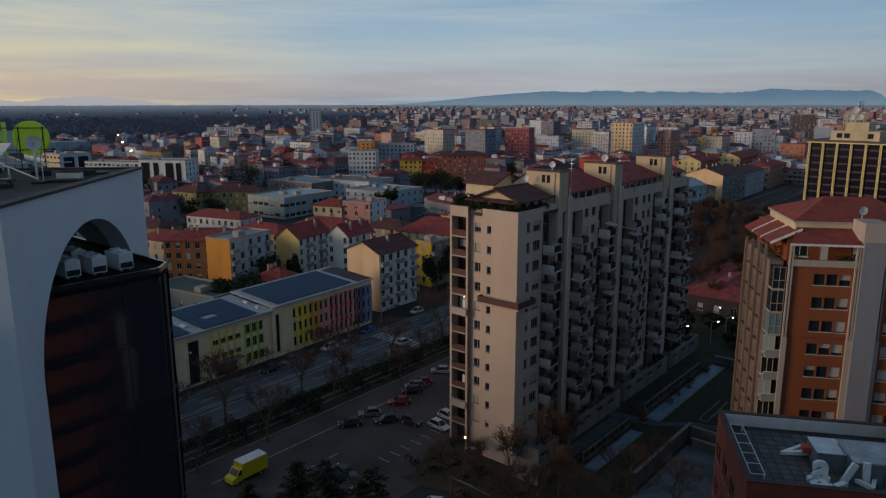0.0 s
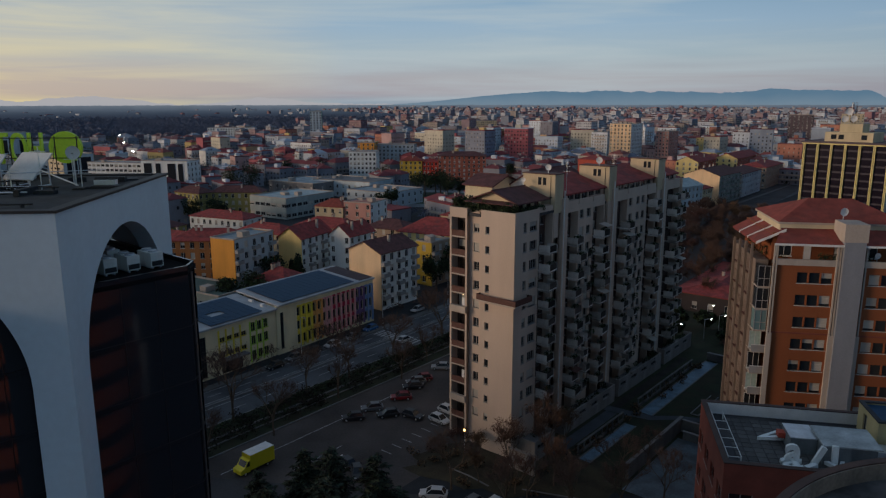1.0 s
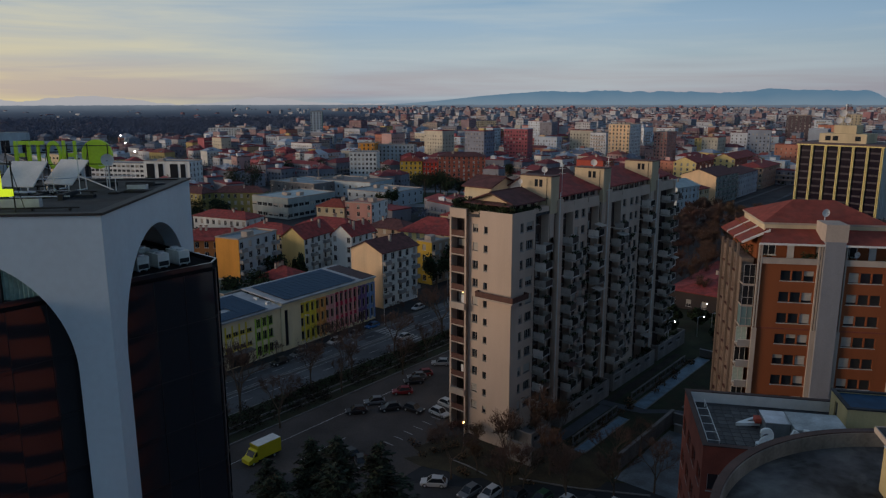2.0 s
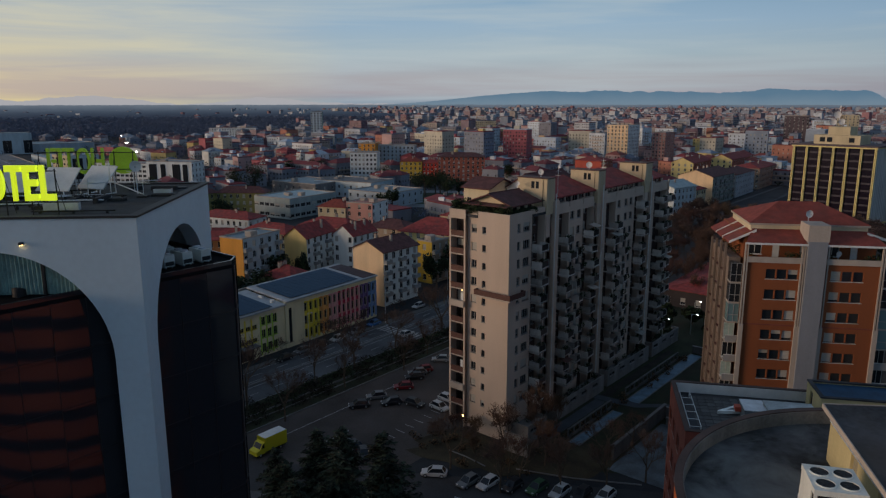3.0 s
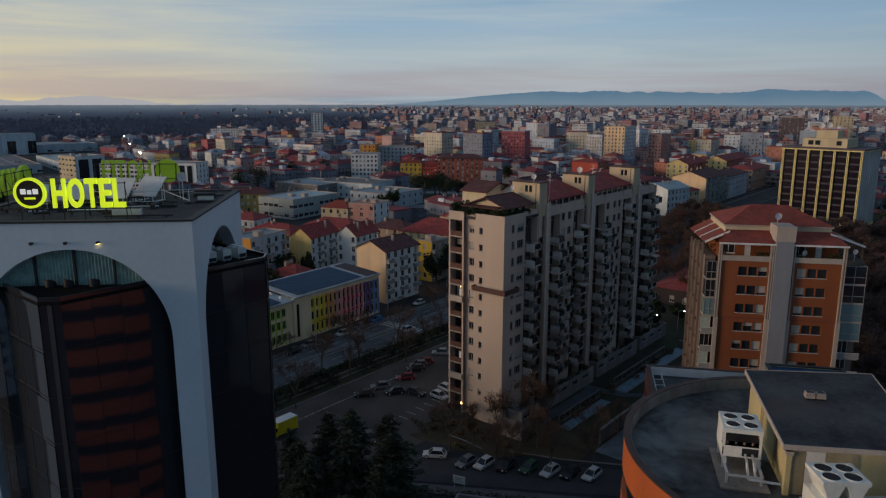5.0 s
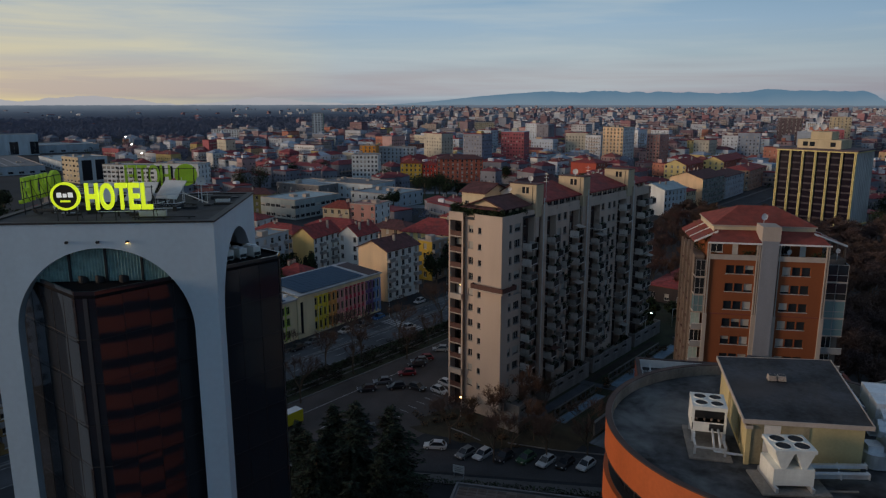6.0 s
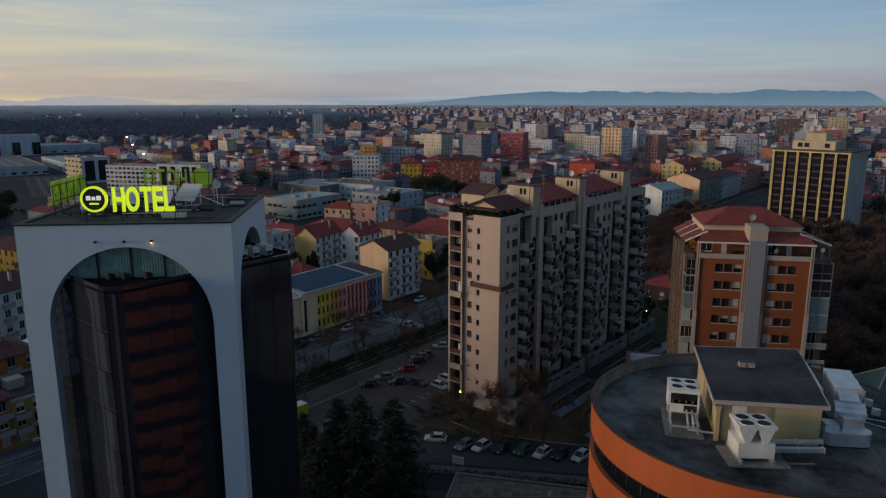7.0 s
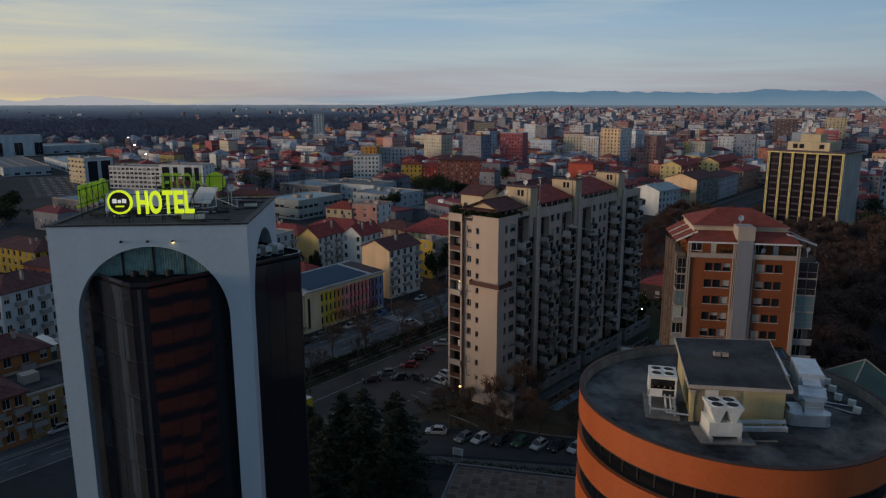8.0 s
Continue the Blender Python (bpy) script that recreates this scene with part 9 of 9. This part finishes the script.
# woods: clumps of bare crowns
wood = Mesh()
for i in range(9000):
    if i < 6300:
        d, a = 1150 * (2.1 ** crng.random()), crng.uniform(-40, 4)
        if a > -6 - 5 * math.sin(d * 0.002) + crng.uniform(-1.5, 1.5):
            continue
    else:
        d, a = 230 + 1900 * crng.random() ** 1.3, crng.uniform(-39, 38)
        if d < 420 and a > 6:
            continue
    t = radians(a - 13.2)
    x, y = math.sin(t) * d, math.cos(t) * d
    ra = (x - RO[0]) * math.cos(radians(ROAD)) - (y - RO[1]) * math.sin(radians(ROAD))
    if any((x - tx) ** 2 + (y - ty) ** 2 < 30 ** 2 for tx, ty, tr in TAKEN) or (-4 < ra < 16 and d < 1500):
        continue
    s = crng.uniform(5, 9) if d > 1100 else crng.uniform(2.5, 4.5)
    hh = s * crng.uniform(1.2, 1.8) if d < 1100 else crng.uniform(10, 16)
    if d > 1100:
        s *= 1.15
    if d < 2500:
        near = d < 1000
        for j in range(46 if near else 26):
            e = Vector((crng.gauss(0, 1), crng.gauss(0, 1), crng.gauss(0, 1))).normalized() * crng.random() ** 0.5
            p = Vector((x + e.x * s, y + e.y * s, hh * 0.6 + e.z * hh * 0.42))
            u = Vector((crng.gauss(0, 1), crng.gauss(0, 1), crng.gauss(0.4, 1))).normalized() * crng.uniform(0.5, 1.1) * (1 if near else 2.4)
            v = Vector((crng.gauss(0, 1), crng.gauss(0, 1), crng.gauss(0, 1))).normalized() * crng.uniform(0.15, 0.4) * (1 if near else 2.6)
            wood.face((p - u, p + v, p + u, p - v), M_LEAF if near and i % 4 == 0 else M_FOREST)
        continue
    k = 7
    V, F = [(x, y, hh)], []
    for j, (rr_, zz) in enumerate(((0.55, 0.9), (1.0, 0.6), (0.8, 0.25))):
        for q_ in range(k):
            an = 2 * math.pi * (q_ + 0.5 * j) / k
            rd = s * rr_ * crng.uniform(0.7, 1.2)
            V.append((x + math.cos(an) * rd, y + math.sin(an) * rd, hh * zz * crng.uniform(0.85, 1.1)))
    for q_ in range(k):
        F.append((0, 1 + q_, 1 + (q_ + 1) % k))
        for j in range(2):
            b0 = 1 + j * k
            F.append((b0 + q_, b0 + k + q_, b0 + k + (q_ + 1) % k, b0 + (q_ + 1) % k))
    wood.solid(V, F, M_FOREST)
# parking deck and lot of the western depot
def lotpos(u, v):
    """Across and along the lot, from its near corner."""
    return -345.0 + u * 0.78 - v * 0.707, 355.0 + u * 0.62 + v * 0.707


sheet("depot_lot", [lotpos(-6, 0), lotpos(26, 0), lotpos(26, 150), lotpos(-6, 150)], 0.02, G_ASPHALT, "wide asphalt lot of the depot", "car park")
sheet("depot_walk", [lotpos(-9, 0), lotpos(-6.2, 0), lotpos(-6.2, 150), lotpos(-9, 150)], 0.05, G_PATH, "pale walk beside the depot lot", "path")
for i in range(5):
    for j in range(11):
        u, v = -2 + i * 6.2, 10 + j * 12.0
        sheet("parking_line", [lotpos(u, v), lotpos(u + 3.2, v), lotpos(u + 3.2, v + 2.2), lotpos(u, v + 2.2)], 0.03, M_LINE, "pale painted bay on the depot lot", "road marking", group="depot bays")
for x_ in (8, 17):
    sheet("deck_line", [tuple((pose(-455.0 - 34 * math.cos(radians(52)), 478.0 - 34 * math.sin(radians(52)), 0, 0, 0, 52) @ Vector(p)).to_2d()) for p in ((x_, 12, 0), (x_ + 1.6, 12, 0), (x_ + 1.6, 110, 0), (x_, 110, 0))], 6.94, M_LINE, "white lane line on the parking deck", "road marking")
solo("winter_wood", wood, pose(0, 0, 0), "distant leafless woods and parks tinted blue for haze", "wood", kind="stuff")

# lit masts far off in the west
for x, y in ((-440.0, 778.0), (-520.0, 680.0), (-640.0, 830.0), (-420.0, 560.0), (-470.0, 1000.0)):
    lm = thing("light_mast", pose(x, y, 0), "far white floodlight on a tall mast", "street lamp", "light masts")
    me = Mesh()
    me.tube((0, 0, 0), (0, 0, 12), 0.2, 0.12, M_STEEL, 6)
    part("mast", me, lm)
    me = Mesh()
    me.tube((0, 0, 11.4), (0, 0, 12.2), 0.9, 0.9, M_COOLLAMP, 10)
    part("lamp", me, lm)
# green glass pyramid beyond the drum
gg = thing("glass_pyramid", pose(40.8, 59.6, 0, 0, 0, 12), "dark green glazed pyramid roof beyond the round building", "building")
me = Mesh()
me.box(-6.2, -6.2, 0, 6.2, 6.2, 24, P_GREENG)
part("wall", me, gg)
C4 = [(-6.6, -6.6, 24), (6.6, -6.6, 24), (6.6, 6.6, 24), (-6.6, 6.6, 24)]
me = Mesh()
me.solid(C4 + [(0, 0, 29.6)], ((0, 1, 4), (1, 2, 4), (2, 3, 4), (3, 0, 4), (0, 3, 2, 1)), M_GREENROOF)
part("roof", me, gg)
for p in C4:
    me = Mesh()
    me.tube(p, (0, 0, 29.65), 0.09, 0.09, M_BUFF, 6)
    part("verge_trim", me, gg)

# ---- haze line and mountains ----


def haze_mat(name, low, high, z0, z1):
    """A far backdrop: haze painted as emission, from low at its foot to high."""
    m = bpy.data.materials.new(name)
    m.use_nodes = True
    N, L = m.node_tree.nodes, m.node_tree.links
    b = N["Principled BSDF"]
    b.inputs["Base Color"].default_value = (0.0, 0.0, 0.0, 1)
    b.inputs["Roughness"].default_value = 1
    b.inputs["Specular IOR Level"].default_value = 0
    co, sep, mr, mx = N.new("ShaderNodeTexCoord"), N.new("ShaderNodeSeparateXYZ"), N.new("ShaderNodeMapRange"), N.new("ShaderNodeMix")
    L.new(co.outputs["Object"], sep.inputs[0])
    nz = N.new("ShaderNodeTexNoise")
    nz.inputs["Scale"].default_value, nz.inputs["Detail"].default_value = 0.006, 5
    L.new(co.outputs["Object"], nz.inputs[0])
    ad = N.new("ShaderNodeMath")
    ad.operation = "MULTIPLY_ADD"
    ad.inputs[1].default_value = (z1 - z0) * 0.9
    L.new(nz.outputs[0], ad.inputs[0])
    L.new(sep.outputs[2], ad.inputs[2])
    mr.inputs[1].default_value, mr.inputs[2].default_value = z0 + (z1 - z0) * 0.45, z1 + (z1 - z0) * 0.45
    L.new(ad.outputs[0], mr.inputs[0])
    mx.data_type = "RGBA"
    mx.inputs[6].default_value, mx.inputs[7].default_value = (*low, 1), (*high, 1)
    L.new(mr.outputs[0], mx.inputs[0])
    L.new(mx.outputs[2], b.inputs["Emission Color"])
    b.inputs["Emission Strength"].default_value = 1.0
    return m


def ridge(name, dist, a0, a1, z0, height, material, seed, label, step=0.12):
    """A strip of skyline on an arc, its crest broken by fractal noise."""
    me = Mesh()
    n = int((a1 - a0) / step)
    pts = []
    for i in range(n + 1):
        a = a0 + (a1 - a0) * i / n
        t = radians(a - 13.2)
        x, y = math.sin(t) * dist, math.cos(t) * dist
        pts.append((x, y, height(a)))
    for p, q in zip(pts, pts[1:]):
        me.face(((p[0], p[1], z0), (q[0], q[1], z0), (q[0], q[1], q[2]), (p[0], p[1], p[2])), material)
    return solo(name, me, pose(0, 0, 0), label, "backdrop", kind="structure")


def fract(a, seed, f):
    return noise.fractal(Vector((a * f, seed * 7.3, 0.2)), 1.0, 2.1, 6)


def smooth(a, lo, hi):
    t = min(1, max(0, (a - lo) / (hi - lo)))
    return t * t * (3 - 2 * t)


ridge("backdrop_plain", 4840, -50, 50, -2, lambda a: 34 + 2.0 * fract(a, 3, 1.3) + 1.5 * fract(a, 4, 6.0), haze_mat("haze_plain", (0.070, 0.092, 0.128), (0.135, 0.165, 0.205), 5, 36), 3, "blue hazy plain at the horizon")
# far woods glow paler and bluer with distance, the haze in their colour
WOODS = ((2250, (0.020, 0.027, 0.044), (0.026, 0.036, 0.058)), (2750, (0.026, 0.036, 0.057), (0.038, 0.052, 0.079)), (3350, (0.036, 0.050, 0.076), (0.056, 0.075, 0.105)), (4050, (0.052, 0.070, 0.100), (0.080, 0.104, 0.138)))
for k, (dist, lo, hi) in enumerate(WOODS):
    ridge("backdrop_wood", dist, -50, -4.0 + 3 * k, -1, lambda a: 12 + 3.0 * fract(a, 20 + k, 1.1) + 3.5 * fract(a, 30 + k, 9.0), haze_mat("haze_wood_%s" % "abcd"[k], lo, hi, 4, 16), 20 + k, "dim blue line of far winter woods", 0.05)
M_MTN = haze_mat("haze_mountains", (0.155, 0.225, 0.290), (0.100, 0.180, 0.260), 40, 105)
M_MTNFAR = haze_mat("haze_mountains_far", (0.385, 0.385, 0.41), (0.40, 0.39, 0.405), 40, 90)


def range_height(a):
    """Crest of the range over the plain, by the bearing from the middle of the view."""
    return 33 + 87 * smooth(a, -6, 9) * (1 - 0.9 * smooth(a, 30.3, 32.5)) + 14 * smooth(a, 0, 12) * (fract(a, 1, 0.35) + 0.35 * fract(a, 2, 1.6)) + 2.2 * smooth(a, 0, 9) * fract(a, 9, 5.0)


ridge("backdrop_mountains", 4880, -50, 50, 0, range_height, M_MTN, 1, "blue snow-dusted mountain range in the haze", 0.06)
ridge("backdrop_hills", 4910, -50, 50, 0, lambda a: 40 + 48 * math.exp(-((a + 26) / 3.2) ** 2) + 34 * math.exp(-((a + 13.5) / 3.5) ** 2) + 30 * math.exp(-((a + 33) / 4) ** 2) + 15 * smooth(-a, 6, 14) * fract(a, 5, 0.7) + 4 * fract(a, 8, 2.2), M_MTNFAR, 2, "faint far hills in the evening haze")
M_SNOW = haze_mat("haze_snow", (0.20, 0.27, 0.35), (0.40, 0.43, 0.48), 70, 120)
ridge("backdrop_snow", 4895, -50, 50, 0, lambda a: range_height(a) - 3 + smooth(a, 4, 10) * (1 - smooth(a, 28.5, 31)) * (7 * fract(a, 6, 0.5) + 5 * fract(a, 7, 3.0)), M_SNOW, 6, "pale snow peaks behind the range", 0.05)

# ---- small things round the entrance and the car park ----
el = thing("entrance_lamp", pose(-19.67, 98.78, 0), "small warm lamp on a thin post by the entrance", "lamp")
me = Mesh()
me.tube((0, 0, 0), (0, 0, 4.0), 0.05, 0.04, M_STEEL, 8)
part("post", me, el)
me = Mesh()
me.tube((0, 0, 4.0), (0, 0, 4.28), 0.16, 0.12, M_WARMLAMP, 12)
part("globe", me, el, None, "glowing warm globe")
for run in (((-21.1, 93.7), (-17.8, 92.1), (-14.3, 89.8)), ((-9.3, 90.0), (-0.3, 89.2), (10.0, 89.6))):
    me = Mesh()
    for p, q in zip(run, run[1:]):
        p, q = Vector(p), Vector(q)
        nn = (q - p).normalized()
        nn = Vector((-nn.y, nn.x)) * 0.22
        me.prism([tuple(p), tuple(q), tuple(q + nn), tuple(p + nn)], 0, 0.16, G_CONC)
    solo("kerb", me, pose(0, 0, 0), "pale concrete kerb round the lawn", "kerb", kind="structure")
dc = car(-34.2, 88.6, 118, "black")
tagged(dc, "dark hatchback with a red brake light glowing")
me = Mesh()
me.box(3.99, -0.75, 0.6, 4.12, -0.45, 0.76, M_REDLAMP)
part("brake_light", me, dc, None, "glowing red brake light")
